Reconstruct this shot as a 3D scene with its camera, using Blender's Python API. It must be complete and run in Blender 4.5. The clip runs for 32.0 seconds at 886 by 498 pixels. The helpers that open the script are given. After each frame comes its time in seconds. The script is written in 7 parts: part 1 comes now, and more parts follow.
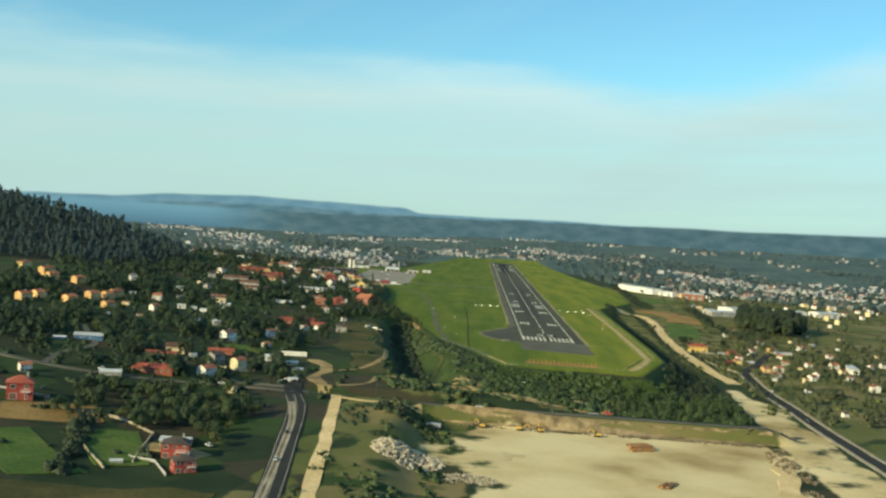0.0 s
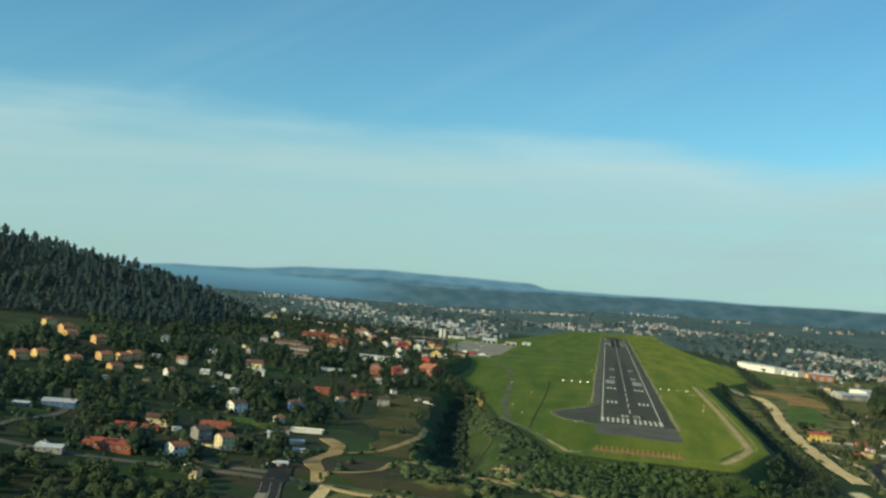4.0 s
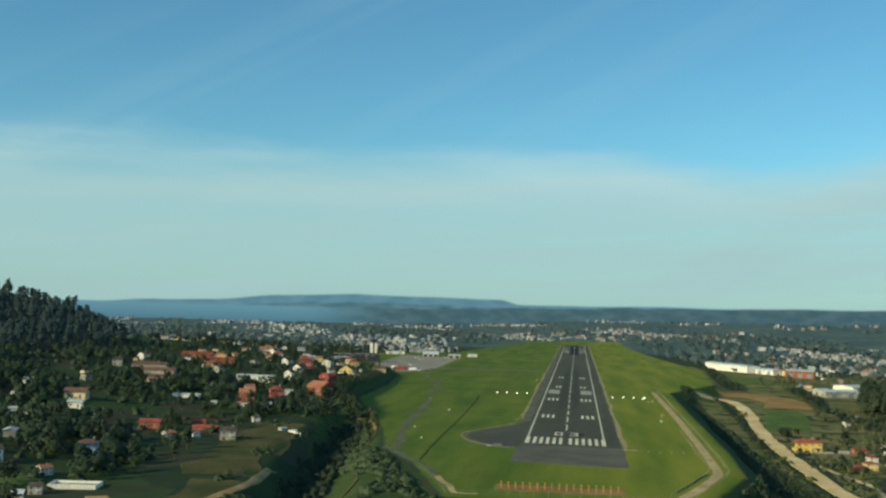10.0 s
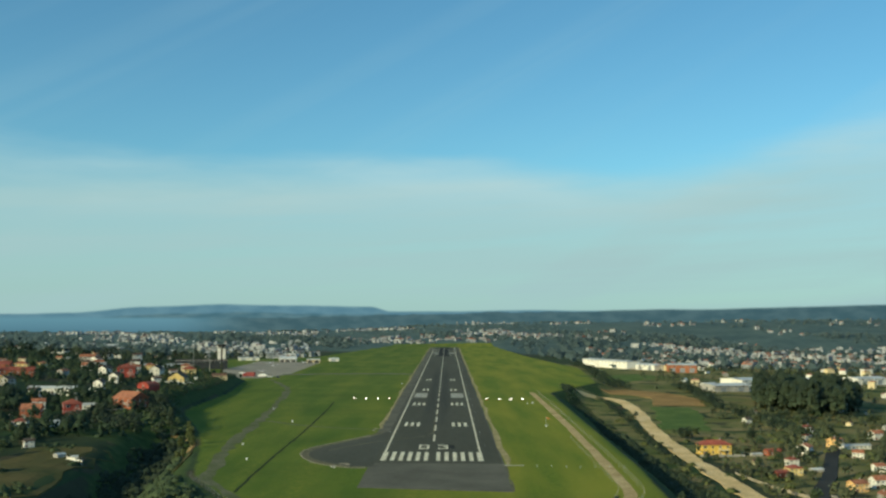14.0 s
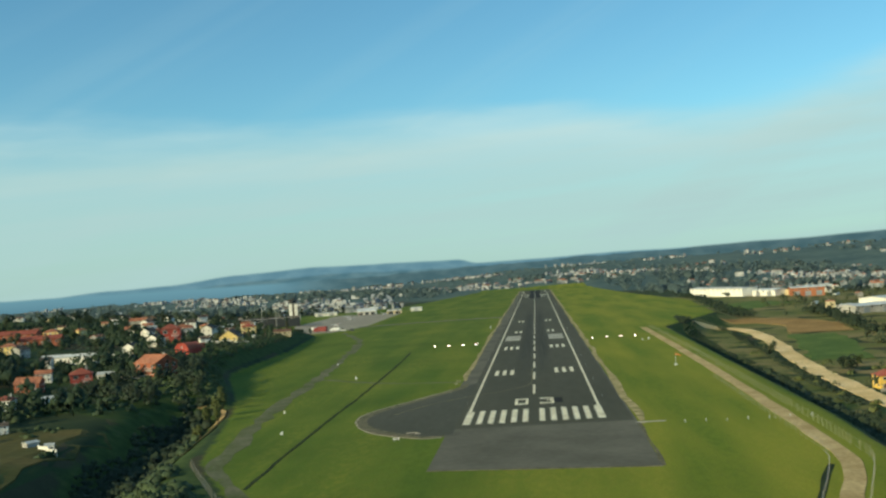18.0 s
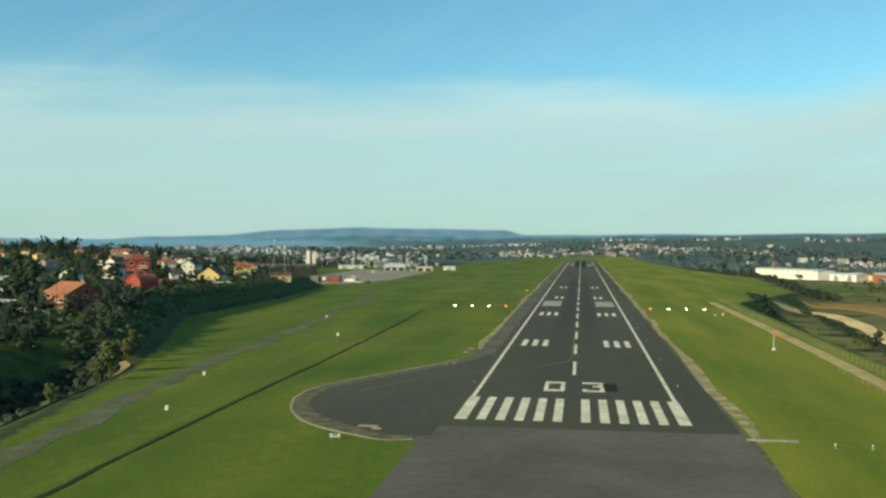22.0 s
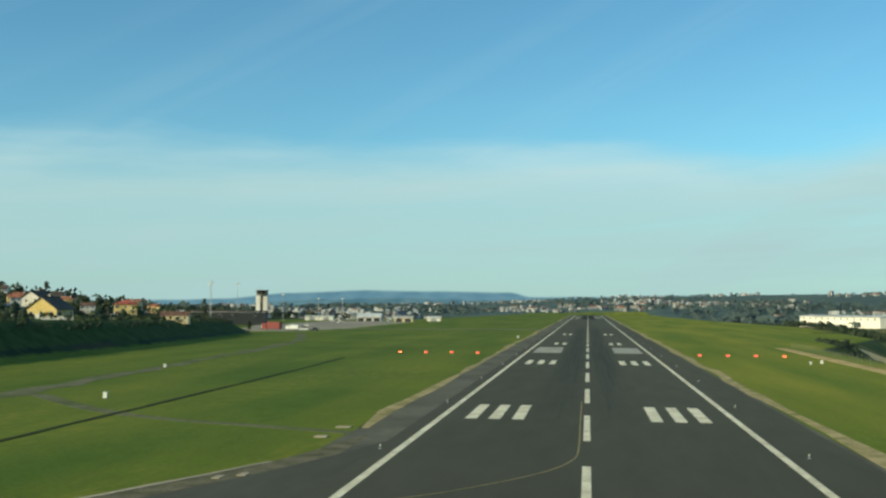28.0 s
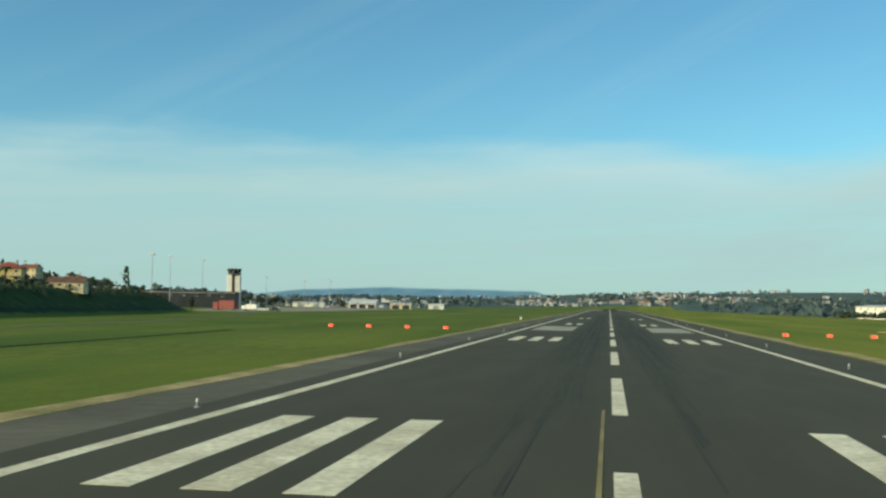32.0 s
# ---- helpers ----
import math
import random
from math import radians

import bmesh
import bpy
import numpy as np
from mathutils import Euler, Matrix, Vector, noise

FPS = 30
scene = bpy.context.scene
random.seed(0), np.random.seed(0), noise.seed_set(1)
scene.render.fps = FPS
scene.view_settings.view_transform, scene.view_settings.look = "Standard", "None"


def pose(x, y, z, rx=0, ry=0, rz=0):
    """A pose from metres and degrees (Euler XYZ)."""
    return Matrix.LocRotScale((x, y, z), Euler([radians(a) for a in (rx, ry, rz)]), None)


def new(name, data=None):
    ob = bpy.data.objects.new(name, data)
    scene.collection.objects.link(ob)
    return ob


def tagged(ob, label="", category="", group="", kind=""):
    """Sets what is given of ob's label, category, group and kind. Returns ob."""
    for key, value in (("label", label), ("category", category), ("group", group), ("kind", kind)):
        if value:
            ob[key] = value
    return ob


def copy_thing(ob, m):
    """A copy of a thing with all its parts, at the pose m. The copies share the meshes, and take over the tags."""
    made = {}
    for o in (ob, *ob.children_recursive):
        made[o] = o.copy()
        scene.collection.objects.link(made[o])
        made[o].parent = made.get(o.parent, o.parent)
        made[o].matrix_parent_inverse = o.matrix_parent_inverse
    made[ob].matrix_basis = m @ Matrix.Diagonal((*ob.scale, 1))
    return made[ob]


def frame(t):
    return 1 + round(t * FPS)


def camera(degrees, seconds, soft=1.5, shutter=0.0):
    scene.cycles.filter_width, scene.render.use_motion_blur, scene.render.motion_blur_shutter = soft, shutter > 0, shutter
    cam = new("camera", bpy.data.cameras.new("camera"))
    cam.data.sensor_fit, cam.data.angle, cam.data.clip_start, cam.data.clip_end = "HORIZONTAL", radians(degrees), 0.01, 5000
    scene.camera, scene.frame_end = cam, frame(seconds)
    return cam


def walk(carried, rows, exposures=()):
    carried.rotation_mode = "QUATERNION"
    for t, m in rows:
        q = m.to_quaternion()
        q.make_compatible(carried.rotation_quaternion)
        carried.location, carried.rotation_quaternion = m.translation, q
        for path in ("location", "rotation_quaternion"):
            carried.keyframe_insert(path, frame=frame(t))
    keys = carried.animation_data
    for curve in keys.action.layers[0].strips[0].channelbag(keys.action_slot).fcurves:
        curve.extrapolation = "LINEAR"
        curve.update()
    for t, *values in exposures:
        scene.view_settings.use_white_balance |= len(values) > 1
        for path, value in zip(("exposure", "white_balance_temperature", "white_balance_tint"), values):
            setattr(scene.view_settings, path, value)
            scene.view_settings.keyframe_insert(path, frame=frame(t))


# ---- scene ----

# ---- camera and its way ----
def aim(x, y, z, yaw, pitch, roll):
    """A pose: yaw to the left from +y, pitch up, roll as in look()."""
    return pose(x, y, z, 0, 0, yaw) @ pose(0, 0, 0, 90 + pitch) @ pose(0, 0, 0, 0, 0, roll)


cam = camera(45.26, 32.0, soft=2.45)
# seconds, east, north, height, yaw, pitch, roll
PATH = [
    (0, -68.13, -911.19, 95.27, 1.78, -1.38, 3.96),
    (0.5, -62.18, -894.83, 94.11, 3.02, -0.55, 1.25),
    (1, -56.32, -878.50, 92.94, 2.62, 0.98, 2.36),
    (1.5, -50.57, -862.19, 91.77, 2.46, 0.91, 2.14),
    (2, -44.98, -845.91, 90.59, 3.01, 1.04, 1.69),
    (2.5, -39.58, -829.66, 89.41, 5.08, 2.28, 1.87),
    (3, -34.41, -813.43, 88.23, 6.92, 4.09, 3.01),
    (3.5, -29.51, -797.24, 87.06, 7.37, 4.05, 2.86),
    (4, -24.93, -781.09, 85.89, 8.95, 2.16, 4.75),
    (4.5, -20.70, -764.96, 84.74, 9.82, 1.94, 5.26),
    (6.5, -7.13, -700.66, 80.12, 12.42, 0.66, 1.06),
    (7, -4.53, -684.61, 78.94, 13.70, 0.03, 1.72),
    (7.5, -2.23, -668.55, 77.73, 13.73, -0.66, 1.21),
    (8, -0.21, -652.47, 76.49, 13.99, 1.72, -0.34),
    (8.5, 1.54, -636.38, 75.21, 13.59, 4.19, -0.27),
    (9, 3.01, -620.27, 73.91, 11.05, 4.13, 1.12),
    (9.5, 4.24, -604.13, 72.59, 5.71, 3.37, -0.35),
    (10, 5.24, -587.98, 71.25, 7.31, 3.34, 1.71),
    (10.5, 6.01, -571.80, 69.90, 7.64, 2.97, 1.77),
    (11, 6.58, -555.60, 68.56, 4.88, 1.98, 2.38),
    (11.5, 6.95, -539.37, 67.23, 3.36, -0.43, 1.12),
    (12, 7.13, -523.12, 65.91, 6.65, 2.60, 0.95),
    (12.5, 7.16, -506.85, 64.61, 8.10, 1.96, 4.01),
    (13, 7.04, -490.55, 63.33, 6.90, 3.09, 2.09),
    (13.5, 6.81, -474.23, 62.03, 4.22, 3.17, 0.35),
    (14, 6.49, -457.90, 60.72, 0.26, 3.82, 0.29),
    (14.5, 6.11, -441.55, 59.36, 2.47, 0.22, 1.36),
    (16.5, 4.47, -376.08, 53.24, 3.38, -1.41, 0.08),
    (17, 4.13, -359.71, 51.49, 1.79, 0.96, -0.89),
    (17.5, 3.83, -343.34, 49.69, 1.63, 0.72, -2.66),
    (18, 3.54, -326.98, 47.84, 4.87, 1.31, -3.75),
    (18.5, 3.28, -310.62, 45.97, 4.31, 0.94, -4.20),
    (19, 3.03, -294.28, 44.11, 5.08, 1.92, -3.36),
    (19.5, 2.78, -277.94, 42.27, 5.88, 1.30, -1.10),
    (20, 2.54, -261.62, 40.47, 7.58, 1.83, -0.84),
    (20.5, 2.30, -245.32, 38.73, 6.62, 0.82, 0.80),
    (21, 2.06, -229.04, 37.05, 7.11, 0.05, 0.62),
    (21.5, 1.82, -212.77, 35.43, 6.45, 0.04, 0.87),
    (22, 1.59, -196.52, 33.85, 7.43, -0.35, 0.50),
    (22.5, 1.37, -180.30, 32.33, 7.28, -0.82, 1.46),
    (23, 1.17, -164.09, 30.84, 6.87, 0.29, 0.57),
    (23.5, 0.99, -147.91, 29.39, 5.86, 0.64, -0.70),
    (24, 0.83, -131.75, 27.97, 6.16, 0.21, -0.60),
    (24.5, 0.71, -115.61, 26.58, 7.46, 0.42, -1.10),
    (25, 0.60, -99.50, 25.20, 6.72, 2.29, -2.03),
    (25.5, 0.52, -83.41, 23.84, 4.93, 3.10, -1.48),
    (27.5, 0.25, -19.40, 18.32, 7.92, 1.70, 2.05),
    (28, 0.18, -3.49, 16.88, 7.78, 3.02, 0.32),
    (28.5, 0.10, 12.38, 15.40, 7.40, 2.81, 0.08),
    (29, 0.00, 28.21, 13.92, 7.22, 2.89, 0.55),
    (29.5, -0.10, 44.00, 12.46, 8.68, 2.65, 1.19),
    (30, -0.22, 59.76, 11.04, 9.34, 1.17, 0.86),
    (30.5, -0.35, 75.49, 9.70, 10.35, 1.02, 1.48),
    (31, -0.46, 90.95, 8.50, 10.38, 1.91, 0.25),
    (31.5, -0.64, 106.86, 7.37, 8.83, 3.33, -0.32),
    (32, -0.66, 121.50, 6.31, 8.94, 2.89, 1.00),
]
EXPOSURE = [(0.0, 0.12, 6650, 10), (2.0, 0.08, 6500, 9), (4.0, -0.18, 6300, 7), (7.0, -0.08, 6550, 8), (10.0, -0.24, 6300, 7), (12.0, -0.28, 6350, 7), (14.0, -0.26, 6300, 7), (17.0, -0.04, 6700, 9), (18.0, -0.08, 6550, 8), (20.0, -0.08, 6500, 8), (22.0, 0.02, 6700, 9), (23.0, -0.06, 6550, 9), (24.0, 0.06, 6800, 10), (25.5, -0.1, 6450, 8), (30.0, -0.1, 6400, 8), (32.0, -0.11, 6500, 8)]
walk(cam, [(t, aim(*row)) for t, *row in PATH], EXPOSURE)

# ---- sky and sun ----
SUN_FROM, SUN_UP = -130.0, 21.0


def make_world():
    world = bpy.data.worlds.new("sky")
    scene.world = world
    world.use_nodes = True
    nt = world.node_tree
    nt.nodes.clear()
    N, L = nt.nodes.new, nt.links.new

    def math_(op, a, b=None, c=None, clamp=False):
        n = N("ShaderNodeMath")
        n.operation, n.use_clamp = op, clamp
        for k, v in enumerate((a, b, c)):
            if v is not None:
                if isinstance(v, (int, float)):
                    n.inputs[k].default_value = v
                else:
                    L(v, n.inputs[k])
        return n.outputs[0]

    def soft(v, a, b):
        n = N("ShaderNodeMapRange")
        n.interpolation_type = "SMOOTHSTEP"
        L(v, n.inputs[0])
        n.inputs[1].default_value, n.inputs[2].default_value = a, b
        return n.outputs[0]

    def mix(f, a, b):
        n = N("ShaderNodeMix")
        n.data_type = "RGBA"
        for sock, v in ((n.inputs[0], f), (n.inputs[6], a), (n.inputs[7], b)):
            if isinstance(v, tuple):
                sock.default_value = (*v, 1)
            elif isinstance(v, (int, float)):
                sock.default_value = v
            else:
                L(v, sock)
        return n.outputs[2]

    def noise_(vec, scale, detail=3.0):
        n = N("ShaderNodeTexNoise")
        n.inputs["Scale"].default_value, n.inputs["Detail"].default_value = scale, detail
        L(vec, n.inputs["Vector"])
        return n.outputs[0]

    sky = N("ShaderNodeTexSky")
    sky.sky_type, sky.sun_disc = "NISHITA", False
    sky.sun_elevation, sky.sun_rotation = radians(SUN_UP), radians(SUN_FROM % 360)
    sky.altitude, sky.air_density, sky.dust_density, sky.ozone_density = 150, 1.0, 0.6, 1.6
    coord = N("ShaderNodeTexCoord")
    part_ = N("ShaderNodeSeparateXYZ")
    L(coord.outputs["Generated"], part_.inputs[0])
    x, y, z = part_.outputs
    flat = math_("SQRT", math_("ADD", math_("MULTIPLY", x, x), math_("MULTIPLY", y, y)))
    slope = math_("DIVIDE", z, math_("MAXIMUM", flat, 0.02))
    turn = math_("ARCTAN2", x, y)
    # thin high cloud: a pale veil low in the sky with a frayed upper edge, faint streaks above
    comb = N("ShaderNodeCombineXYZ")
    L(math_("MULTIPLY", turn, 1.0), comb.inputs[0])
    L(math_("MULTIPLY", slope, 5.0), comb.inputs[1])
    fray = noise_(comb.outputs[0], 2.6, 5.0)
    streak = N("ShaderNodeCombineXYZ")
    L(math_("ADD", math_("MULTIPLY", turn, 1.2), math_("MULTIPLY", slope, -2.2)), streak.inputs[0])
    L(math_("MULTIPLY", math_("ADD", slope, math_("MULTIPLY", turn, -0.55)), 9.0), streak.inputs[1])
    wisps = noise_(streak.outputs[0], 1.5, 6.0)
    edge = math_("ADD", 0.145, math_("MULTIPLY", math_("SUBTRACT", fray, 0.5), 0.10))
    edge = math_("ADD", edge, math_("MULTIPLY", soft(turn, 0.20, 0.42), 0.024))
    dip = math_("SUBTRACT", soft(turn, 0.0, 0.13), soft(turn, 0.15, 0.27))
    edge = math_("SUBTRACT", edge, math_("MULTIPLY", dip, 0.009))
    over = math_("SUBTRACT", slope, edge)
    veil = math_("SUBTRACT", 1.0, soft(over, -0.028, 0.022))
    veil = math_("MULTIPLY", veil, 0.86)
    # streaks thicken overhead, out of view, added to brighten the shadows
    veil = math_("ADD", veil, math_("MULTIPLY", soft(wisps, 0.42, 0.8), math_("ADD", 0.16, math_("MULTIPLY", soft(slope, 0.33, 1.1), 0.7))), clamp=True)
    blue = N("ShaderNodeVectorMath")
    blue.operation = "MULTIPLY"
    L(sky.outputs[0], blue.inputs[0])
    blue.inputs[1].default_value = (SKY_TINT[0], SKY_TINT[1], SKY_TINT[2])
    long_ = N("ShaderNodeCombineXYZ")
    L(math_("MULTIPLY", turn, 0.8), long_.inputs[0])
    L(math_("MULTIPLY", math_("ADD", slope, math_("MULTIPLY", turn, -0.06)), 14.0), long_.inputs[1])
    bands = noise_(long_.outputs[0], 2.2, 6.0)
    veil = math_("MULTIPLY", veil, math_("ADD", 0.80, math_("MULTIPLY", soft(bands, 0.30, 0.66), 0.30)), clamp=True)
    pale = mix(soft(slope, 0.0, 0.24), VEIL, VEIL_HIGH)
    crown = math_("MULTIPLY", math_("MULTIPLY", soft(over, -0.065, -0.012), soft(fray, 0.36, 0.62)), 0.6)
    pale = mix(crown, pale, VEIL_CROWN)
    colour = mix(veil, blue.outputs[0], pale)
    # the far distance: the sea, a long headland with a blunt end, a nearer promontory, then dark wooded land
    rc = N("ShaderNodeCombineXYZ")
    L(turn, rc.inputs[0])
    bumps = noise_(rc.outputs[0], 9.0, 5.0)
    crest = noise_(rc.outputs[0], 38.0, 5.0)

    def profile(*pairs):
        """A height over the bearing, from pairs of bearing and height."""
        r = N("ShaderNodeValToRGB")
        r.color_ramp.interpolation = "EASE"
        while len(r.color_ramp.elements) < len(pairs):
            r.color_ramp.elements.new(0.5)
        for e, (a, h) in zip(r.color_ramp.elements, pairs):
            e.position, e.color = a + 0.5, (h * 40, h * 40, h * 40, 1)
        L(math_("ADD", turn, 0.5), r.inputs[0])
        return math_("DIVIDE", r.outputs[0], 40.0)

    top = profile((-0.44, 0.0005), (-0.385, 0.0036), (-0.34, 0.0050), (-0.28, 0.0100), (-0.205, 0.0136), (-0.12, 0.0126), (-0.074, 0.0122), (-0.052, 0.0078), (0.0, 0.0082), (0.07, 0.0098), (0.14, 0.0092), (0.22, 0.0108), (0.30, 0.0128), (0.38, 0.0150), (0.48, 0.0160))
    top = math_("ADD", top, math_("MULTIPLY", math_("SUBTRACT", bumps, 0.5), 0.0042))
    spit = profile((-0.42, 0.0), (-0.33, 0.0), (-0.26, 0.0042), (-0.18, 0.0062), (-0.10, 0.0048), (-0.02, 0.0050))
    spit = math_("ADD", spit, math_("MULTIPLY", math_("SUBTRACT", crest, 0.5), 0.0040))
    near_top = profile((-0.30, 0.0), (-0.18, 0.0010), (-0.10, 0.0030), (-0.02, 0.0052), (0.06, 0.0076), (0.13, 0.0084), (0.18, 0.0116), (0.30, 0.0140), (0.48, 0.0170))
    near_top = math_("ADD", near_top, math_("MULTIPLY", math_("SUBTRACT", crest, 0.5), 0.0062))
    seaside = math_("SUBTRACT", 1.0, soft(turn, -0.27, -0.13))
    patchy = N("ShaderNodeCombineXYZ")
    L(turn, patchy.inputs[0])
    L(math_("MULTIPLY", slope, 2.6), patchy.inputs[1])
    mottle = soft(noise_(patchy.outputs[0], 55.0, 5.0), 0.34, 0.68)
    # sea and land colours hold the blue haze of the distance
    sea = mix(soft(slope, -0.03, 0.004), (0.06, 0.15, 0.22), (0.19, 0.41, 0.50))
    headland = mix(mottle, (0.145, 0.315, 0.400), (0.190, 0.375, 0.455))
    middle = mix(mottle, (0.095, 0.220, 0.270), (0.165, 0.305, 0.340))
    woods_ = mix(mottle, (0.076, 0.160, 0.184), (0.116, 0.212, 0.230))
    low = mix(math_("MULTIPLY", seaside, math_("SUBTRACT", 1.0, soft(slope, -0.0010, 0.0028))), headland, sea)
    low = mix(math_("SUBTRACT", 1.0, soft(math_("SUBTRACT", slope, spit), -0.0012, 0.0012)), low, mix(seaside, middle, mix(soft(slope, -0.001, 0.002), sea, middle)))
    land_ = math_("SUBTRACT", 1.0, soft(math_("SUBTRACT", slope, near_top), -0.0008, 0.0008))
    low = mix(math_("MULTIPLY", land_, soft(turn, -0.26, -0.16)), low, woods_)
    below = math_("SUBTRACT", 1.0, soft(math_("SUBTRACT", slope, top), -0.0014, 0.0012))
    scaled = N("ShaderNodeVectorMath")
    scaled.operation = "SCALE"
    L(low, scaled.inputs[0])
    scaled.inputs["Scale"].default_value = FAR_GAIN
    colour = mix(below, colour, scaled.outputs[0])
    back = N("ShaderNodeBackground")
    back.inputs["Strength"].default_value = SKY_STRENGTH
    L(colour, back.inputs["Color"])
    out = N("ShaderNodeOutputWorld")
    L(back.outputs[0], out.inputs["Surface"])


SKY_STRENGTH = 0.12
SKY_TINT = (0.66, 1.16, 1.23)
VEIL, VEIL_HIGH = (3.83, 5.62, 5.52), (4.13, 6.12, 6.26)
VEIL_CROWN = (5.2, 7.0, 7.1)
FAR_GAIN = 7.0
make_world()
sun = new("sun", bpy.data.lights.new("sun", "SUN"))
sun.data.energy, sun.data.angle, sun.data.color = 5.0, radians(0.6), (1.0, 0.86, 0.48)
sun.rotation_euler = (radians(90 - SUN_UP), 0, radians(180 - SUN_FROM))

# ---- materials ----
def material(name, rough=0.85, metal=0.0):
    m = bpy.data.materials.new(name)
    m.use_nodes = True
    b = m.node_tree.nodes["Principled BSDF"]
    b.inputs["Roughness"].default_value, b.inputs["Metallic"].default_value = rough, metal
    return m, m.node_tree, b


def surface(name, colours, scales=(0.3, 4.0), rough=0.85, bump=0.0, spread=0.0, metal=0.0, stretch=(1, 1, 1), world_space=False, contrast=0.28):
    """A surface of two or three colours mixed by noise at two sizes; spread: how far each object differs in brightness."""
    m, nt, b = material(name, rough, metal)
    N, L = nt.nodes.new, nt.links.new
    if world_space:
        src = N("ShaderNodeNewGeometry").outputs["Position"]
    else:
        src = N("ShaderNodeTexCoord").outputs["Object"]
    mp = N("ShaderNodeMapping")
    mp.inputs["Scale"].default_value = stretch
    L(src, mp.inputs[0])
    big, fine = N("ShaderNodeTexNoise"), N("ShaderNodeTexNoise")
    for n, s, dt in ((big, scales[0], 3), (fine, scales[1], 4)):
        n.inputs["Scale"].default_value, n.inputs["Detail"].default_value = s, dt
        L(mp.outputs[0], n.inputs["Vector"])
    ramp = N("ShaderNodeValToRGB")
    ramp.color_ramp.elements[0].position, ramp.color_ramp.elements[1].position = 0.33, 0.67
    ramp.color_ramp.elements[0].color, ramp.color_ramp.elements[1].color = (*colours[0], 1), (*colours[1], 1)
    if len(colours) > 2:
        e = ramp.color_ramp.elements.new(0.5)
        e.color = (*colours[2], 1)
    L(big.outputs[0], ramp.inputs[0])
    val = N("ShaderNodeMapRange")
    val.inputs[1].default_value, val.inputs[2].default_value = 0.25, 0.75
    val.inputs[3].default_value, val.inputs[4].default_value = 1 - contrast, 1 + contrast
    L(fine.outputs[0], val.inputs[0])
    hsv = N("ShaderNodeHueSaturation")
    L(ramp.outputs[0], hsv.inputs["Color"])
    if spread:
        info, rnd, mul = N("ShaderNodeObjectInfo"), N("ShaderNodeMapRange"), N("ShaderNodeMath")
        rnd.inputs[3].default_value, rnd.inputs[4].default_value = 1 - spread, 1 + spread
        L(info.outputs["Random"], rnd.inputs[0])
        mul.operation = "MULTIPLY"
        L(rnd.outputs[0], mul.inputs[0]), L(val.outputs[0], mul.inputs[1])
        L(mul.outputs[0], hsv.inputs["Value"])
    else:
        L(val.outputs[0], hsv.inputs["Value"])
    L(hsv.outputs[0], b.inputs["Base Color"])
    if rough >= 0.85:
        b.inputs["Specular IOR Level"].default_value = 0.12
    if bump:
        bp = N("ShaderNodeBump")
        bp.inputs["Strength"].default_value, bp.inputs["Distance"].default_value = 0.6, bump
        L(fine.outputs[0], bp.inputs["Height"]), L(bp.outputs[0], b.inputs["Normal"])
    return m


def leaves(name, dark, light):
    """Foliage that differs from clump to clump and from tree to tree."""
    m, nt, b = material(name, 0.7)
    N, L = nt.nodes.new, nt.links.new
    geo, info, add = N("ShaderNodeNewGeometry"), N("ShaderNodeObjectInfo"), N("ShaderNodeMath")
    add.operation = "MULTIPLY_ADD"
    L(info.outputs["Random"], add.inputs[0])
    add.inputs[1].default_value = 0.55
    half = N("ShaderNodeMath")
    half.operation = "MULTIPLY"
    L(geo.outputs["Random Per Island"], half.inputs[0])
    half.inputs[1].default_value = 0.3
    L(half.outputs[0], add.inputs[2])
    patch = N("ShaderNodeTexNoise")
    patch.inputs["Scale"].default_value = 0.03
    L(geo.outputs["Position"], patch.inputs["Vector"])
    mean = N("ShaderNodeMath")
    mean.operation = "MULTIPLY_ADD"
    L(patch.outputs[0], mean.inputs[0])
    mean.inputs[1].default_value = 1.3
    mean.inputs[2].default_value = -0.55
    tot = N("ShaderNodeMath")
    tot.operation, tot.use_clamp = "ADD", True
    L(add.outputs[0], tot.inputs[0]), L(mean.outputs[0], tot.inputs[1])
    ramp = N("ShaderNodeValToRGB")
    ramp.color_ramp.elements[0].color, ramp.color_ramp.elements[1].color = (*dark, 1), (*light, 1)
    L(tot.outputs[0], ramp.inputs[0])
    L(ramp.outputs[0], b.inputs["Base Color"])
    b.inputs["Specular IOR Level"].default_value = 0.25
    return m


def glow(name, colour, strength):
    m, nt, b = material(name, 0.4)
    b.inputs["Base Color"].default_value, b.inputs["Specular IOR Level"].default_value = (0.02, 0.02, 0.02, 1), 0.0
    b.inputs["Emission Color"].default_value, b.inputs["Emission Strength"].default_value = (*colour, 1), strength
    return m


def tiles(name, a, c):
    """Clay or slate roofing with courses across the slope."""
    m = surface(name, (a, c), (0.25, 3.0), 0.8, spread=0.22)
    nt = m.node_tree
    b = nt.nodes["Principled BSDF"]
    wave, co, bp = nt.nodes.new("ShaderNodeTexWave"), nt.nodes.new("ShaderNodeTexCoord"), nt.nodes.new("ShaderNodeBump")
    wave.bands_direction = "X"
    wave.inputs["Scale"].default_value, wave.inputs["Distortion"].default_value = 1.4, 0.5
    nt.links.new(co.outputs["Object"], wave.inputs["Vector"])
    bp.inputs["Strength"].default_value, bp.inputs["Distance"].default_value = 0.7, 0.08
    nt.links.new(wave.outputs["Fac"], bp.inputs["Height"]), nt.links.new(bp.outputs[0], b.inputs["Normal"])
    return m


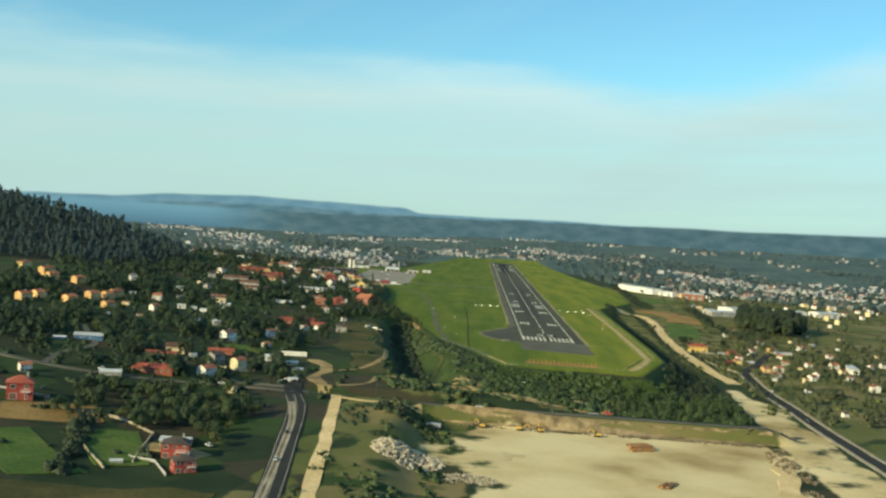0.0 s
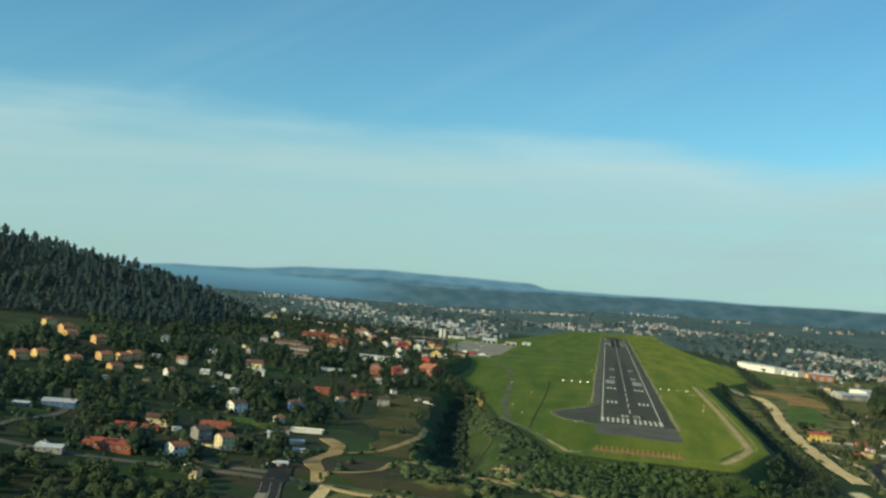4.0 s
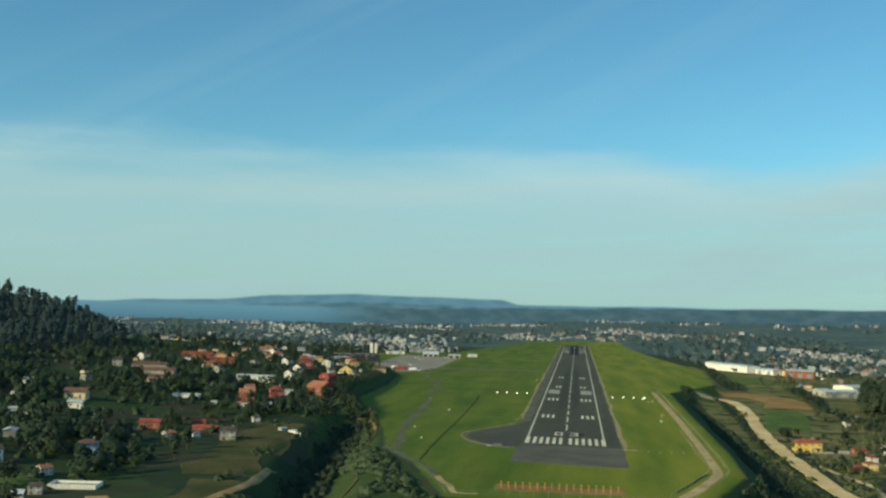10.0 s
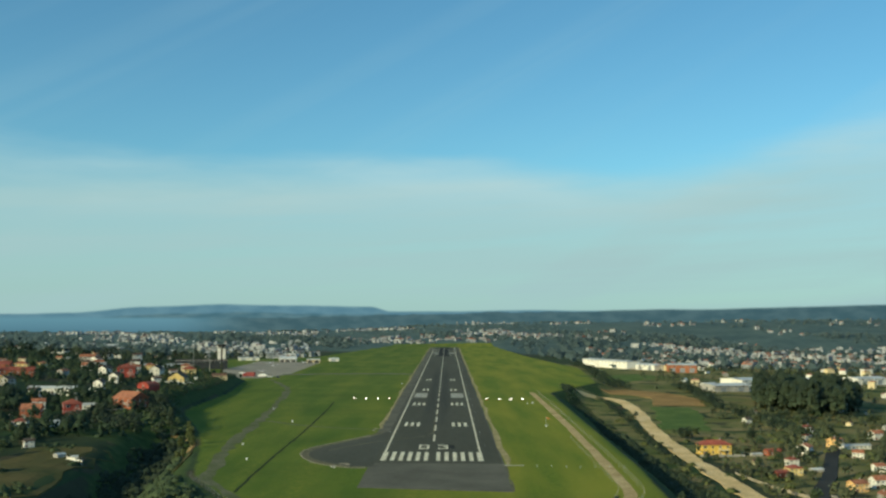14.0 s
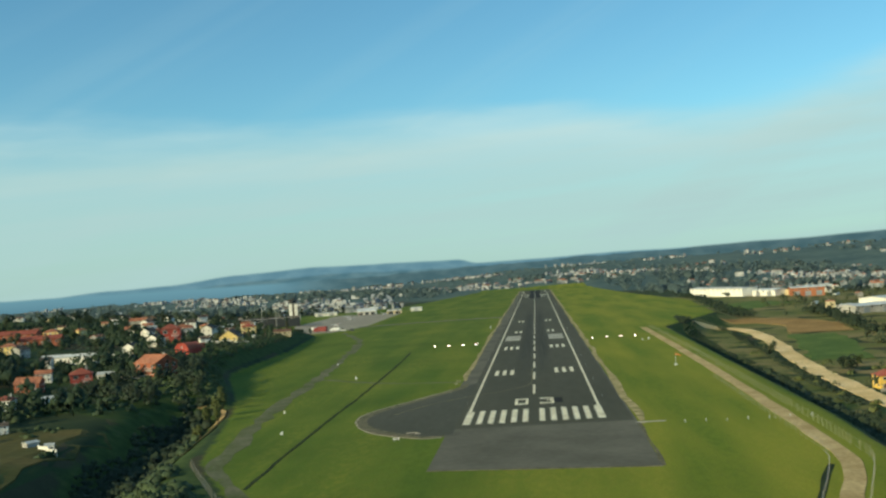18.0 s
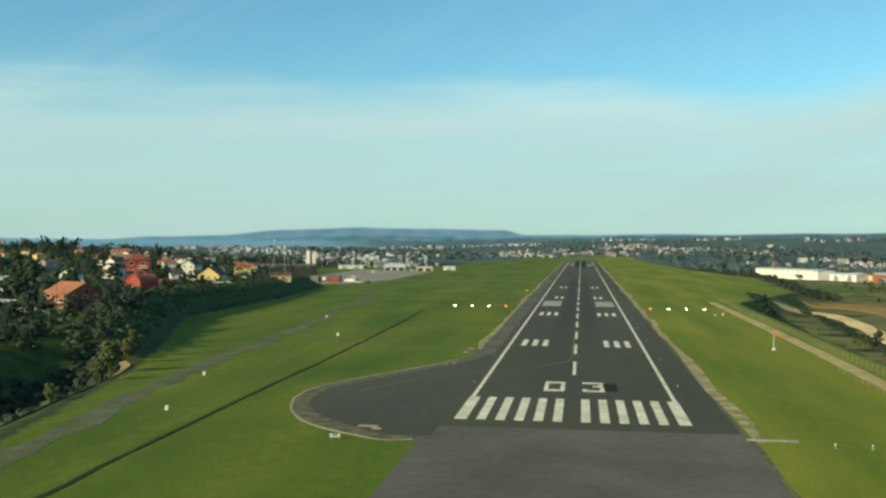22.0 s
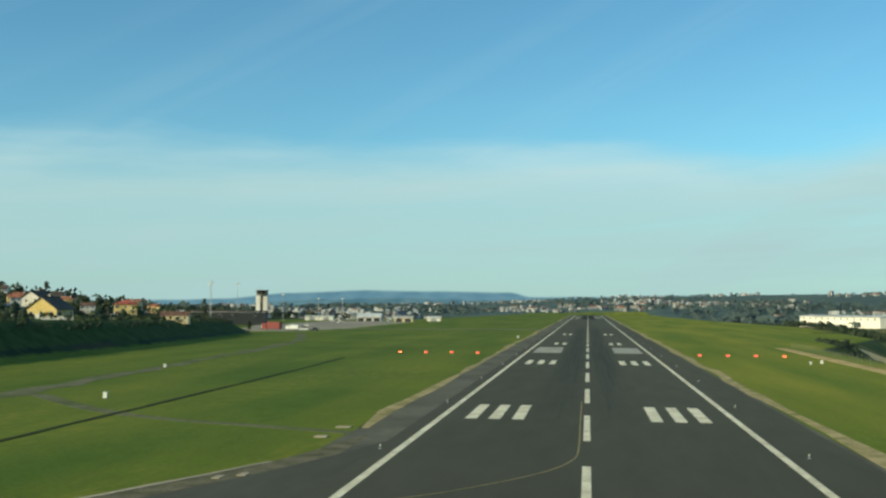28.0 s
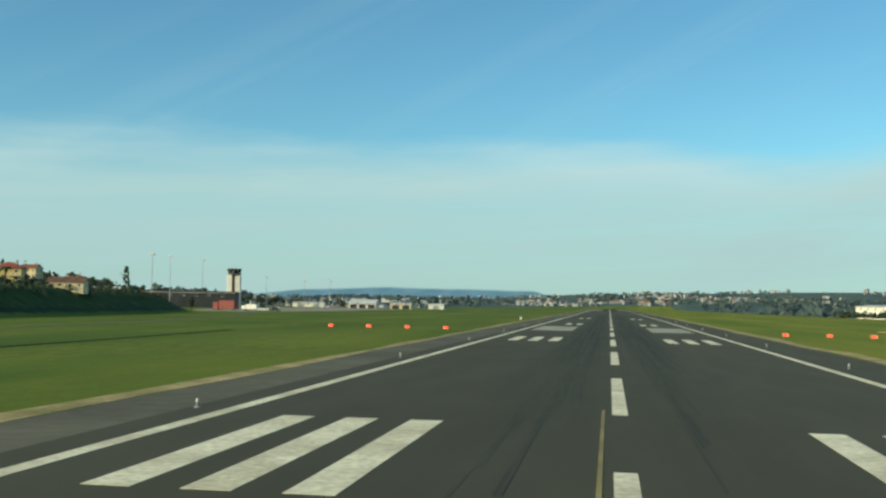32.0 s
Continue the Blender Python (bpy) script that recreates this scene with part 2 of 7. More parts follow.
M = {
    "asphalt": surface("asphalt", ((0.058, 0.059, 0.044), (0.084, 0.083, 0.063)), (0.02, 0.5), 0.9, stretch=(1, 0.25, 1), contrast=0.1),
    "new_asphalt": surface("new_asphalt", ((0.030, 0.030, 0.028), (0.044, 0.043, 0.040)), (0.05, 0.5), 0.9, contrast=0.1),
    "old_asphalt": surface("old_asphalt", ((0.100, 0.094, 0.074), (0.150, 0.140, 0.110)), (0.05, 0.5), 0.92, contrast=0.12),
    "worn_asphalt": surface("worn_asphalt", ((0.096, 0.091, 0.070), (0.140, 0.130, 0.102)), (0.05, 0.5), 0.92, contrast=0.14),
    "gravel_rim": surface("gravel_rim", ((0.082, 0.080, 0.044), (0.185, 0.158, 0.104)), (0.35, 2.4), 0.95, 0.03, contrast=0.3),
    "shoulder": surface("shoulder", ((0.092, 0.087, 0.068), (0.145, 0.135, 0.104)), (0.06, 0.7), 0.95, contrast=0.16),
    "concrete": surface("concrete", ((0.30, 0.28, 0.25), (0.42, 0.39, 0.34)), (0.05, 0.8), 0.9, 0.01),
    "apron": surface("apron", ((0.23, 0.205, 0.165), (0.33, 0.295, 0.235)), (0.03, 0.8), 0.92, 0.01),
    "kerb_stone": surface("kerb_stone", ((0.30, 0.25, 0.18), (0.44, 0.37, 0.27)), (0.1, 1.0), 0.9, contrast=0.15),
    "paint_white": surface("paint_white", ((0.56, 0.49, 0.33), (0.82, 0.75, 0.55)), (0.25, 3.0), 0.7),
    "paint_worn": surface("paint_worn", ((0.24, 0.22, 0.17), (0.42, 0.39, 0.31)), (0.2, 2.0), 0.8),
    "paint_yellow": surface("paint_yellow", ((0.16, 0.13, 0.05), (0.30, 0.23, 0.08)), (0.2, 2.0), 0.8),
    "rubber": surface("rubber", ((0.050, 0.050, 0.039), (0.064, 0.064, 0.049)), (0.1, 1.2), 0.85, stretch=(3, 0.1, 1)),
    "dirt": surface("dirt", ((0.34, 0.24, 0.105), (0.52, 0.39, 0.20)), (0.08, 0.9), 0.95, 0.1, world_space=True),
    "earth": surface("earth", ((0.25, 0.170, 0.075), (0.42, 0.30, 0.15)), (0.08, 0.9), 0.95, 0.1, world_space=True),
    "cliff_earth": surface("cliff_earth", ((0.13, 0.098, 0.055), (0.36, 0.27, 0.155)), (0.16, 1.3), 0.95, 0.2, world_space=True, contrast=0.4),
    "pale_dirt": surface("pale_dirt", ((0.58, 0.41, 0.19), (0.78, 0.58, 0.31)), (0.06, 0.8), 0.95, 0.1, world_space=True),
    "dry_edge": surface("dry_edge", ((0.180, 0.165, 0.060), (0.46, 0.36, 0.19)), (0.22, 2.2), 0.95, 0.05, world_space=True),
    "brown_field": surface("brown_field", ((0.23, 0.14, 0.050), (0.34, 0.21, 0.080)), (0.05, 0.6), 0.95, 0.2, world_space=True),
    "track": surface("track", ((0.080, 0.098, 0.036), (0.150, 0.142, 0.088)), (0.08, 0.8), 0.95, 0.05, world_space=True),
    "tar": surface("tar", ((0.012, 0.012, 0.011), (0.022, 0.021, 0.019)), (0.05, 0.3), 0.9, contrast=0.1),
    # grass colour darkened by the shade of a trench
    "ditch": surface("ditch", ((0.014, 0.022, 0.008), (0.030, 0.042, 0.014)), (0.2, 2.0), 0.95, world_space=True),
    "rock": surface("rock", ((0.26, 0.22, 0.16), (0.50, 0.43, 0.32)), (0.5, 3.0), 0.9, 0.1, spread=0.2),
    "dark_rock": surface("dark_rock", ((0.085, 0.070, 0.048), (0.20, 0.165, 0.115)), (0.5, 3.0), 0.9, 0.1, spread=0.2),
    "wood_dark": surface("bark", ((0.06, 0.045, 0.03), (0.13, 0.10, 0.07)), (1.0, 8.0), 0.9),
    "leaf_mid": leaves("leaf_mid", (0.028, 0.048, 0.026), (0.072, 0.104, 0.042)),
    # hill foliage: the bluish haze over the hill is mixed into its colour
    "leaf_hill_haze": leaves("leaf_hill_haze", (0.030, 0.055, 0.058), (0.050, 0.083, 0.084)),
    "grass_field": surface("grass_field", ((0.062, 0.108, 0.024), (0.108, 0.150, 0.036)), (0.05, 0.5), 0.95, 0.2, world_space=True),
    "meadow": surface("meadow", ((0.046, 0.054, 0.016), (0.105, 0.086, 0.032)), (0.04, 0.4), 0.95, 0.2, world_space=True),
    "leaf_dark": leaves("leaf_dark", (0.020, 0.034, 0.022), (0.052, 0.074, 0.038)),
    "leaf_light": leaves("leaf_light", (0.046, 0.066, 0.022), (0.110, 0.125, 0.042)),
    "leaf_garden": leaves("leaf_garden", (0.015, 0.031, 0.021), (0.038, 0.064, 0.032)),
    "leaf_valley": leaves("leaf_valley", (0.050, 0.068, 0.034), (0.115, 0.128, 0.062)),
    "leaf_slope": leaves("leaf_slope", (0.030, 0.056, 0.022), (0.060, 0.092, 0.034)),
    "leaf_palm": leaves("leaf_palm", (0.020, 0.035, 0.010), (0.070, 0.085, 0.025)),
    # far walls: distance haze is put into the grey-blue, low-contrast colour
    "wall_far_haze": surface("wall_far_haze", ((0.11, 0.13, 0.145), (0.46, 0.47, 0.47)), (0.06, 2.0), 0.9),
    # far foliage: distance haze is put into the pale blue-green
    "leaf_far_haze": leaves("leaf_far_haze", (0.076, 0.116, 0.116), (0.112, 0.158, 0.152)),
    "wall_white": surface("wall_white", ((0.66, 0.63, 0.57), (0.80, 0.77, 0.70)), (0.15, 2.0), 0.85, spread=0.15),
    "wall_cream": surface("wall_cream", ((0.62, 0.51, 0.30), (0.74, 0.62, 0.40)), (0.15, 2.0), 0.85, spread=0.15),
    "wall_yellow": surface("wall_yellow", ((0.66, 0.49, 0.18), (0.76, 0.60, 0.27)), (0.15, 2.0), 0.85, spread=0.15),
    "wall_golden": surface("wall_golden", ((0.68, 0.44, 0.09), (0.78, 0.54, 0.14)), (0.15, 2.0), 0.85),
    "wall_orange": surface("wall_orange", ((0.66, 0.40, 0.16), (0.80, 0.52, 0.24)), (0.15, 2.0), 0.85, spread=0.15),
    "wall_brick": surface("wall_brick", ((0.26, 0.085, 0.05), (0.38, 0.13, 0.08)), (0.4, 5.0), 0.9, spread=0.15),
    "wall_grey": surface("wall_grey", ((0.28, 0.27, 0.25), (0.42, 0.40, 0.37)), (0.15, 2.0), 0.9, spread=0.2),
    "wall_blue": surface("wall_blue", ((0.05, 0.13, 0.27), (0.08, 0.19, 0.36)), (0.15, 2.0), 0.85),
    "wall_terracotta": surface("wall_terracotta", ((0.30, 0.11, 0.06), (0.42, 0.17, 0.09)), (0.15, 2.0), 0.85),
    "wall_slate": surface("wall_slate", ((0.014, 0.018, 0.024), (0.030, 0.036, 0.044)), (0.15, 2.0), 0.7),
    "wall_red": surface("wall_red", ((0.28, 0.050, 0.042), (0.40, 0.085, 0.066)), (0.15, 2.0), 0.85),
    "roof_orange": tiles("roof_orange", (0.27, 0.098, 0.052), (0.41, 0.160, 0.084)),
    "roof_red": tiles("roof_red", (0.24, 0.052, 0.032), (0.36, 0.092, 0.055)),
    "roof_dark": tiles("roof_dark", (0.055, 0.040, 0.032), (0.10, 0.076, 0.060)),
    "roof_brown": tiles("roof_brown", (0.115, 0.060, 0.042), (0.19, 0.098, 0.066)),
    "roof_metal": surface("roof_metal", ((0.42, 0.44, 0.45), (0.60, 0.61, 0.60)), (0.05, 0.8), 0.5, spread=0.2),
    "glass": surface("glass", ((0.012, 0.016, 0.020), (0.035, 0.042, 0.05)), (0.5, 2.0), 0.12),
    "trim": surface("trim", ((0.60, 0.58, 0.54), (0.74, 0.72, 0.68)), (0.5, 4.0), 0.7),
    "metal": surface("metal", ((0.34, 0.35, 0.36), (0.48, 0.48, 0.48)), (0.5, 4.0), 0.45, metal=0.7),
    "signal_orange": surface("signal_orange", ((0.62, 0.16, 0.03), (0.78, 0.25, 0.06)), (0.5, 4.0), 0.6),
    "signal_red": surface("signal_red", ((0.15, 0.012, 0.016), (0.23, 0.024, 0.024)), (0.5, 4.0), 0.45),
    "machine_yellow": surface("machine_yellow", ((0.40, 0.25, 0.05), (0.54, 0.35, 0.08)), (0.5, 4.0), 0.5),
    "rust": surface("rust", ((0.26, 0.13, 0.06), (0.40, 0.23, 0.11)), (0.5, 4.0), 0.85, spread=0.2),
    "tyre": surface("tyre", ((0.012, 0.012, 0.012), (0.03, 0.03, 0.03)), (2.0, 9.0), 0.9),
    "car_white": surface("car_white", ((0.66, 0.66, 0.66), (0.76, 0.76, 0.76)), (0.5, 4.0), 0.3),
    "car_dark": surface("car_dark", ((0.03, 0.035, 0.04), (0.06, 0.065, 0.07)), (0.5, 4.0), 0.3),
    "light_white": glow("light_white", (1.0, 0.97, 0.80), 9.0),
    "light_red": glow("light_red", (1.0, 0.06, 0.02), 1.6),
}


def ground_material():
    """Grass, scrub, sand and fields, laid out by three weights on the ground sheet and broken up by noise."""
    m, nt, b = material("ground", 0.95)
    N, L = nt.nodes.new, nt.links.new
    at = N("ShaderNodeNewGeometry").outputs["Position"]

    def noise_(scale, detail=4.0, stretch=None):
        n = N("ShaderNodeTexNoise")
        n.inputs["Scale"].default_value, n.inputs["Detail"].default_value = scale, detail
        if stretch:
            mp = N("ShaderNodeMapping")
            mp.inputs["Scale"].default_value = stretch
            L(at, mp.inputs[0]), L(mp.outputs[0], n.inputs["Vector"])
        else:
            L(at, n.inputs["Vector"])
        return n.outputs[0]

    def ramp(f, *stops):
        r = N("ShaderNodeValToRGB")
        while len(r.color_ramp.elements) < len(stops):
            r.color_ramp.elements.new(0.5)
        for e, (p, c) in zip(r.color_ramp.elements, stops):
            e.position, e.color = p, (*c, 1)
        L(f, r.inputs[0])
        return r.outputs[0]

    def mix(f, a, c, kind="MIX"):
        n = N("ShaderNodeMix")
        n.data_type, n.blend_type = "RGBA", kind
        for s, v in ((n.inputs[0], f), (n.inputs[6], a), (n.inputs[7], c)):
            if isinstance(v, (int, float)):
                s.default_value = v
            else:
                L(v, s)
        return n.outputs[2]

    def weight(name, grain):
        a = N("ShaderNodeAttribute")
        a.attribute_name = name
        n = N("ShaderNodeMath")
        n.operation = "MULTIPLY_ADD"
        L(grain, n.inputs[0])
        n.inputs[1].default_value = 0.5
        L(a.outputs["Fac"], n.inputs[2])
        r = N("ShaderNodeMapRange")
        r.interpolation_type = "SMOOTHSTEP"
        L(n.outputs[0], r.inputs[0])
        r.inputs[1].default_value, r.inputs[2].default_value = 0.62, 0.88
        return r.outputs[0]

    grain, patch, mow = noise_(0.22), noise_(0.018, 5.0), noise_(0.05, 3.0, (1.0, 0.12, 1.0))
    fine = noise_(1.6, 3.0)
    grass = ramp(patch, (0.30, (0.068, 0.122, 0.015)), (0.50, (0.116, 0.180, 0.019)), (0.70, (0.195, 0.224, 0.030)))
    grass = mix(0.45, grass, ramp(mow, (0.35, (0.070, 0.122, 0.014)), (0.65, (0.170, 0.195, 0.026))))
    sep = N("ShaderNodeSeparateXYZ")
    L(at, sep.inputs[0])
    # yellower grass towards +x, with the brighter side glare put into its colour
    glare_side = N("ShaderNodeMapRange")
    L(sep.outputs[0], glare_side.inputs[0])
    glare_side.inputs[1].default_value, glare_side.inputs[2].default_value = -60, 50
    glare_side.inputs[4].default_value = 0.62
    grass = mix(0.25, grass, ramp(patch, (0.3, (0.054, 0.104, 0.016)), (0.7, (0.105, 0.158, 0.022))))
    grass = mix(glare_side.outputs[0], grass, ramp(mow, (0.3, (0.160, 0.218, 0.018)), (0.7, (0.325, 0.312, 0.032))))
    tufts = noise_(0.55, 4.0, (1.0, 0.35, 1.0))
    grass = mix(ramp(tufts, (0.42, (0, 0, 0)), (0.62, (0.3, 0.3, 0.3))), grass, ramp(mow, (0.40, (0.060, 0.105, 0.011)), (0.60, (0.300, 0.270, 0.040))))
    scrub = ramp(grain, (0.30, (0.034, 0.060, 0.018)), (0.55, (0.058, 0.090, 0.026)), (0.75, (0.090, 0.108, 0.040)))
    sand = ramp(patch, (0.30, (0.38, 0.26, 0.10)), (0.48, (0.72, 0.56, 0.29)), (0.62, (0.84, 0.68, 0.38)))
    vor = N("ShaderNodeTexVoronoi")
    vor.inputs["Scale"].default_value = 0.030
    L(at, vor.inputs["Vector"])
    split = N("ShaderNodeSeparateColor")
    L(vor.outputs["Color"], split.inputs[0])
    fields = ramp(split.outputs[0], (0.15, (0.026, 0.045, 0.022)), (0.40, (0.048, 0.088, 0.024)), (0.68, (0.038, 0.056, 0.028)), (0.92, (0.078, 0.062, 0.040)))
    country = mix(0.32, fields, ramp(noise_(0.06), (0.35, (0.020, 0.033, 0.018)), (0.65, (0.052, 0.070, 0.033))))
    colour = mix(weight("scrub", grain), country, scrub)
    dry = ramp(patch, (0.30, (0.105, 0.126, 0.036)), (0.48, (0.160, 0.160, 0.056)), (0.66, (0.260, 0.205, 0.095)))
    colour = mix(weight("dry", grain), colour, dry)
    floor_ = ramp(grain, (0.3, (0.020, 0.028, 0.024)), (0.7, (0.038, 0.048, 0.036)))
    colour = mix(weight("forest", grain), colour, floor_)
    # far country: haze is put into the ground's blue-green colour
    far_haze = mix(0.5, ramp(noise_(0.008, 6.0), (0.36, (0.060, 0.102, 0.108)), (0.62, (0.132, 0.180, 0.158))), ramp(noise_(0.04, 5.0), (0.36, (0.058, 0.100, 0.108)), (0.66, (0.124, 0.174, 0.160))))
    colour = mix(weight("far_haze", grain), colour, far_haze)
    colour = mix(weight("grass", grain), colour, grass)
    colour = mix(weight("sand", grain), colour, sand)
    shade = ramp(fine, (0.25, (0.62, 0.62, 0.62)), (0.75, (1.0, 1.0, 1.0)))
    L(mix(0.8, colour, shade, "MULTIPLY"), b.inputs["Base Color"])
    bp = N("ShaderNodeBump")
    bp.inputs["Strength"].default_value, bp.inputs["Distance"].default_value = 0.5, 0.4
    L(grain, bp.inputs["Height"]), L(bp.outputs[0], b.inputs["Normal"])
    b.inputs["Specular IOR Level"].default_value = 0.1
    return m


def runway_material():
    """Asphalt with tar-dark strips where tyres touch down, worn by weather."""
    m = surface("runway", ((0.064, 0.063, 0.045), (0.089, 0.086, 0.062)), (0.015, 0.3), 0.9, stretch=(1, 0.2, 1), contrast=0.1)
    nt = m.node_tree
    N, L, b = nt.nodes.new, nt.links.new, nt.nodes["Principled BSDF"]
    base = b.inputs["Base Color"].links[0].from_socket
    co, sep = N("ShaderNodeTexCoord"), N("ShaderNodeSeparateXYZ")
    L(co.outputs["Object"], sep.inputs[0])

    def calc(op, a, c=None):
        n = N("ShaderNodeMath")
        n.operation = op
        for k, v in enumerate((a, c)):
            if isinstance(v, (int, float)):
                n.inputs[k].default_value = v
            elif v is not None:
                L(v, n.inputs[k])
        return n.outputs[0]

    def soft(v, a, c):
        n = N("ShaderNodeMapRange")
        n.interpolation_type = "SMOOTHSTEP"
        L(v, n.inputs[0])
        n.inputs[1].default_value, n.inputs[2].default_value = a, c
        return n.outputs[0]

    off = calc("ABSOLUTE", calc("SUBTRACT", calc("ABSOLUTE", sep.outputs[0]), 4.6))
    lane = calc("SUBTRACT", 1.0, soft(off, 0.8, 6.0))
    along = calc("MULTIPLY", soft(sep.outputs[1], 120, 330), calc("SUBTRACT", 1.0, soft(sep.outputs[1], 620, 1000)))
    mp, streak = N("ShaderNodeMapping"), N("ShaderNodeTexNoise")
    mp.inputs["Scale"].default_value = (1.6, 0.012, 1)
    L(co.outputs["Object"], mp.inputs[0]), L(mp.outputs[0], streak.inputs["Vector"])
    streak.inputs["Scale"].default_value, streak.inputs["Detail"].default_value = 1.0, 4.0
    f = calc("MULTIPLY", calc("MULTIPLY", lane, along), calc("ADD", 0.22, calc("MULTIPLY", soft(streak.outputs[0], 0.3, 0.7), 0.42)))
    mix = N("ShaderNodeMix")
    mix.data_type = "RGBA"
    L(f, mix.inputs[0]), L(base, mix.inputs[6])
    mix.inputs[7].default_value = (0.020, 0.021, 0.021, 1)
    L(mix.outputs[2], b.inputs["Base Color"])
    return m


M["runway"] = runway_material()
M["ground"] = ground_material()

# ---- building tools ----
def raw_mesh(name, verts, faces, mat, flat=True):
    """A mesh from an array of corners and an array of triangles or quads."""
    verts, faces = np.asarray(verts, np.float32), np.asarray(faces, np.int32)
    me = bpy.data.meshes.new(name)
    me.vertices.add(len(verts)), me.loops.add(faces.size), me.polygons.add(len(faces))
    me.vertices.foreach_set("co", verts.ravel())
    me.loops.foreach_set("vertex_index", faces.ravel())
    me.polygons.foreach_set("loop_start", np.arange(0, faces.size, faces.shape[1], dtype=np.int32))
    me.update(calc_edges=True)
    me.polygons.foreach_set("use_smooth", np.full(len(faces), not flat))
    for one in mat if isinstance(mat, (list, tuple)) else [mat]:
        me.materials.append(one)
    return me


def finish(name, bm, mat):
    me = bpy.data.meshes.new(name)
    bmesh.ops.recalc_face_normals(bm, faces=bm.faces)
    bm.to_mesh(me)
    bm.free()
    for one in mat if isinstance(mat, (list, tuple)) else [mat]:
        me.materials.append(one)
    return me


def part(name, bm, mat, parent=None, label=""):
    ob = new(name, finish(name, bm, mat) if isinstance(bm, bmesh.types.BMesh) else bm)
    ob.parent = parent
    return tagged(ob, label)


def thing(name, label, category, group="", kind=""):
    ob = new(name)
    ob.empty_display_size = 0.5
    return tagged(ob, label, category, group, kind)


def box(bm, x0, x1, y0, y1, z0, z1, slot=0, bevel=0.0):
    v = [bm.verts.new(p) for p in ((x0, y0, z0), (x1, y0, z0), (x1, y1, z0), (x0, y1, z0), (x0, y0, z1), (x1, y0, z1), (x1, y1, z1), (x0, y1, z1))]
    fs = [bm.faces.new([v[k] for k in f]) for f in ((3, 2, 1, 0), (4, 5, 6, 7), (0, 1, 5, 4), (1, 2, 6, 5), (2, 3, 7, 6), (3, 0, 4, 7))]
    for f in fs:
        f.material_index = slot
    if bevel:
        bmesh.ops.bevel(bm, geom=list({e for f in fs for e in f.edges}), offset=bevel, segments=1, affect="EDGES")
    return bm


def boxed(*size, bevel=0.0):
    return box(bmesh.new(), *size, bevel=bevel)


def tube(bm, a, b, r0, r1=None, sides=8, slot=0):
    """A round bar from a to b, tapering from r0 to r1."""
    a, b, r1 = Vector(a), Vector(b), r0 if r1 is None else r1
    q = (b - a).to_track_quat("Z", "Y")
    rings = []
    for p, r in ((a, r0), (b, r1)):
        rings.append([bm.verts.new(p + q @ Vector((r * math.cos(2 * math.pi * k / sides), r * math.sin(2 * math.pi * k / sides), 0))) for k in range(sides)])
    for k in range(sides):
        bm.faces.new((rings[0][k], rings[0][(k + 1) % sides], rings[1][(k + 1) % sides], rings[1][k])).material_index = slot
    bm.faces.new(rings[0][::-1]).material_index = slot
    bm.faces.new(rings[1]).material_index = slot
    return bm


def tubed(*rest, **more):
    return tube(bmesh.new(), *rest, **more)


def prism(bm, outline, z0, z1, slot=0):
    """An upright solid on a flat outline."""
    lo, hi = [bm.verts.new((x, y, z0)) for x, y in outline], [bm.verts.new((x, y, z1)) for x, y in outline]
    n = len(outline)
    bm.faces.new(hi).material_index = slot
    bm.faces.new(lo[::-1]).material_index = slot
    for k in range(n):
        bm.faces.new((lo[k], lo[(k + 1) % n], hi[(k + 1) % n], hi[k])).material_index = slot
    return bm


def smooth_line(points, step=4.0):
    """A rounded line through the points, cut into even steps."""
    p = np.array(points, float)
    ext = np.vstack([2 * p[0] - p[1], p, 2 * p[-1] - p[-2]])
    out = []
    for k in range(len(p) - 1):
        a, b, c, d = ext[k : k + 4]
        n = max(2, int(np.linalg.norm(c - b) / step))
        for t in np.arange(n) / n:
            out.append(0.5 * (2 * b + (c - a) * t + (2 * a - 5 * b + 4 * c - d) * t * t + (3 * b - a - 3 * c + d) * t**3))
    return np.array(out + [p[-1]])


def ribbon(name, points, width, mat, lift=0.25, wobble=0.0, step=4.0, level=None, offset=0.0):
    """A strip along a line, laid over the ground, with a skirt at each side."""
    c = smooth_line(points, step)
    d = np.gradient(c, axis=0)
    d /= np.linalg.norm(d, axis=1, keepdims=True)
    side = np.stack([d[:, 1], -d[:, 0]], 1)
    rng = np.random.default_rng(len(c) * 7 + int(width * 10))
    ends = [np.interp(np.arange(len(c)), np.arange(0, len(c) + 6, 3), rng.uniform(-wobble, wobble, len(np.arange(0, len(c) + 6, 3)))) for _ in range(2)]
    rows = []
    for k, u in enumerate((-1.0, -0.98, -0.5, 0.0, 0.5, 0.98, 1.0)):
        half = u * width / 2 + offset + (ends[0] if u < 0 else ends[1]) * abs(u)
        q = c + side * half[:, None] if isinstance(half, np.ndarray) else c + side * half
        z = (height(q[:, 0], q[:, 1]) if level is None else np.full(len(q), level)) + (lift if abs(u) < 0.99 else -0.5)
        rows.append(np.column_stack([q, z]))
    v = np.stack(rows, 1)
    n, m = v.shape[:2]
    i = np.arange(n * m).reshape(n, m)
    f = np.stack([i[:-1, :-1], i[:-1, 1:], i[1:, 1:], i[1:, :-1]], -1).reshape(-1, 4)
    return raw_mesh(name, v.reshape(-1, 3), f, mat)


def setting(name, data, label, category="", kind="structure"):
    return tagged(new(name, data), label, category, "", kind)


def ease(a, b, v):
    t = np.clip((v - a) / (b - a), 0.0, 1.0)
    return t * t * (3 - 2 * t)


def line(v, *pairs):
    return np.interp(v, pairs[0::2], pairs[1::2])


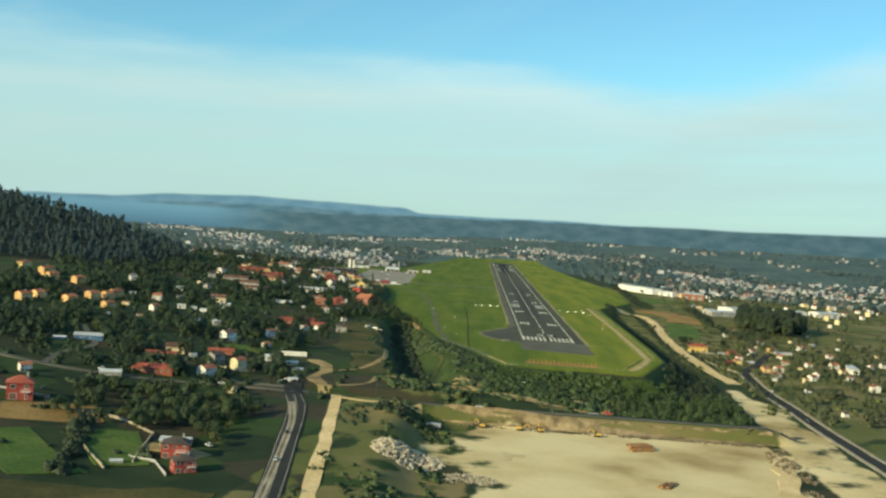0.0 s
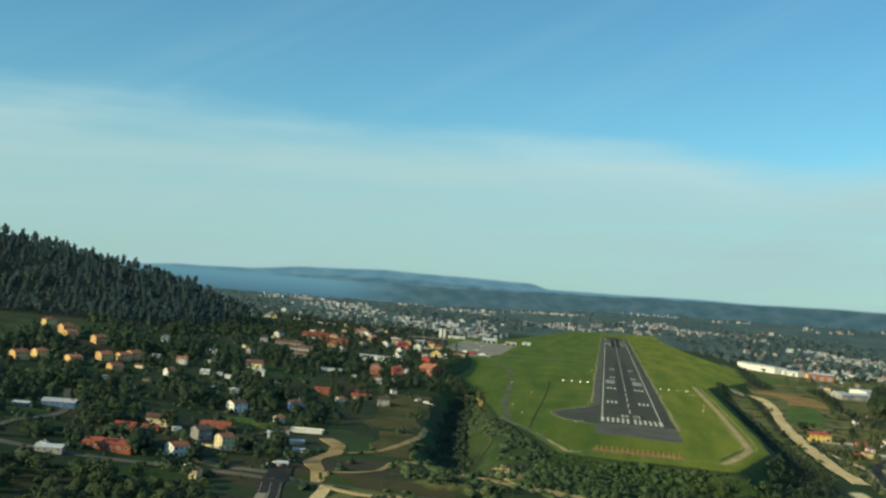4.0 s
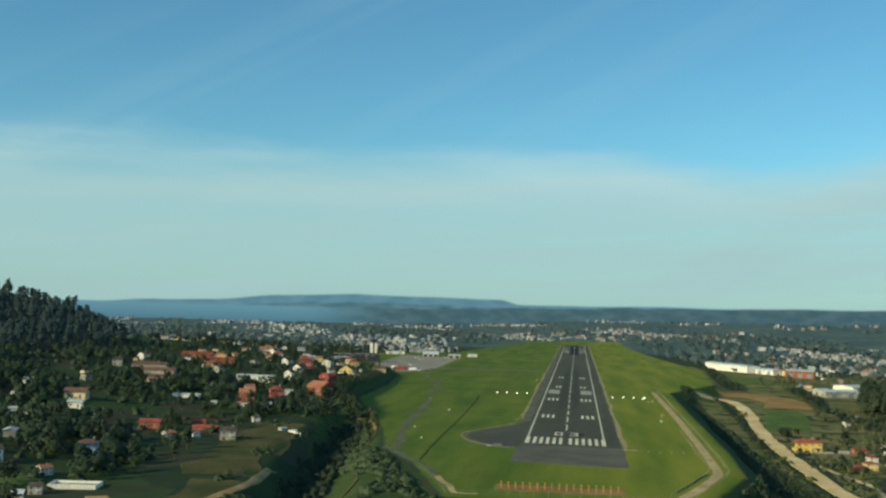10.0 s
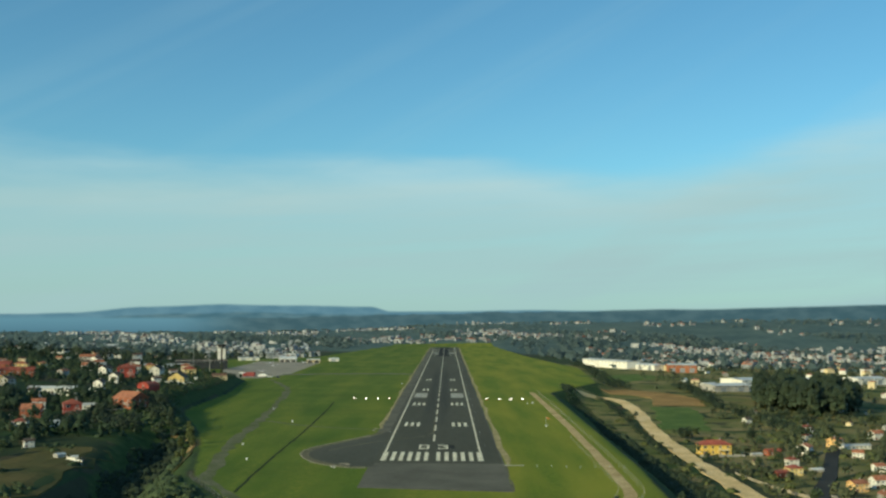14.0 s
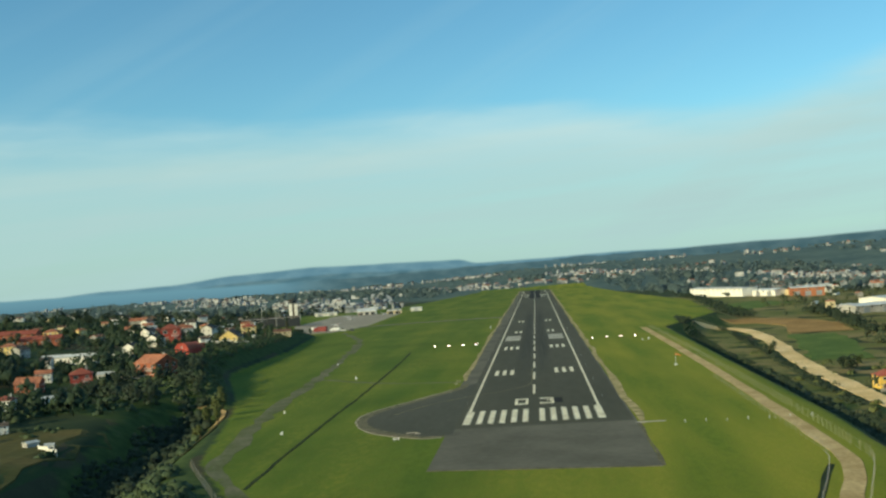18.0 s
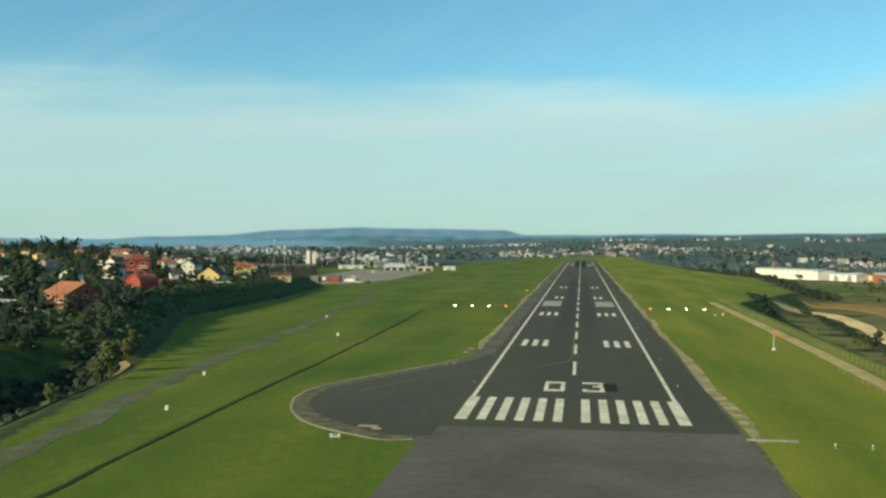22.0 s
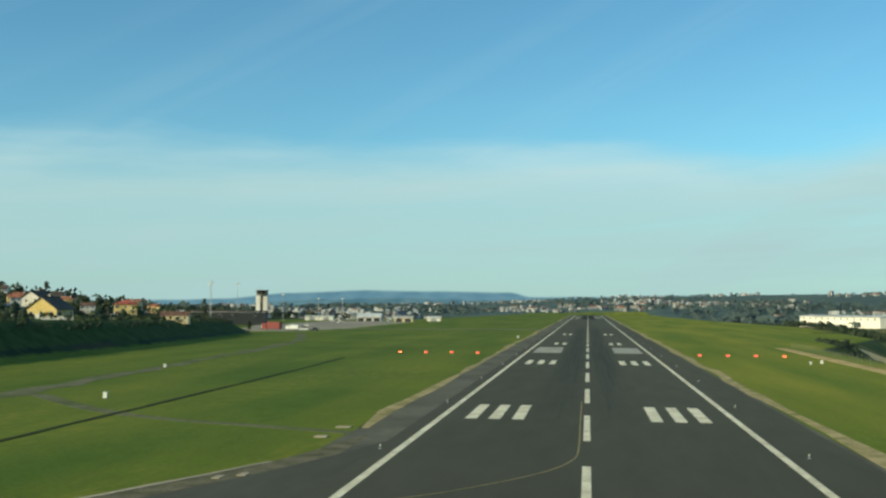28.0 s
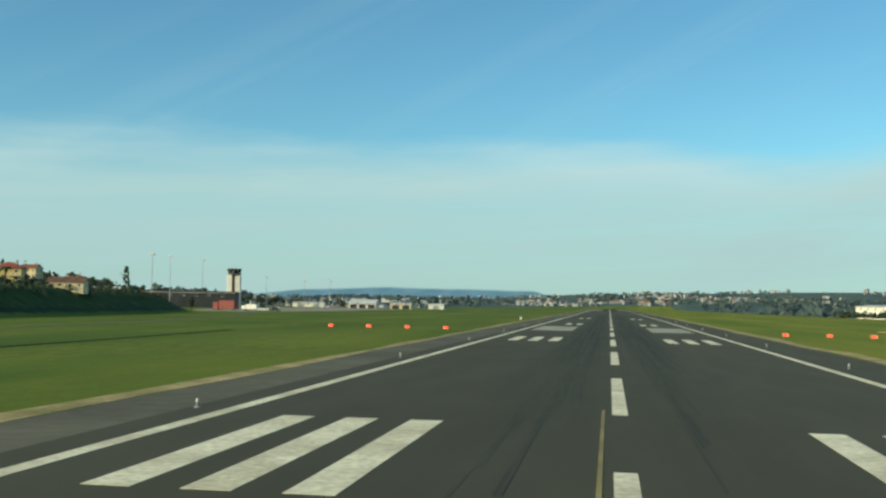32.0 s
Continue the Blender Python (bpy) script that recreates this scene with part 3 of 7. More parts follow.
def height(x, y):
    """Height of the ground: the level airfield, the land round it, the wooded hill and the far country."""
    x, y = np.asarray(x, float), np.asarray(y, float)
    left = line(y, -900, -14, -500, -10, -300, -4, 0, 2.5, 130, 8, 200, 11, 300, 11.5, 420, 10, 560, 8, 640, 3.5, 900, 0, 1500, -5, 2500, -4)
    left = left + 0.09 * np.clip(-200 - x, 0, 250) * (1 - 0.7 * ease(600, 1100, y))
    right = line(y, -900, -22, -400, -14, -250, -15, -50, -17, 250, -17, 400, -13.5, 520, -10, 850, 0, 1400, -4, 2500, -2)
    right = right - 0.02 * np.clip(x - 250, 0, 500)
    z = left + (right - left) * ease(-70, 70, x)
    # the wooded hill
    ridge = 33 + 0.175 * np.clip(-420 - x, 0, 500)
    hill = ease(130, 390, y + 0.12 * (x + 420)) * (1 - ease(600, 1000, y)) * ease(402, 432, -x - 0.75 * np.clip(y - 395, 0, 900))
    z = z + (ridge - z) * hill
    z = z + 6 * np.exp(-((x + 430) / 70) ** 2 - ((y - 40) / 90) ** 2)
    # far country
    roll = 9 * np.sin(x / 310 + 1.3) * np.sin(y / 270) + 6 * np.sin(x / 140 + y / 190)
    far = ease(1700, 3300, y)
    rise = line(x, -2600, -8, -1300, 2, -700, 10, -300, 20, 0, 38, 250, 44, 500, 50, 1000, 58, 2400, 74)
    z = z + far * (rise - z) + roll * ease(900, 1900, y) * 0.7 * (1 - 0.5 * far)
    z = z + ease(1100, 2600, np.abs(x)) * 25 * (x > 0) * (1 - far)
    # ravine beside the airfield
    mid = line(y, -260, -86, -200, -99, -150, -106, -60, -117, 10, -124, 75, -128, 140, -138)
    z = z - 13 * np.exp(-(np.abs((x - mid) / 16) ** 2.6)) * ease(-270, -210, y) * (1 - ease(60, 110, y))
    # quarry floor, cut into the slope
    pit = np.minimum(np.minimum(x + 92, 104 - x), y + 900)
    z = z + (-15 - z) * ease(-14, 8, pit) * ease(-4, 3, -322 - y)
    # the grassy mound beside the stone heap
    z = z + 3.5 * np.exp(-((x + 98) / 15) ** 2 - ((y + 352) / 9) ** 2)
    # the shelf that the cross road runs on
    z = z + (-8 - z) * ease(0, 3, 11 - np.abs(y + 308)) * ease(-175, -150, x) * (1 - ease(100, 125, x))
    # level airfield
    xl = line(y, -172, -42, -90, -66, -40, -88, 40, -104, 100, -118, 140, -130, 205, -152, 240, -160, 400, -165, 580, -185, 640, -330, 1150, -330, 1300, -200, 2000, -120)
    xr = line(y, -172, 50, -80, 80, 0, 84, 450, 90, 600, 150, 900, 170, 1300, 140, 2000, 110)
    inside = np.minimum(np.minimum(x - xl, xr - x), np.minimum(y + 172, 2080 - y))
    z = z * (1 - ease(np.where(x > 0, -29.0, -21.0), 0, inside))
    return z

# ---- the ground ----
def spread_line(lo, a, b, hi, step):
    """Even steps from a to b, growing ones out to lo and hi."""
    mid = list(np.arange(a, b + 0.1, step))
    up, d, v = [], step, b
    while v < hi:
        d *= 1.13
        v = min(v + d, hi)
        up.append(v)
    down, d, v = [], step, a
    while v > lo:
        d *= 1.13
        v = max(v - d, lo)
        down.append(v)
    return np.array(down[::-1] + mid + up)


def airfield_inside(x, y):
    xl = line(y, -172, -42, -90, -66, -40, -88, 40, -104, 100, -118, 140, -130, 205, -152, 240, -160, 400, -165, 580, -185, 640, -330, 1150, -330, 1300, -200, 2000, -120)
    xr = line(y, -172, 50, -80, 80, 0, 84, 450, 90, 600, 150, 900, 170, 1300, 140, 2000, 110)
    return np.minimum(np.minimum(x - xl, xr - x), np.minimum(y + 172, 2080 - y))


def build_ground():
    gx, gy = spread_line(-4600, -332, 260, 4600, 4.0), spread_line(-2600, -640, 704, 4060, 4.0)
    x, y = np.meshgrid(gx, gy)
    z = height(x, y)
    rough = np.array([noise.noise((a * 0.06, b * 0.06, 0)) for a, b in zip(x.ravel(), y.ravel())]).reshape(x.shape)
    inside = airfield_inside(x, y)
    z = z + rough * 0.25 * ease(-2, -12, inside)
    n, m = x.shape
    i = np.arange(n * m).reshape(n, m)
    f = np.stack([i[:-1, :-1], i[:-1, 1:], i[1:, 1:], i[1:, :-1]], -1).reshape(-1, 4)
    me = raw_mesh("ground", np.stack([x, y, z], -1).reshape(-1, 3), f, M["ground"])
    pit = np.minimum(np.minimum(x + 78 + 14 * np.sin(y / 23), 96 - x + 9 * np.sin(y / 31) + 5 * np.sin(y / 12 + 1)), np.minimum(-324 - y + 2 * np.sin(x / 9), y + 880 + 22 * np.sin(x / 27)))
    side = np.minimum(np.minimum(x - np.interp(y, [-560, -305, -186, -98], [94, 106, 118, 127]), np.interp(y, [-560, -305, -180, -98], [126, 143, 148, 138]) - x + 3 * np.sin(y / 17)), np.minimum(-92 - y, y + 530 + 12 * np.sin(x / 6)))
    weights = {
        "grass": ease(-10, 2, inside),
        "sand": (1 - np.exp(-(((x + 98) / 17) ** 2 + ((y + 352) / 13) ** 2) ** 2)) * np.maximum(ease(-4, 6, pit) * (0.52 + 0.5 * rough + 0.5 * ease(-75, -15, x)), 0.75 * ease(-4, 4, side) * (0.85 + 0.5 * rough)),
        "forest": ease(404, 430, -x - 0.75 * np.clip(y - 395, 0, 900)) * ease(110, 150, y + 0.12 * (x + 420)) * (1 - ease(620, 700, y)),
        "scrub": np.maximum(ease(-60, -30, inside) * (1 - ease(-12, -2, inside)) * (y < 700), ease(400, 440, -x) * ease(100, 200, y)),
    }
    # the haze-tinted ground colour takes over with distance
    weights["far_haze"] = ease(1300, 2000, y)
    ravine = np.abs(x - np.interp(y, [-300, -240, -100, 0, 60], [-150, -146, -138, -142, -150]))
    weights["dry"] = np.maximum(ease(140, 165, x) * (1 - ease(900, 1200, y)) * (0.74 + 0.9 * rough) * ease(-560, -360, y + 60 * np.sin(x / 70)), ease(0, 8, np.minimum(np.minimum(x + 138 - 0.1 * (y + 330), -60 - x), np.minimum(-314 - y, y + 700))) * (0.62 + 0.8 * rough), ease(26, 12, ravine) * ease(-250, -235, y) * (1 - ease(40, 70, y)) * (0.6 + 0.6 * rough))
    weights["dry"] = np.maximum(weights["dry"], 0.8 * ease(0, 4, np.minimum(np.minimum(x + 85, 122 - x), np.minimum(-311.5 - y, y + 326))))
    weights["dry"] = np.maximum(weights["dry"], 0.55 * ease(0, 10, np.minimum(np.minimum(x + 130, 60 - x), np.minimum(-225 - y, y + 305))) * (0.7 + rough))
    bank = np.minimum(np.minimum(x - 118, np.interp(y, [-60, 80, 320, 520], [138, 138, 148, 152]) - x), np.minimum(y + 60, 540 - y))
    weights["dry"] = np.maximum(weights["dry"], ease(0, 6, bank) * (0.6 + 0.6 * rough))
    for name, w in weights.items():
        me.attributes.new(name, "FLOAT", "POINT").data.foreach_set("value", np.ascontiguousarray(w, np.float32).ravel())
    me.polygons.foreach_set("use_smooth", np.ones(len(f), bool))
    setting("ground", me, "green country with fields, scrub, a sandy quarry and mown airfield grass", "ground")


build_ground()

# ---- runway ----
RUN_END = 1900.0


def slab(name, outline, z, mat, label, category="pavement", parent=None):
    ob = new(name, finish(name, prism(bmesh.new(), outline, -0.4, z), mat))
    ob.parent = parent
    return tagged(ob, label, category, "", "structure")


shoulder = slab("pavement_shoulder", [(-31, 60), (31, -6), (31, RUN_END + 10), (-31, RUN_END + 10)], 0.03, M["shoulder"], "grey weathered asphalt shoulders along the runway")
runway = slab("runway", [(-24.5, -2), (30.2, -2), (30.2, RUN_END), (-24.5, RUN_END)], 0.06, M["runway"], "long dark asphalt runway with white markings", "runway")
slab("pavement_before_threshold", [(-26, -68), (30, -76), (31, 2), (-26, 4)], 0.045, M["worn_asphalt"], "lighter worn asphalt before the runway threshold")


def turn_pad():
    """The paved turning bay beside the threshold."""
    edge = smooth_line([(-24.2, -12), (-32, -13), (-42, -3), (-51, 10), (-56, 28), (-54.5, 46), (-48.5, 62), (-39, 84), (-31, 104), (-24.2, 128)], 3.0)
    rim = smooth_line([(-26, -16), (-33, -17), (-46, -6.5), (-55, 9), (-59.8, 30), (-58, 49), (-51, 66), (-41.5, 88), (-33.5, 108), (-28, 134)], 3.0)
    slab("pavement_turning_bay", [tuple(p) for p in edge[::-1]], 0.05, M["asphalt"], "rounded dark asphalt turning bay beside the runway threshold")
    slab("pavement_bay_rim", [tuple(p) for p in rim[::-1]], 0.035, M["gravel_rim"], "worn gravelly rim with weeds round the turning bay")


turn_pad()
for pad_x, pad_y, pad_w in ((-37, -5, 3.6), (-35, -7.2, 1.8), (-33.6, 130, 1.6), (-33.2, 141, 2.0), (-35.5, 97, 0.9), (-33.6, 99, 0.9)):
    setting("drain_slab", finish("drain_slab", boxed(pad_x - pad_w / 2, pad_x + pad_w / 2, pad_y - 0.9, pad_y + 0.9, -0.2, 0.11, bevel=0.03), M["kerb_stone"]), "pale concrete drain cover at the pavement's edge", "slab")
setting("kerb_bay", ribbon("kerb_bay", [(-27, -16.2), (-33, -17.1), (-46.1, -6.6), (-55.1, 8.9), (-59.9, 30), (-58.1, 49), (-51.1, 66.1), (-41.6, 88.1), (-33.6, 108)], 0.5, M["kerb_stone"], 0.07, 0.22, 2.0, 0.0), "pale worn kerb round the turning bay", "kerb")


def marking(name, x0, x1, y0, y1, mat="paint_white", parent=runway, label=""):
    return part(name, boxed(x0, x1, y0, y1, 0.05, 0.075), M[mat], parent, label)


# threshold stripes
for k in range(6):
    for s in (-1, 1):
        a = 1.8 + k * 3.65
        w = 2.4 if k == 5 else 1.8
        marking("threshold_stripe", *sorted((s * a, s * (a + w))), 6, 36, label="worn white threshold stripe")
# edge lines and centre line
for s in (-1, 1):
    marking("edge_line", *sorted((s * 21.3, s * 22.2)), 36, RUN_END - 40, "paint_white", label="long white edge line")
for k in range(34):
    marking("centre_dash", -0.45, 0.45, 79 + 52.2 * k, 110 + 52.2 * k)
# touchdown bars and aiming points
for y0, bars in ((155, 3), (305, 3), (462, 2), (618, 2), (RUN_END - 500, 2), (RUN_END - 350, 3), (RUN_END - 200, 3)):
    for s in (-1, 1):
        for k in range(bars):
            a = 9.3 + 3.5 * k
            marking("touchdown_bar", *sorted((s * a, s * (a + 1.75))), y0, y0 + 22.5)
for y0 in (380, RUN_END - 430):
    for s in (-1, 1):
        marking("aiming_point", *sorted((s * 9.5, s * 19.5)), y0, y0 + 50, "paint_worn", label="faded white aiming point block")


def digits():
    """The runway number in white paint: a nought and a three, drawn with straight strokes."""
    strokes = {
        "digit_nought": [(-6.8, -2.0, 48, 51), (-6.8, -2.0, 61.5, 64.5), (-6.8, -5.8, 51, 61.5), (-3.0, -2.0, 51, 61.5)],
        "digit_three": [(2.1, 7.1, 48, 50.6), (2.1, 7.1, 61.8, 64.5), (6.1, 7.1, 50.6, 56.5), (4.4, 6.9, 56.0, 58.2), (5.6, 6.8, 58.2, 60.0), (6.1, 7.1, 60.0, 61.8), (2.1, 3.1, 50.6, 52.4)],
    }
    for name, bits in strokes.items():
        bm = bmesh.new()
        for a, b, c, d in bits:
            box(bm, a, b, c, d, 0.05, 0.075)
        part(name, bm, M["paint_white"], runway, "white painted runway digit")


digits()
# a darker repair beside the three
part("repair_patch", boxed(7.2, 10.2, 49.5, 63, 0.05, 0.068), M["tar"], runway, "dark asphalt repair patch")
# yellow lead-in line from the bay
yl = new("lead_in_line", ribbon("lead_in_line", [(-48, 40), (-38, 62), (-26, 79), (-13.4, 91.5), (-5, 104), (-1.6, 114), (-0.95, 124), (-0.95, 150), (-0.95, 186)], 0.2, M["paint_yellow"], level=0.0, lift=0.08, step=2.5))
yl.parent = runway
tagged(yl, "thin faded yellow guide line")


def skid_marks():
    """Tyre rubber laid down by landings, in streaks on both sides of the centre line."""
    rng = np.random.default_rng(5)
    for k in range(70):
        s = rng.choice((-1, 1))
        x, y0 = s * abs(rng.normal(4.6, 1.3)), rng.uniform(150, 620)
        n, w = rng.uniform(14, 90), rng.uniform(0.14, 0.36)
        bm = bmesh.new()
        bend, z = rng.uniform(-0.5, 0.5), 0.0615 + 0.0002 * k
        lo = [bm.verts.new((x - w / 2 + bend * t * t, y0 + n * t, z)) for t in np.linspace(0, 1, 7)]
        hi = [bm.verts.new((x + w / 2 * (1 - t) + bend * t * t, y0 + n * t, z)) for t in np.linspace(0, 1, 7)]
        for a in range(6):
            bm.faces.new((lo[a], hi[a], hi[a + 1], lo[a + 1]))
        part("skid_mark", bm, M["rubber"], runway)


skid_marks()

# ---- strips, roads and fields round the runway ----
setting("trim_dry_edge_right", ribbon("trim_dry_edge_right", [(32.4, -10), (32.4, 200), (32.2, 600), (32, 1200), (32, 1890)], 2.5, M["dry_edge"], 0.05, 1.0, 8.0, 0.0), "dry worn earth along the runway edge", "verge")
setting("trim_dry_edge_left", ribbon("trim_dry_edge_left", [(-31, 140), (-32, 400), (-31.8, 700), (-32, 1200), (-32, 1890)], 1.5, M["dry_edge"], 0.05, 1.2, 8.0, 0.0), "dry worn earth along the runway edge", "verge")
setting("trim_bay_sill", finish("trim_bay_sill", boxed(30.4, 39, -7.6, -6.2, -0.2, 0.10), M["concrete"]), "pale concrete sill at the runway edge", "kerb")
setting("trim_front_curb", ribbon("trim_front_curb", [(31.2, -8), (30.9, -40), (30.4, -76)], 0.9, M["gravel_rim"], 0.06, 0.4, 4.0, 0.0), "narrow worn earth edge", "verge")
setting("road_perimeter", ribbon("road_perimeter", [(78, 444), (77.6, 400), (76.8, 210), (75, 60), (73, -40), (71.6, -74), (69, -90), (62, -114), (57, -130), (47, -158)], 4.6, M["dirt"], 0.12, 0.3), "sandy perimeter track inside the airfield fence", "track")
setting("road_perimeter_front", ribbon("road_perimeter_front", [(-55, -124), (-62, -103), (-70, -82), (-84, -50), (-89, -12), (-96, 40), (-101, 100), (-106, 190), (-115, 300), (-126, 420), (-136, 492), (-172, 620)], 5.0, M["track"], 0.04, 1.8), "grey worn perimeter track over the grass", "track")
setting("road_perimeter_end", ribbon("road_perimeter_end", [(-32, -166), (-41, -167), (-46, -150), (-54, -126)], 2.8, M["dirt"], 0.04, 0.7), "pale worn track round the corner of the airfield", "track")
setting("road_spur", ribbon("road_spur", [(-101, 182), (-94, 175), (-80, 160), (-63, 147), (-47, 141), (-31, 135)], 2.6, M["track"], 0.04, 0.6), "faint grey track across the grass", "track")
# no trench is cut: the ditch's shade is painted as a dark strip
setting("drain_ditch_shade", ribbon("drain_ditch_shade", [(-68, -81), (-70, 0), (-71, 120), (-74, 260), (-77, 330)], 1.1, M["ditch"], 0.07, 0.25), "flat strip painted dark as a shaded drainage ditch across the airfield grass", "ditch")
setting("taxiway", ribbon("taxiway", [(-26, 742), (-70, 742), (-120, 735), (-175, 715)], 18, M["old_asphalt"], 0.06, 0.3), "grey asphalt taxiway to the apron", "taxiway")
slab("apron", [(-186, 640), (-168, 720), (-172, 1040), (-262, 1080), (-262, 820), (-236, 700), (-208, 640)], 0.05, M["apron"], "pale concrete apron before the hangars", "apron")
setting("road_dirt", ribbon("road_dirt", [(146, -60), (143, -15), (142, 25), (143, 90), (144, 150), (147, 200), (152, 300), (160, 400), (162, 470), (157, 512), (144, 520), (126, 508)], 11.0, M["pale_dirt"], 0.3, 1.2), "pale sandy haul road below the airfield", "track")
setting("field_brown", ribbon("field_brown", [(166, 585), (196, 560), (212, 520), (206, 458)], 42, M["brown_field"], 0.35, 2.0), "ploughed brown field beside the haul road", "field")
setting("road_main_right", ribbon("road_main_right", [(244, 200), (232, 172), (199, 84), (174, 25), (166, -34), (159, -102), (156, -175), (151, -253), (149, -319), (144, -470), (134, -640), (118, -900), (96, -1300)], 7.5, M["new_asphalt"], 0.3, 0.2), "grey asphalt road past the quarry", "road")
setting("road_quarry_ramp", ribbon("road_quarry_ramp", [(98, -348), (90, -395), (70, -470)], 12, M["pale_dirt"], 0.35, 2.5), "pale sandy ramp into the quarry", "track")
setting("road_highway", ribbon("road_highway", [(-170, -290), (-163, -330), (-155, -365), (-147, -440), (-141, -500), (-132, -600), (-124, -720), (-108, -950), (-84, -1300)], 10.5, M["new_asphalt"], 0.35, 0.1), "new dark asphalt road with white lines", "road")
setting("pavement_highway_left", ribbon("pavement_highway_left", [(-163, -350), (-156, -390), (-151, -440), (-146, -500), (-138, -600), (-130, -720)], 2.6, M["kerb_stone"], 0.45, 0.1, offset=-3.4), "pale concrete pavement beside the new road", "pavement")
setting("pavement_highway_right", ribbon("pavement_highway_right", [(-157, -350), (-149, -390), (-144, -440), (-139, -500), (-131, -600), (-123, -720)], 2.2, M["kerb_stone"], 0.45, 0.1, offset=4.6), "pale concrete pavement beside the new road", "pavement")
setting("road_gravel_side", ribbon("road_gravel_side", [(-140, -322), (-136, -370), (-131, -430), (-126, -500), (-117, -600), (-108, -720)], 6.0, M["pale_dirt"], 0.3, 0.6), "sandy strip beside the new road", "track")
setting("road_cross", ribbon("road_cross", [(-215, -300), (-190, -306), (-165, -306), (-147, -303), (-110, -308), (-55, -310), (-6, -309), (60, -309), (104, -306), (128, -290)], 6.0, M["old_asphalt"], 0.3, 0.2), "narrow grey country road along the quarry rim", "road")
setting("road_village", ribbon("road_village", [(-165, -320), (-200, -318), (-240, -333), (-290, -340), (-345, -330), (-420, -330)], 5.0, M["old_asphalt"], 0.3, 0.2), "grey village road between hedges", "road")
setting("road_farm", ribbon("road_farm", [(-300, -340), (-304, -300), (-300, -260), (-330, -200)], 4.0, M["old_asphalt"], 0.3, 0.2), "narrow lane to the blue sheds", "road")
setting("yard_brown", ribbon("yard_brown", [(-150, -300), (-160, -270), (-158, -235), (-172, -205)], 8, M["earth"], 0.35, 2.0), "bare brown earth yard", "yard")
setting("track_loop", ribbon("track_loop", [(-150, -296), (-128, -280), (-122, -252), (-104, -246), (-86, -262), (-60, -276), (-30, -283), (10, -288), (38, -294)], 4.2, M["earth"], 0.35, 1.4), "winding brown earth track", "track")
setting("bank_cut", ribbon("bank_cut", [(-80, -321.5), (-40, -321), (0, -321), (40, -321), (80, -320.5), (104, -318)], 8.0, M["cliff_earth"], 0.25, 0.6, 2.0), "eroded brown earth bank at the quarry's rim", "bank")
setting("field_ploughed", ribbon("field_ploughed", [(-300, -456), (-266, -438), (-238, -423)], 32, M["brown_field"], 0.3, 2.0), "ploughed brown field behind a hedge", "field")

part("rubber_zone", boxed(-9.0, 10.0, 1330, 1885, 0.05, 0.066), M["tar"], runway, "dark rubber-stained stretch at the far touchdown zone")
setting("trim_front_edge", ribbon("trim_front_edge", [(-26, -68.4), (0, -72.3), (30, -76.4)], 1.0, M["gravel_rim"], 0.06, 0.5, 4.0, 0.0), "pale worn edge of the old asphalt", "kerb")
# another flat strip with the ditch's shade in its colour
setting("drain_corner_shade", ribbon("drain_corner_shade", [(66, -84), (61, -98), (56, -114), (47, -140)], 1.6, M["ditch"], 0.08, 0.2), "short flat strip painted dark as a shaded drainage ditch inside the track", "ditch")
setting("meadow_upper", ribbon("meadow_upper", [(-146, -150), (-152, -105), (-158, -60), (-158, -15), (-160, 20)], 34, M["meadow"], 0.28, 5.0), "dry olive meadow above the ravine", "field")
setting("meadow_bank", ribbon("meadow_bank", [(-126, -240), (-136, -205), (-140, -160)], 20, M["meadow"], 0.3, 3.0), "rough olive grass beside the earth track", "field")
setting("field_green_works", ribbon("field_green_works", [(168, 690), (200, 735), (244, 770)], 58, M["grass_field"], 0.3, 3.0), "green field before the white warehouse", "field")
setting("field_green_valley", ribbon("field_green_valley", [(196, 446), (186, 365), (174, 295)], 34, M["grass_field"], 0.3, 3.0), "green field below the ploughed one", "field")
setting("yard_works", ribbon("yard_works", [(-76, -222), (-67, -246), (-56, -266), (-38, -275), (-18, -270), (-2, -260), (10, -258)], 13, M["dirt"], 0.36, 3.0), "bare sandy works yard below the embankment", "yard")
setting("track_link", ribbon("track_link", [(-141, -324), (-123, -331), (-106, -328), (-92, -322)], 4.0, M["dirt"], 0.4, 0.8), "pale sandy track round the mound", "track")
setting("track_meadow", ribbon("track_meadow", [(-152, -243), (-138, -226), (-131, -200), (-127, -160), (-130, -120)], 3.6, M["earth"], 0.36, 0.8), "narrow brown track along the ravine", "track")
setting("field_farm", ribbon("field_farm", [(-224, -448), (-214, -472), (-202, -496)], 24, M["grass_field"], 0.3, 2.0), "bright green field beside a stone wall", "field")
setting("field_lower", ribbon("field_lower", [(-264, -474), (-244, -494), (-222, -522)], 27, M["grass_field"], 0.3, 2.5), "green field below the ploughed one", "field")
setting("field_roadside", ribbon("field_roadside", [(-250, -566), (-215, -548), (-180, -540), (-158, -540)], 34, M["meadow"], 0.3, 3.0), "yellow-green rough field below the farm", "field")
setting("field_village", ribbon("field_village", [(-232, -196), (-222, -186), (-206, -188)], 18, M["grass_field"], 0.3, 2.0), "small green lawn between the houses", "field")
setting("yard_farm", ribbon("yard_farm", [(-204, -462), (-188, -466), (-176, -474)], 14, M["earth"], 0.32, 2.0), "bare earth yard round the farmhouse", "yard")
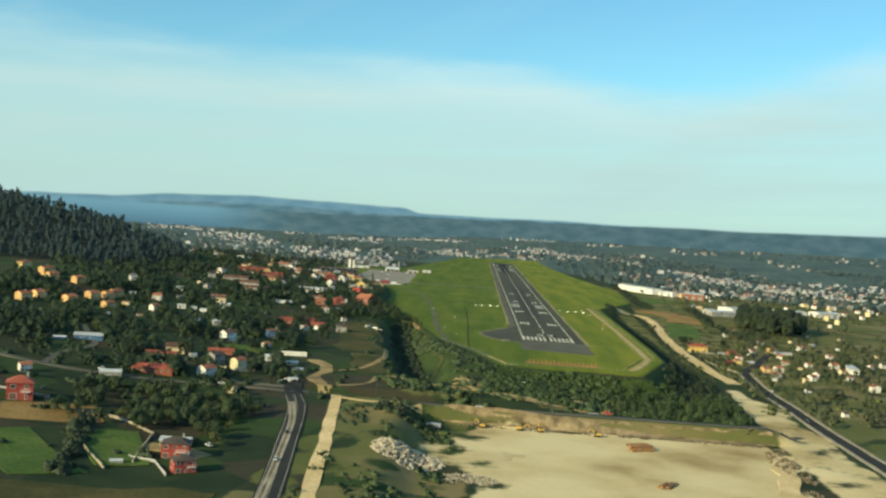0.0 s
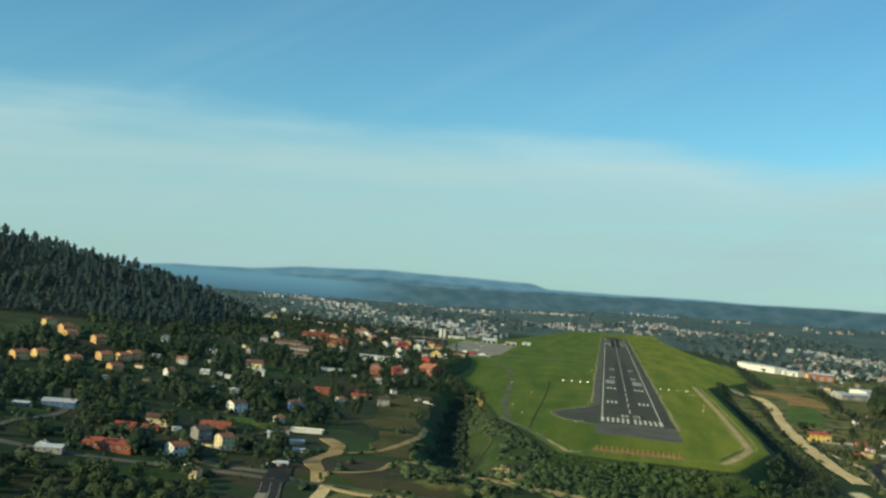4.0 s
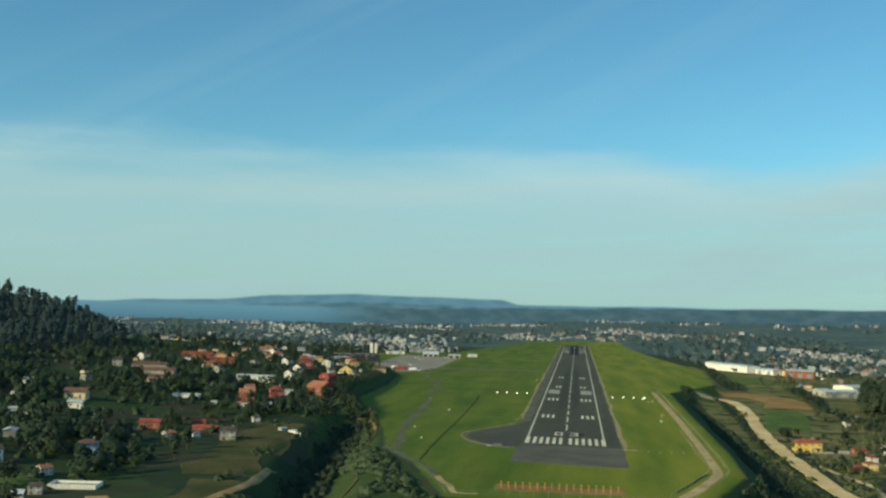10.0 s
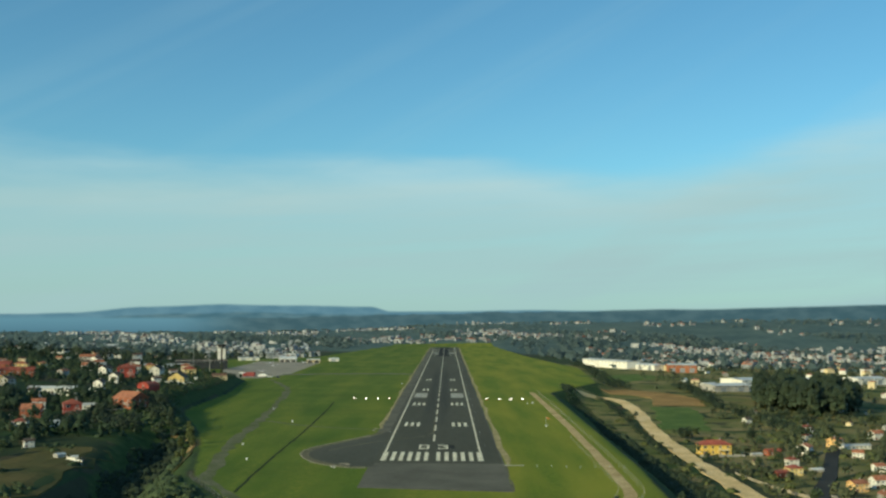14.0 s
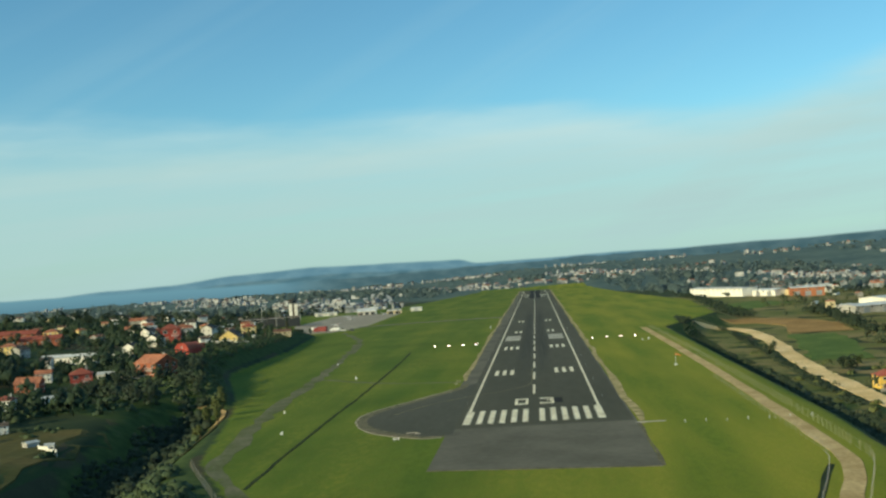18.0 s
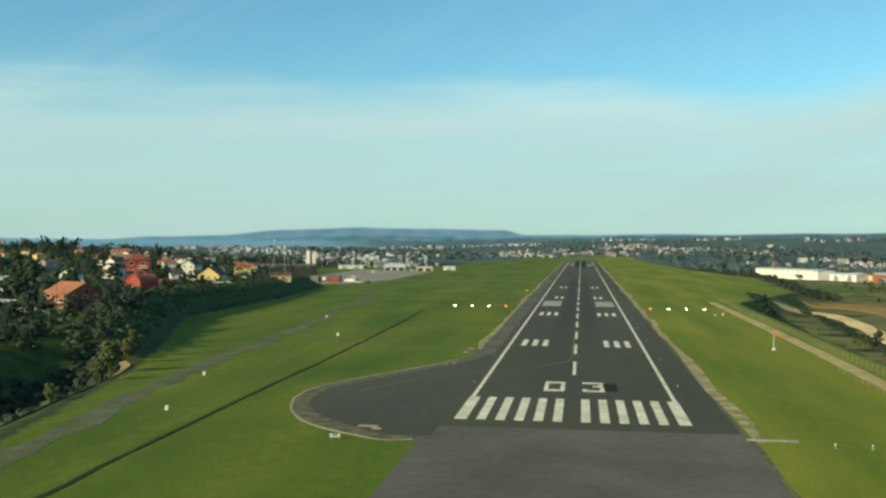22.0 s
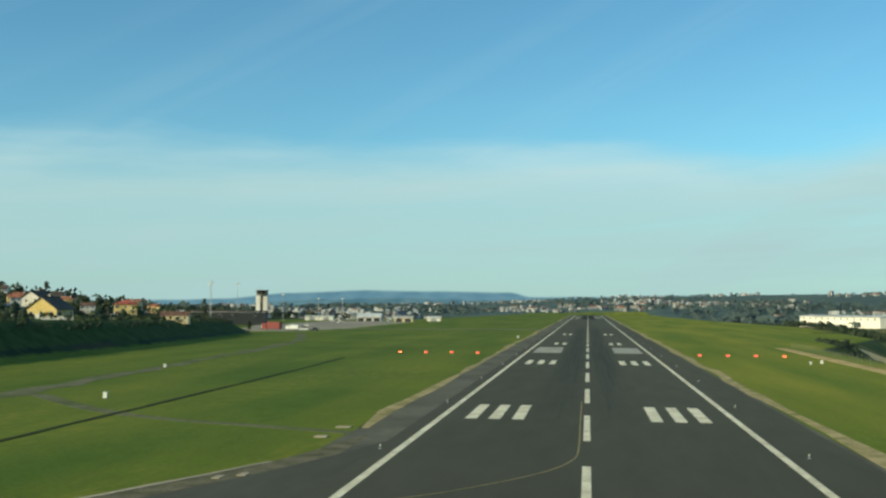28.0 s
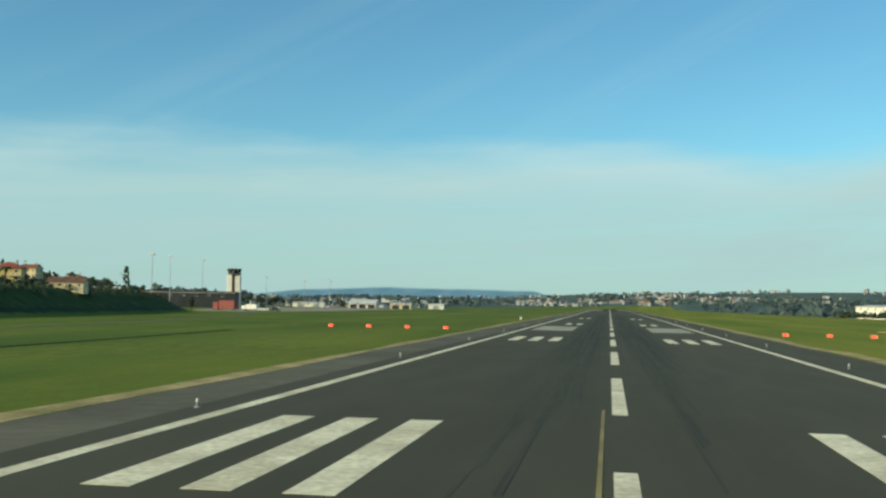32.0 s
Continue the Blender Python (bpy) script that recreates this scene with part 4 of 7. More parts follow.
for name, off in (("pavement_road_left", -5.4), ("pavement_road_right", 5.4)):
    setting(name, ribbon(name, [(174, 25), (166, -34), (159, -102), (156, -175), (151, -253), (149, -319), (144, -470), (134, -640)], 2.4, M["kerb_stone"], 0.36, 0.2, offset=off), "pale strip beside the asphalt road", "pavement")
tl = new("taxi_line", ribbon("taxi_line", [(-24, 742), (-70, 742), (-120, 735), (-172, 716)], 0.3, M["paint_yellow"], level=0.0, lift=0.09, step=4.0))
tagged(tl, "faded yellow taxi guide line", "marking", "", "structure")

# ---- trees and bushes ----
OCTA = np.array([(1, 0, 0), (-1, 0, 0), (0, 1, 0), (0, -1, 0), (0, 0, 1), (0, 0, -1)], float)
OCTA_F = np.array([(0, 2, 4), (2, 1, 4), (1, 3, 4), (3, 0, 4), (2, 0, 5), (1, 2, 5), (3, 1, 5), (0, 3, 5)])


SPINDLE = np.array([(1, 0, 0), (-0.5, 0.87, 0), (-0.5, -0.87, 0), (0, 0, 1), (0, 0, -1)], float)
SPINDLE_F = np.array([(0, 1, 3), (1, 2, 3), (2, 0, 3), (1, 0, 4), (2, 1, 4), (0, 2, 4)])


def clumps(centres, sizes, rng, flat=0.7, shape=(OCTA, OCTA_F)):
    """Small ragged leaf clumps round the given centres."""
    n, k = len(centres), len(shape[0])
    v = shape[0][None] * (sizes[:, None, None] * rng.uniform(0.55, 1.35, (n, k, 1))) + rng.normal(0, 0.16, (n, k, 3)) * sizes[:, None, None]
    v[..., 2] *= flat
    a = rng.uniform(0, 2 * math.pi, n)
    c, s = np.cos(a)[:, None], np.sin(a)[:, None]
    v = np.stack([v[..., 0] * c - v[..., 1] * s, v[..., 0] * s + v[..., 1] * c, v[..., 2]], -1) + centres[:, None]
    f = shape[1][None] + k * np.arange(n)[:, None, None]
    return v.reshape(-1, 3), f.reshape(-1, 3)


def crown_points(kind, n, h, r, rng):
    """Where the clumps of a crown sit, and how big they are."""
    if kind == "round":
        lobes = rng.normal(0, 1, (7, 3)) * (0.45 * r, 0.45 * r, 0.14 * h) + (0, 0, 0.62 * h)
        c = lobes[rng.integers(0, 7, n)]
        d = rng.normal(0, 1, (n, 3))
        d /= np.linalg.norm(d, axis=1, keepdims=True)
        p = c + d * rng.uniform(0.55, 1.0, (n, 1)) ** 0.5 * (0.58 * r, 0.58 * r, 0.24 * h)
        return p, rng.uniform(0.10, 0.22, n) * r
    if kind == "tall":
        z = rng.uniform(0.35, 1.0, n)
        tier = 0.55 + 0.45 * np.sin(z * 19 + rng.uniform(0, 6))
        rr = r * (0.55 + 0.45 * np.sin((z - 0.3) / 0.7 * math.pi)) * np.sqrt(rng.uniform(0.15, 1, n)) * (0.6 + 0.4 * tier)
        a = rng.uniform(0, 2 * math.pi, n)
        return np.column_stack([rr * np.cos(a), rr * np.sin(a), z * h]), rng.uniform(0.16, 0.34, n) * r
    if kind == "spire":
        z = rng.uniform(0.06, 1.0, n)
        rr = r * np.clip(1.15 - z, 0.05, 1) ** 0.6 * np.sqrt(rng.uniform(0.4, 1, n))
        a = rng.uniform(0, 2 * math.pi, n)
        return np.column_stack([rr * np.cos(a), rr * np.sin(a), z * h]), rng.uniform(0.22, 0.38, n) * r
    z = np.abs(rng.normal(0, 0.4, n)).clip(0, 1)
    a, rr = rng.uniform(0, 2 * math.pi, n), np.sqrt(rng.uniform(0, 1, n)) * r
    return np.column_stack([rr * np.cos(a), rr * np.sin(a), (0.15 + z * 0.8) * h * (1 - 0.5 * (rr / r) ** 2)]), rng.uniform(0.2, 0.36, n) * r


def trunk(h, r, rng, limbs=5):
    bm = bmesh.new()
    bend = Vector((rng.uniform(-0.04, 0.04) * h, rng.uniform(-0.04, 0.04) * h, 0.45 * h))
    tube(bm, (0, 0, -0.6), bend, r, r * 0.65, 7)
    tube(bm, bend, (bend.x * 1.5, bend.y * 1.5, 0.78 * h), r * 0.65, r * 0.25, 6)
    for k in range(limbs):
        a = 2 * math.pi * k / limbs + rng.uniform(-0.4, 0.4)
        z = rng.uniform(0.38, 0.6) * h
        tube(bm, (bend.x, bend.y, z), (bend.x + math.cos(a) * 0.26 * h, bend.y + math.sin(a) * 0.26 * h, z + 0.2 * h), r * 0.35, r * 0.12, 5)
    return bm


TREE_KINDS = {
    "broad": ("tree", "round", 190, 8.0, 3.6, "leaf_mid", "bushy green broadleaf tree among the houses"),
    "light": ("tree", "round", 170, 7.0, 3.2, "leaf_light", "yellow-green broadleaf tree among the houses"),
    "big": ("tree", "round", 260, 11.0, 5.0, "leaf_dark", "large dark broadleaf tree"),
    "pine": ("pine_tree", "tall", 150, 14.0, 3.4, "leaf_dark", "tall dark pine with an uneven crown"),
    "cypress": ("cypress", "spire", 120, 10.0, 1.5, "leaf_dark", "narrow dark cypress tree beside the houses"),
    "poplar": ("tree", "tall", 220, 13.0, 3.2, "leaf_light", "tall yellow-green tree beside the ravine"),
}
first_tree = {}


def tree(kind, x, y, size=1.0, turn=0.0):
    where = pose(x, y, float(height(x, y)) - 0.1, 0, 0, turn) @ Matrix.Diagonal((size, size, size, 1))
    if kind in first_tree:
        return copy_thing(first_tree[kind], where)
    name, shape, n, h, r, leaf, label = TREE_KINDS[kind]
    rng = np.random.default_rng(len(kind) * 31 + n)
    ob = thing(name, label, "tree", "trees and bushes")
    part("trunk", trunk(h, 0.035 * h, rng), M["wood_dark"], ob)
    p, s = crown_points(shape, n, h, r, rng)
    v, f = clumps(p, s, rng)
    part("crown", raw_mesh("crown", v, f, M[leaf], False), None, ob)
    first_tree[kind] = ob
    ob.matrix_basis = where
    return ob


def woods(name, xs, ys, sizes, shapes, leaf, label, n=34, seed=1, puff=1.6, up=0.45):
    """Many trees that nobody could count, in one mesh with their stems; each crown is shaded as one rounded mass."""
    rng = np.random.default_rng(seed)
    base = []
    for k, (shape, h, r) in enumerate(shapes):
        p, s = crown_points(shape, n, h, r, rng)
        v, f = clumps(p, s * puff * 1.1, rng, 0.85, (SPINDLE, SPINDLE_F))
        stem = np.array([(0.02 * h * math.cos(a), 0.02 * h * math.sin(a), z) for z in (-1.0, 0.6 * h) for a in (0, 2.1, 4.2)])
        sf = np.array([(0, 1, 4), (0, 4, 3), (1, 2, 5), (1, 5, 4), (2, 0, 3), (2, 3, 5)]) + len(v)
        v = np.vstack([v, stem])
        out = v - (0, 0, 0.35 * h)
        out = out / np.linalg.norm(out, axis=1, keepdims=True) + (0, 0, up)
        base.append((v, np.vstack([f, sf]), out / np.linalg.norm(out, axis=1, keepdims=True)))
    pick, turn, zs = rng.integers(0, len(base), len(xs)), rng.uniform(0, 6.28, len(xs)), height(xs, ys)
    vs, fs, ns, at = [], [], [], 0
    for k, (v, f, out) in enumerate(base):
        who = np.flatnonzero(pick == k)
        c, s = np.cos(turn[who])[:, None], np.sin(turn[who])[:, None]
        sz = sizes[who][:, None]
        q = np.stack([(v[:, 0] * c - v[:, 1] * s) * sz + xs[who][:, None], (v[:, 0] * s + v[:, 1] * c) * sz + ys[who][:, None], v[:, 2] * sz + zs[who][:, None]], -1)
        vs.append(q.reshape(-1, 3))
        ns.append(np.stack([out[:, 0] * c - out[:, 1] * s, out[:, 0] * s + out[:, 1] * c, out[:, 2] + 0 * c], -1).reshape(-1, 3))
        fs.append((f[None] + (len(v) * np.arange(len(who)))[:, None, None] + at).reshape(-1, 3))
        at += len(v) * len(who)
    me = raw_mesh(name, np.vstack(vs), np.vstack(fs), M[leaf], False)
    me.normals_split_custom_set_from_vertices(np.vstack(ns).astype(np.float32))
    return tagged(new(name, me), label, "woods", "", "stuff")


def scatter(n, x0, x1, y0, y1, keep, seed):
    rng = np.random.default_rng(seed)
    xs, ys = np.empty(0), np.empty(0)
    while len(xs) < n:
        x, y = rng.uniform(x0, x1, 4 * n), rng.uniform(y0, y1, 4 * n)
        ok = keep(x, y)
        xs, ys = np.r_[xs, x[ok]], np.r_[ys, y[ok]]
    return xs[:n], ys[:n], rng


def ravine_side(x, y):
    return x - np.interp(y, [-260, -200, -150, -60, 10, 75, 140], [-86, -99, -106, -117, -124, -128, -138])


TALL = [("tall", 15, 3.6), ("tall", 13, 3.2), ("tall", 17, 4.0), ("round", 12, 4.4)]
ROUND = [("round", 9, 4.0), ("round", 7, 3.4), ("round", 11, 4.6)]
LOW = [("low", 2.6, 2.6), ("low", 1.8, 2.0), ("low", 3.4, 3.0), ("round", 4.5, 2.4)]

# the dark wood on the hill, thinned out of sight behind its ridge
xs, ys, rng = scatter(2400, -1250, -414, 95, 620, lambda x, y: (y + 0.12 * (x + 420) > 120) & (-x - 0.75 * np.clip(y - 395, 0, 900) > 414), 3)
woods("hill_wood", xs, ys, rng.uniform(0.5, 1.0, len(xs)), TALL, "leaf_hill_haze", "dense dark wood of tall trees on the hillside", 34, 3, 1.4)
# scrub and young trees on the slope before the runway
xs, ys, rng = scatter(420, 20, 128, -300, -168, lambda x, y: (airfield_inside(x, y) < -14) & (x > 34 - 0.25 * (y + 300)) & (x < np.interp(y, [-305, -186, -98], [101, 113, 122])) & ~((np.abs(y + 290) < 9) & (x < 45)), 4)
woods("slope_wood", xs, ys, rng.uniform(0.35, 0.75, len(xs)) * line(xs, 20, 0.6, 60, 0.95), ROUND, "leaf_slope", "thick green wood on the slope before the runway", 44, 4, 1.4)
xs, ys, rng = scatter(1500, -66, 80, -288, -172, lambda x, y: (airfield_inside(x, y) < -8) & (x > -62 + 0.1 * (y + 300)) & ~((np.abs(y + 290) < 9) & (x < 45)) & (np.sin(x / 14 + 1) * np.sin(y / 17) > -0.45), 94)
woods("slope_bushes", xs, ys, rng.uniform(0.3, 0.75, len(xs)), LOW, "leaf_slope", "low green bushes covering the slope before the runway", 20, 94, 1.8)
xs, ys, rng = scatter(420, 76, 132, -190, 90, lambda x, y: (airfield_inside(x, y) < -10 - 8 * ease(-80, -20, y)) & (airfield_inside(x, y) > -46), 95)
woods("corner_wood", xs, ys, rng.uniform(0.3, 0.62, len(xs)) * line(ys, -90, 1.0, 0, 0.6), ROUND, "leaf_dark", "dark bushes and small trees down the corner of the embankment", 34, 95, 1.5)
xs, ys, rng = scatter(420, -62, 70, -240, -165, lambda x, y: airfield_inside(x, y) < -6, 5)
woods("slope_scrub", xs, ys, rng.uniform(0.25, 0.5, len(xs)), LOW, "leaf_slope", "low scrub on the embankment below the runway end", 16, 5)
# hedge and scrub down the bank beside the perimeter track
xs, ys, rng = scatter(1500, 88, 132, -160, 560, lambda x, y: np.abs(x - np.interp(y, [-160, -40, 60, 190, 320, 475, 560], [113, 109, 114, 118, 119, 116, 117])) < 6.0 + 1.8 * np.sin(y / 33), 6)
woods("bank_hedge", xs, ys, rng.uniform(0.35, 0.95, len(xs)) * line(ys, 180, 1.0, 320, 0.5), LOW, "leaf_dark", "dark overgrown hedge along the airfield bank", 18, 6)
# the ravine and the bank on the village side
xs, ys, rng = scatter(560, -135, -52, -300, 110, lambda x, y: (airfield_inside(x, y) < -12) & (airfield_inside(x, y) > -34) & (ravine_side(x, y) > 6) & (np.sin(x / 6) * np.sin(y / 13) > -0.2), 7)
xt, yt, rt = scatter(1000, -160, -70, -235, 92, lambda x, y: (ravine_side(x, y) > -13 + 2 * np.sin(y / 9)) & (ravine_side(x, y) < 5), 71)
woods("ravine_wood", xt, yt, rt.uniform(0.5, 1.0, len(xt)) * line(ravine_side(xt, yt), -13, 0.45, -6, 0.8, 0, 1.0), LOW, "leaf_dark", "dense dark trees down the side of the ravine", 22, 71)
setting("scarp_earth", ribbon("scarp_earth", [(-134, 88), (-128, 86), (-121, 78), (-117, 62), (-115, 44)], 2.6, M["earth"], 0.3, 0.9), "bare earth scarp at the head of the ravine", "bank")
setting("path_ravine_rim", ribbon("path_ravine_rim", [(-112, 40), (-107, 0), (-102, -50), (-95, -100), (-87, -144), (-91, -180)], 1.6, M["meadow"], 0.3, 0.5), "narrow dry path along the rim of the ravine", "track")
woods("ravine_scrub", xs, ys, rng.uniform(0.3, 0.8, len(xs)), LOW, "leaf_mid", "tangled scrub on the slope between ravine and airfield", 34, 7)
xs, ys, rng = scatter(460, -190, -90, -300, 120, lambda x, y: (airfield_inside(x, y) < -52) & (airfield_inside(x, y) > -100) & ((ravine_side(x, y) > -12) | (np.sin(x / 7) * np.sin(y / 11) > 0.62)), 17)
woods("ravine_bushes", xs, ys, rng.uniform(0.22, 0.7, len(xs)), LOW, "leaf_mid", "bushes along the top of the ravine", 18, 17)
xs, ys, rng = scatter(900, -214, -120, 90, 600, lambda x, y: (airfield_inside(x, y) < -8 - 12 * ease(230, 330, y)) & (airfield_inside(x, y) > -48) & (np.sin(x / 7 + 1) * np.sin(y / 13) > line(y, 90, -1.0, 240, -0.6, 320, -0.1)), 8)
woods("bank_scrub", xs, ys, rng.uniform(0.25, 0.7, len(xs)) * line(ys, 90, 1.0, 160, 0.9, 240, 0.7, 300, 0.55, 500, 0.5, 640, 0.4), LOW, "leaf_mid", "dark scrub on the bank below the houses", 20, 8)
xs, ys, rng = scatter(260, 236, 380, 330, 560, lambda x, y: ((x - 314) / 43) ** 2 + ((y - 470) / 90) ** 2 < 0.7 + 0.4 * np.sin(x / 13) * np.sin(y / 17), 20)
woods("valley_wood", xs, ys, rng.uniform(0.9, 1.75, len(xs)) * line(xs, 262, 0.6, 285, 1.0), TALL, "leaf_dark", "dark wood in the valley behind the houses", 56, 20, 1.3)
xs, ys, rng = scatter(240, 96, 190, 600, 1000, lambda x, y: (airfield_inside(x, y) < -6) & (airfield_inside(x, y) > -60), 18)
BUSHY = [("round", 5, 3.0), ("round", 4, 2.6), ("low", 3.0, 3.0)]
xr, yr, rr = scatter(360, 116, 152, 120, 520, lambda x, y: np.abs(x - np.interp(y, [120, 174, 236, 347, 498, 520], [131, 133, 137, 143, 147, 144])) < 2.2, 61)
woods("roadside_scrub", xr, yr, rr.uniform(0.25, 0.55, len(xr)), BUSHY, "leaf_dark", "strip of dark scrub beside the sandy haul road", 18, 61)
woods("hedge_by_hall", xs, ys, rng.uniform(0.3, 0.6, len(xs)), ROUND, "leaf_dark", "dark trees before the long white hall", 22, 18)


def town_gaps(x, y):
    """Above nought where woods and fields lie between the quarters of the far town."""
    return 0.9 * np.sin(x / 150 + 1 + 0.5 * np.sin(y / 310)) * np.sin(y / 260 + 2) + 0.6 * np.sin(x / 83 + y / 170) + 0.1


FAR_ROUND = [("round", 9, 9.0), ("round", 11, 10.5), ("round", 13, 8.0)]
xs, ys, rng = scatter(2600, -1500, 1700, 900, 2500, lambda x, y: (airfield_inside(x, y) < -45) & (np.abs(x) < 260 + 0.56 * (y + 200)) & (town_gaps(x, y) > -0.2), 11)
woods("far_woods", xs, ys, rng.uniform(0.6, 1.2, len(xs)), FAR_ROUND, "leaf_far_haze", "dark woods between the quarters of the far town", 18, 11, 1.35, 2.0)
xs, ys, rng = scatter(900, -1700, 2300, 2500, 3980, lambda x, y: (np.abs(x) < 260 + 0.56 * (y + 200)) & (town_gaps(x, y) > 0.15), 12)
woods("far_ridge_wood", xs, ys, rng.uniform(0.5, 0.9, len(xs)), FAR_ROUND, "leaf_far_haze", "wooded ridge behind the far town", 12, 12, 1.8, 2.0)

def palm(x, y, h):
    """A palm: a ringed stem and a head of drooping fronds."""
    rng = np.random.default_rng(int(abs(x)))
    ob = thing("palm_tree", "palm tree with drooping green fronds beside the houses", "tree", "trees and bushes")
    part("trunk", tubed((0, 0, -0.4), (0.15, 0.1, h), 0.32, 0.22, 8), M["wood_dark"], ob)
    for k in range(16):
        a, up = 2 * math.pi * k / 16 + rng.uniform(-0.15, 0.15), rng.uniform(0.1, 1.1)
        bm, last = bmesh.new(), None
        for j in range(6):
            t = j / 5
            r, z = 2.9 * t, h + up * 1.6 * t - 2.6 * t * t
            w = 0.42 * math.sin(math.pi * min(0.95, t + 0.12))
            c, s = math.cos(a), math.sin(a)
            row = [bm.verts.new((r * c - s * u, r * s + c * u, z - abs(u) * 0.5)) for u in (-w, 0, w)]
            if last:
                for q in range(2):
                    bm.faces.new((last[q], last[q + 1], row[q + 1], row[q]))
            last = row
        part("frond", bm, M["leaf_palm"], ob)
    ob.matrix_basis = pose(x, y, float(height(x, y)))


for x, y, h in ((-209, 440, 6.5), (-198, 446, 6.0), (-216, 425, 5.0)):
    palm(x, y, h)
# scrub between the earth track and the country road
xs, ys, rng = scatter(520, -118, 96, -302, -228, lambda x, y: (airfield_inside(x, y) < -14) & (np.abs(y - np.interp(x, [-128, -104, -86, -60, -30, 38], [-280, -246, -262, -276, -283, -294])) > 5) & (np.sin(x / 9 + y / 5) > -0.5), 41)
woods("track_scrub", xs, ys, rng.uniform(0.4, 1.0, len(xs)), LOW, "leaf_mid", "dark scrub between the earth track and the road", 16, 41)
xs, ys, rng = scatter(200, -196, -108, 45, 215, lambda x, y: (airfield_inside(x, y) < -16) & ~((x < -118) & (y < 70)) & (np.sin(x / 11 + 1) * np.sin(y / 15) > -0.3), 42)
woods("ravine_trees", xs, ys, rng.uniform(0.3, 0.62, len(xs)), ROUND, "leaf_dark", "small dark trees round the head of the ravine", 24, 42)
xs, ys, rng = scatter(330, -204, -168, 175, 600, lambda x, y: (airfield_inside(x, y) < -12) & (airfield_inside(x, y) > -32), 44)
woods("bank_top_hedge", xs, ys, rng.uniform(0.2, 0.36, len(xs)) * line(ys, 300, 1.0, 380, 0.7), ROUND, "leaf_dark", "dark hedge and shrubs along the top of the bank", 24, 44)

# ---- houses ----
def inset_panel(name, w, h, rim, deep, mats):
    """One piece: a rim that stands proud of the wall and a panel set back inside it, facing -y."""
    bm = bmesh.new()
    rings = []
    for m, y in ((0.0, 0.02), (0.0, -0.1), (rim, -0.1), (rim, -0.1 + deep)):
        rings.append([bm.verts.new(p) for p in ((-w / 2 + m, y, m), (w / 2 - m, y, m), (w / 2 - m, y, h - m), (-w / 2 + m, y, h - m))])
    for a, b in zip(rings, rings[1:]):
        for k in range(4):
            bm.faces.new((a[k], a[(k + 1) % 4], b[(k + 1) % 4], b[k]))
    bm.faces.new(rings[-1]).material_index = 1
    return finish(name, bm, mats)


def window_mesh(w, h):
    return inset_panel("window", w, h, 0.11, 0.07, [M["trim"], M["glass"]])


def door_mesh(w, h):
    return inset_panel("door", w, h, 0.1, 0.05, [M["trim"], M["roof_brown"]])


WIN = {"window": window_mesh(1.3, 1.3), "wide_window": window_mesh(2.0, 1.4), "door": door_mesh(1.0, 2.1), "garage_door": door_mesh(2.6, 2.3)}


def gable_roof(w, d, z, rise, over=0.5, thick=0.22):
    """Two slabs that meet in a ridge along x, with a ridge cap."""
    bm = bmesh.new()
    x0, x1, run = -w / 2 - over, w / 2 + over, d / 2 + over
    drop = rise * over / (d / 2)
    for s in (-1, 1):
        lo = [(x0, s * run, z - drop), (x1, s * run, z - drop), (x1, 0, z + rise), (x0, 0, z + rise)]
        v = [bm.verts.new(p) for p in lo] + [bm.verts.new((p[0], p[1], p[2] + thick)) for p in lo]
        for f in ((0, 1, 2, 3), (7, 6, 5, 4), (0, 4, 5, 1), (1, 5, 6, 2), (3, 7, 4, 0), (2, 6, 7, 3)):
            bm.faces.new([v[k] for k in f])
    tube(bm, (x0, 0, z + rise + thick), (x1, 0, z + rise + thick), 0.16, sides=6)
    return bm


def hip_roof(w, d, z, rise, over=0.5):
    bm = bmesh.new()
    x, y, r = w / 2 + over, d / 2 + over, max(0.3, (w - d) / 2)
    drop = rise * over / (d / 2)
    e = [bm.verts.new(p) for p in ((-x, -y, z - drop), (x, -y, z - drop), (x, y, z - drop), (-x, y, z - drop))]
    u = [bm.verts.new((v.co.x, v.co.y, v.co.z + 0.2)) for v in e]
    a, b = bm.verts.new((-r, 0, z + rise + 0.2)), bm.verts.new((r, 0, z + rise + 0.2))
    bm.faces.new(e[::-1])
    for k in range(4):
        bm.faces.new((e[k], e[(k + 1) % 4], u[(k + 1) % 4], u[k]))
    bm.faces.new((u[0], u[1], b, a)), bm.faces.new((u[1], u[2], b)), bm.faces.new((u[2], u[3], a, b)), bm.faces.new((u[3], u[0], a))
    return bm


def body(w, d, h, rise=0.0):
    """Walls up to the eaves, with gable ends where there is a rise; a plinth below."""
    bm = bmesh.new()
    box(bm, -w / 2, w / 2, -d / 2, d / 2, -2.5, h)
    if rise:
        for s in (-1, 1):
            x0, x1 = sorted((s * w / 2, s * (w / 2 - 0.3)))
            v = [bm.verts.new(p) for x in (x0, x1) for p in ((x, -d / 2, h), (x, d / 2, h), (x, 0, h + rise))]
            for f in ((0, 2, 1), (3, 4, 5), (0, 3, 5, 2), (2, 5, 4, 1)):
                bm.faces.new([v[k] for k in f])
    return bm


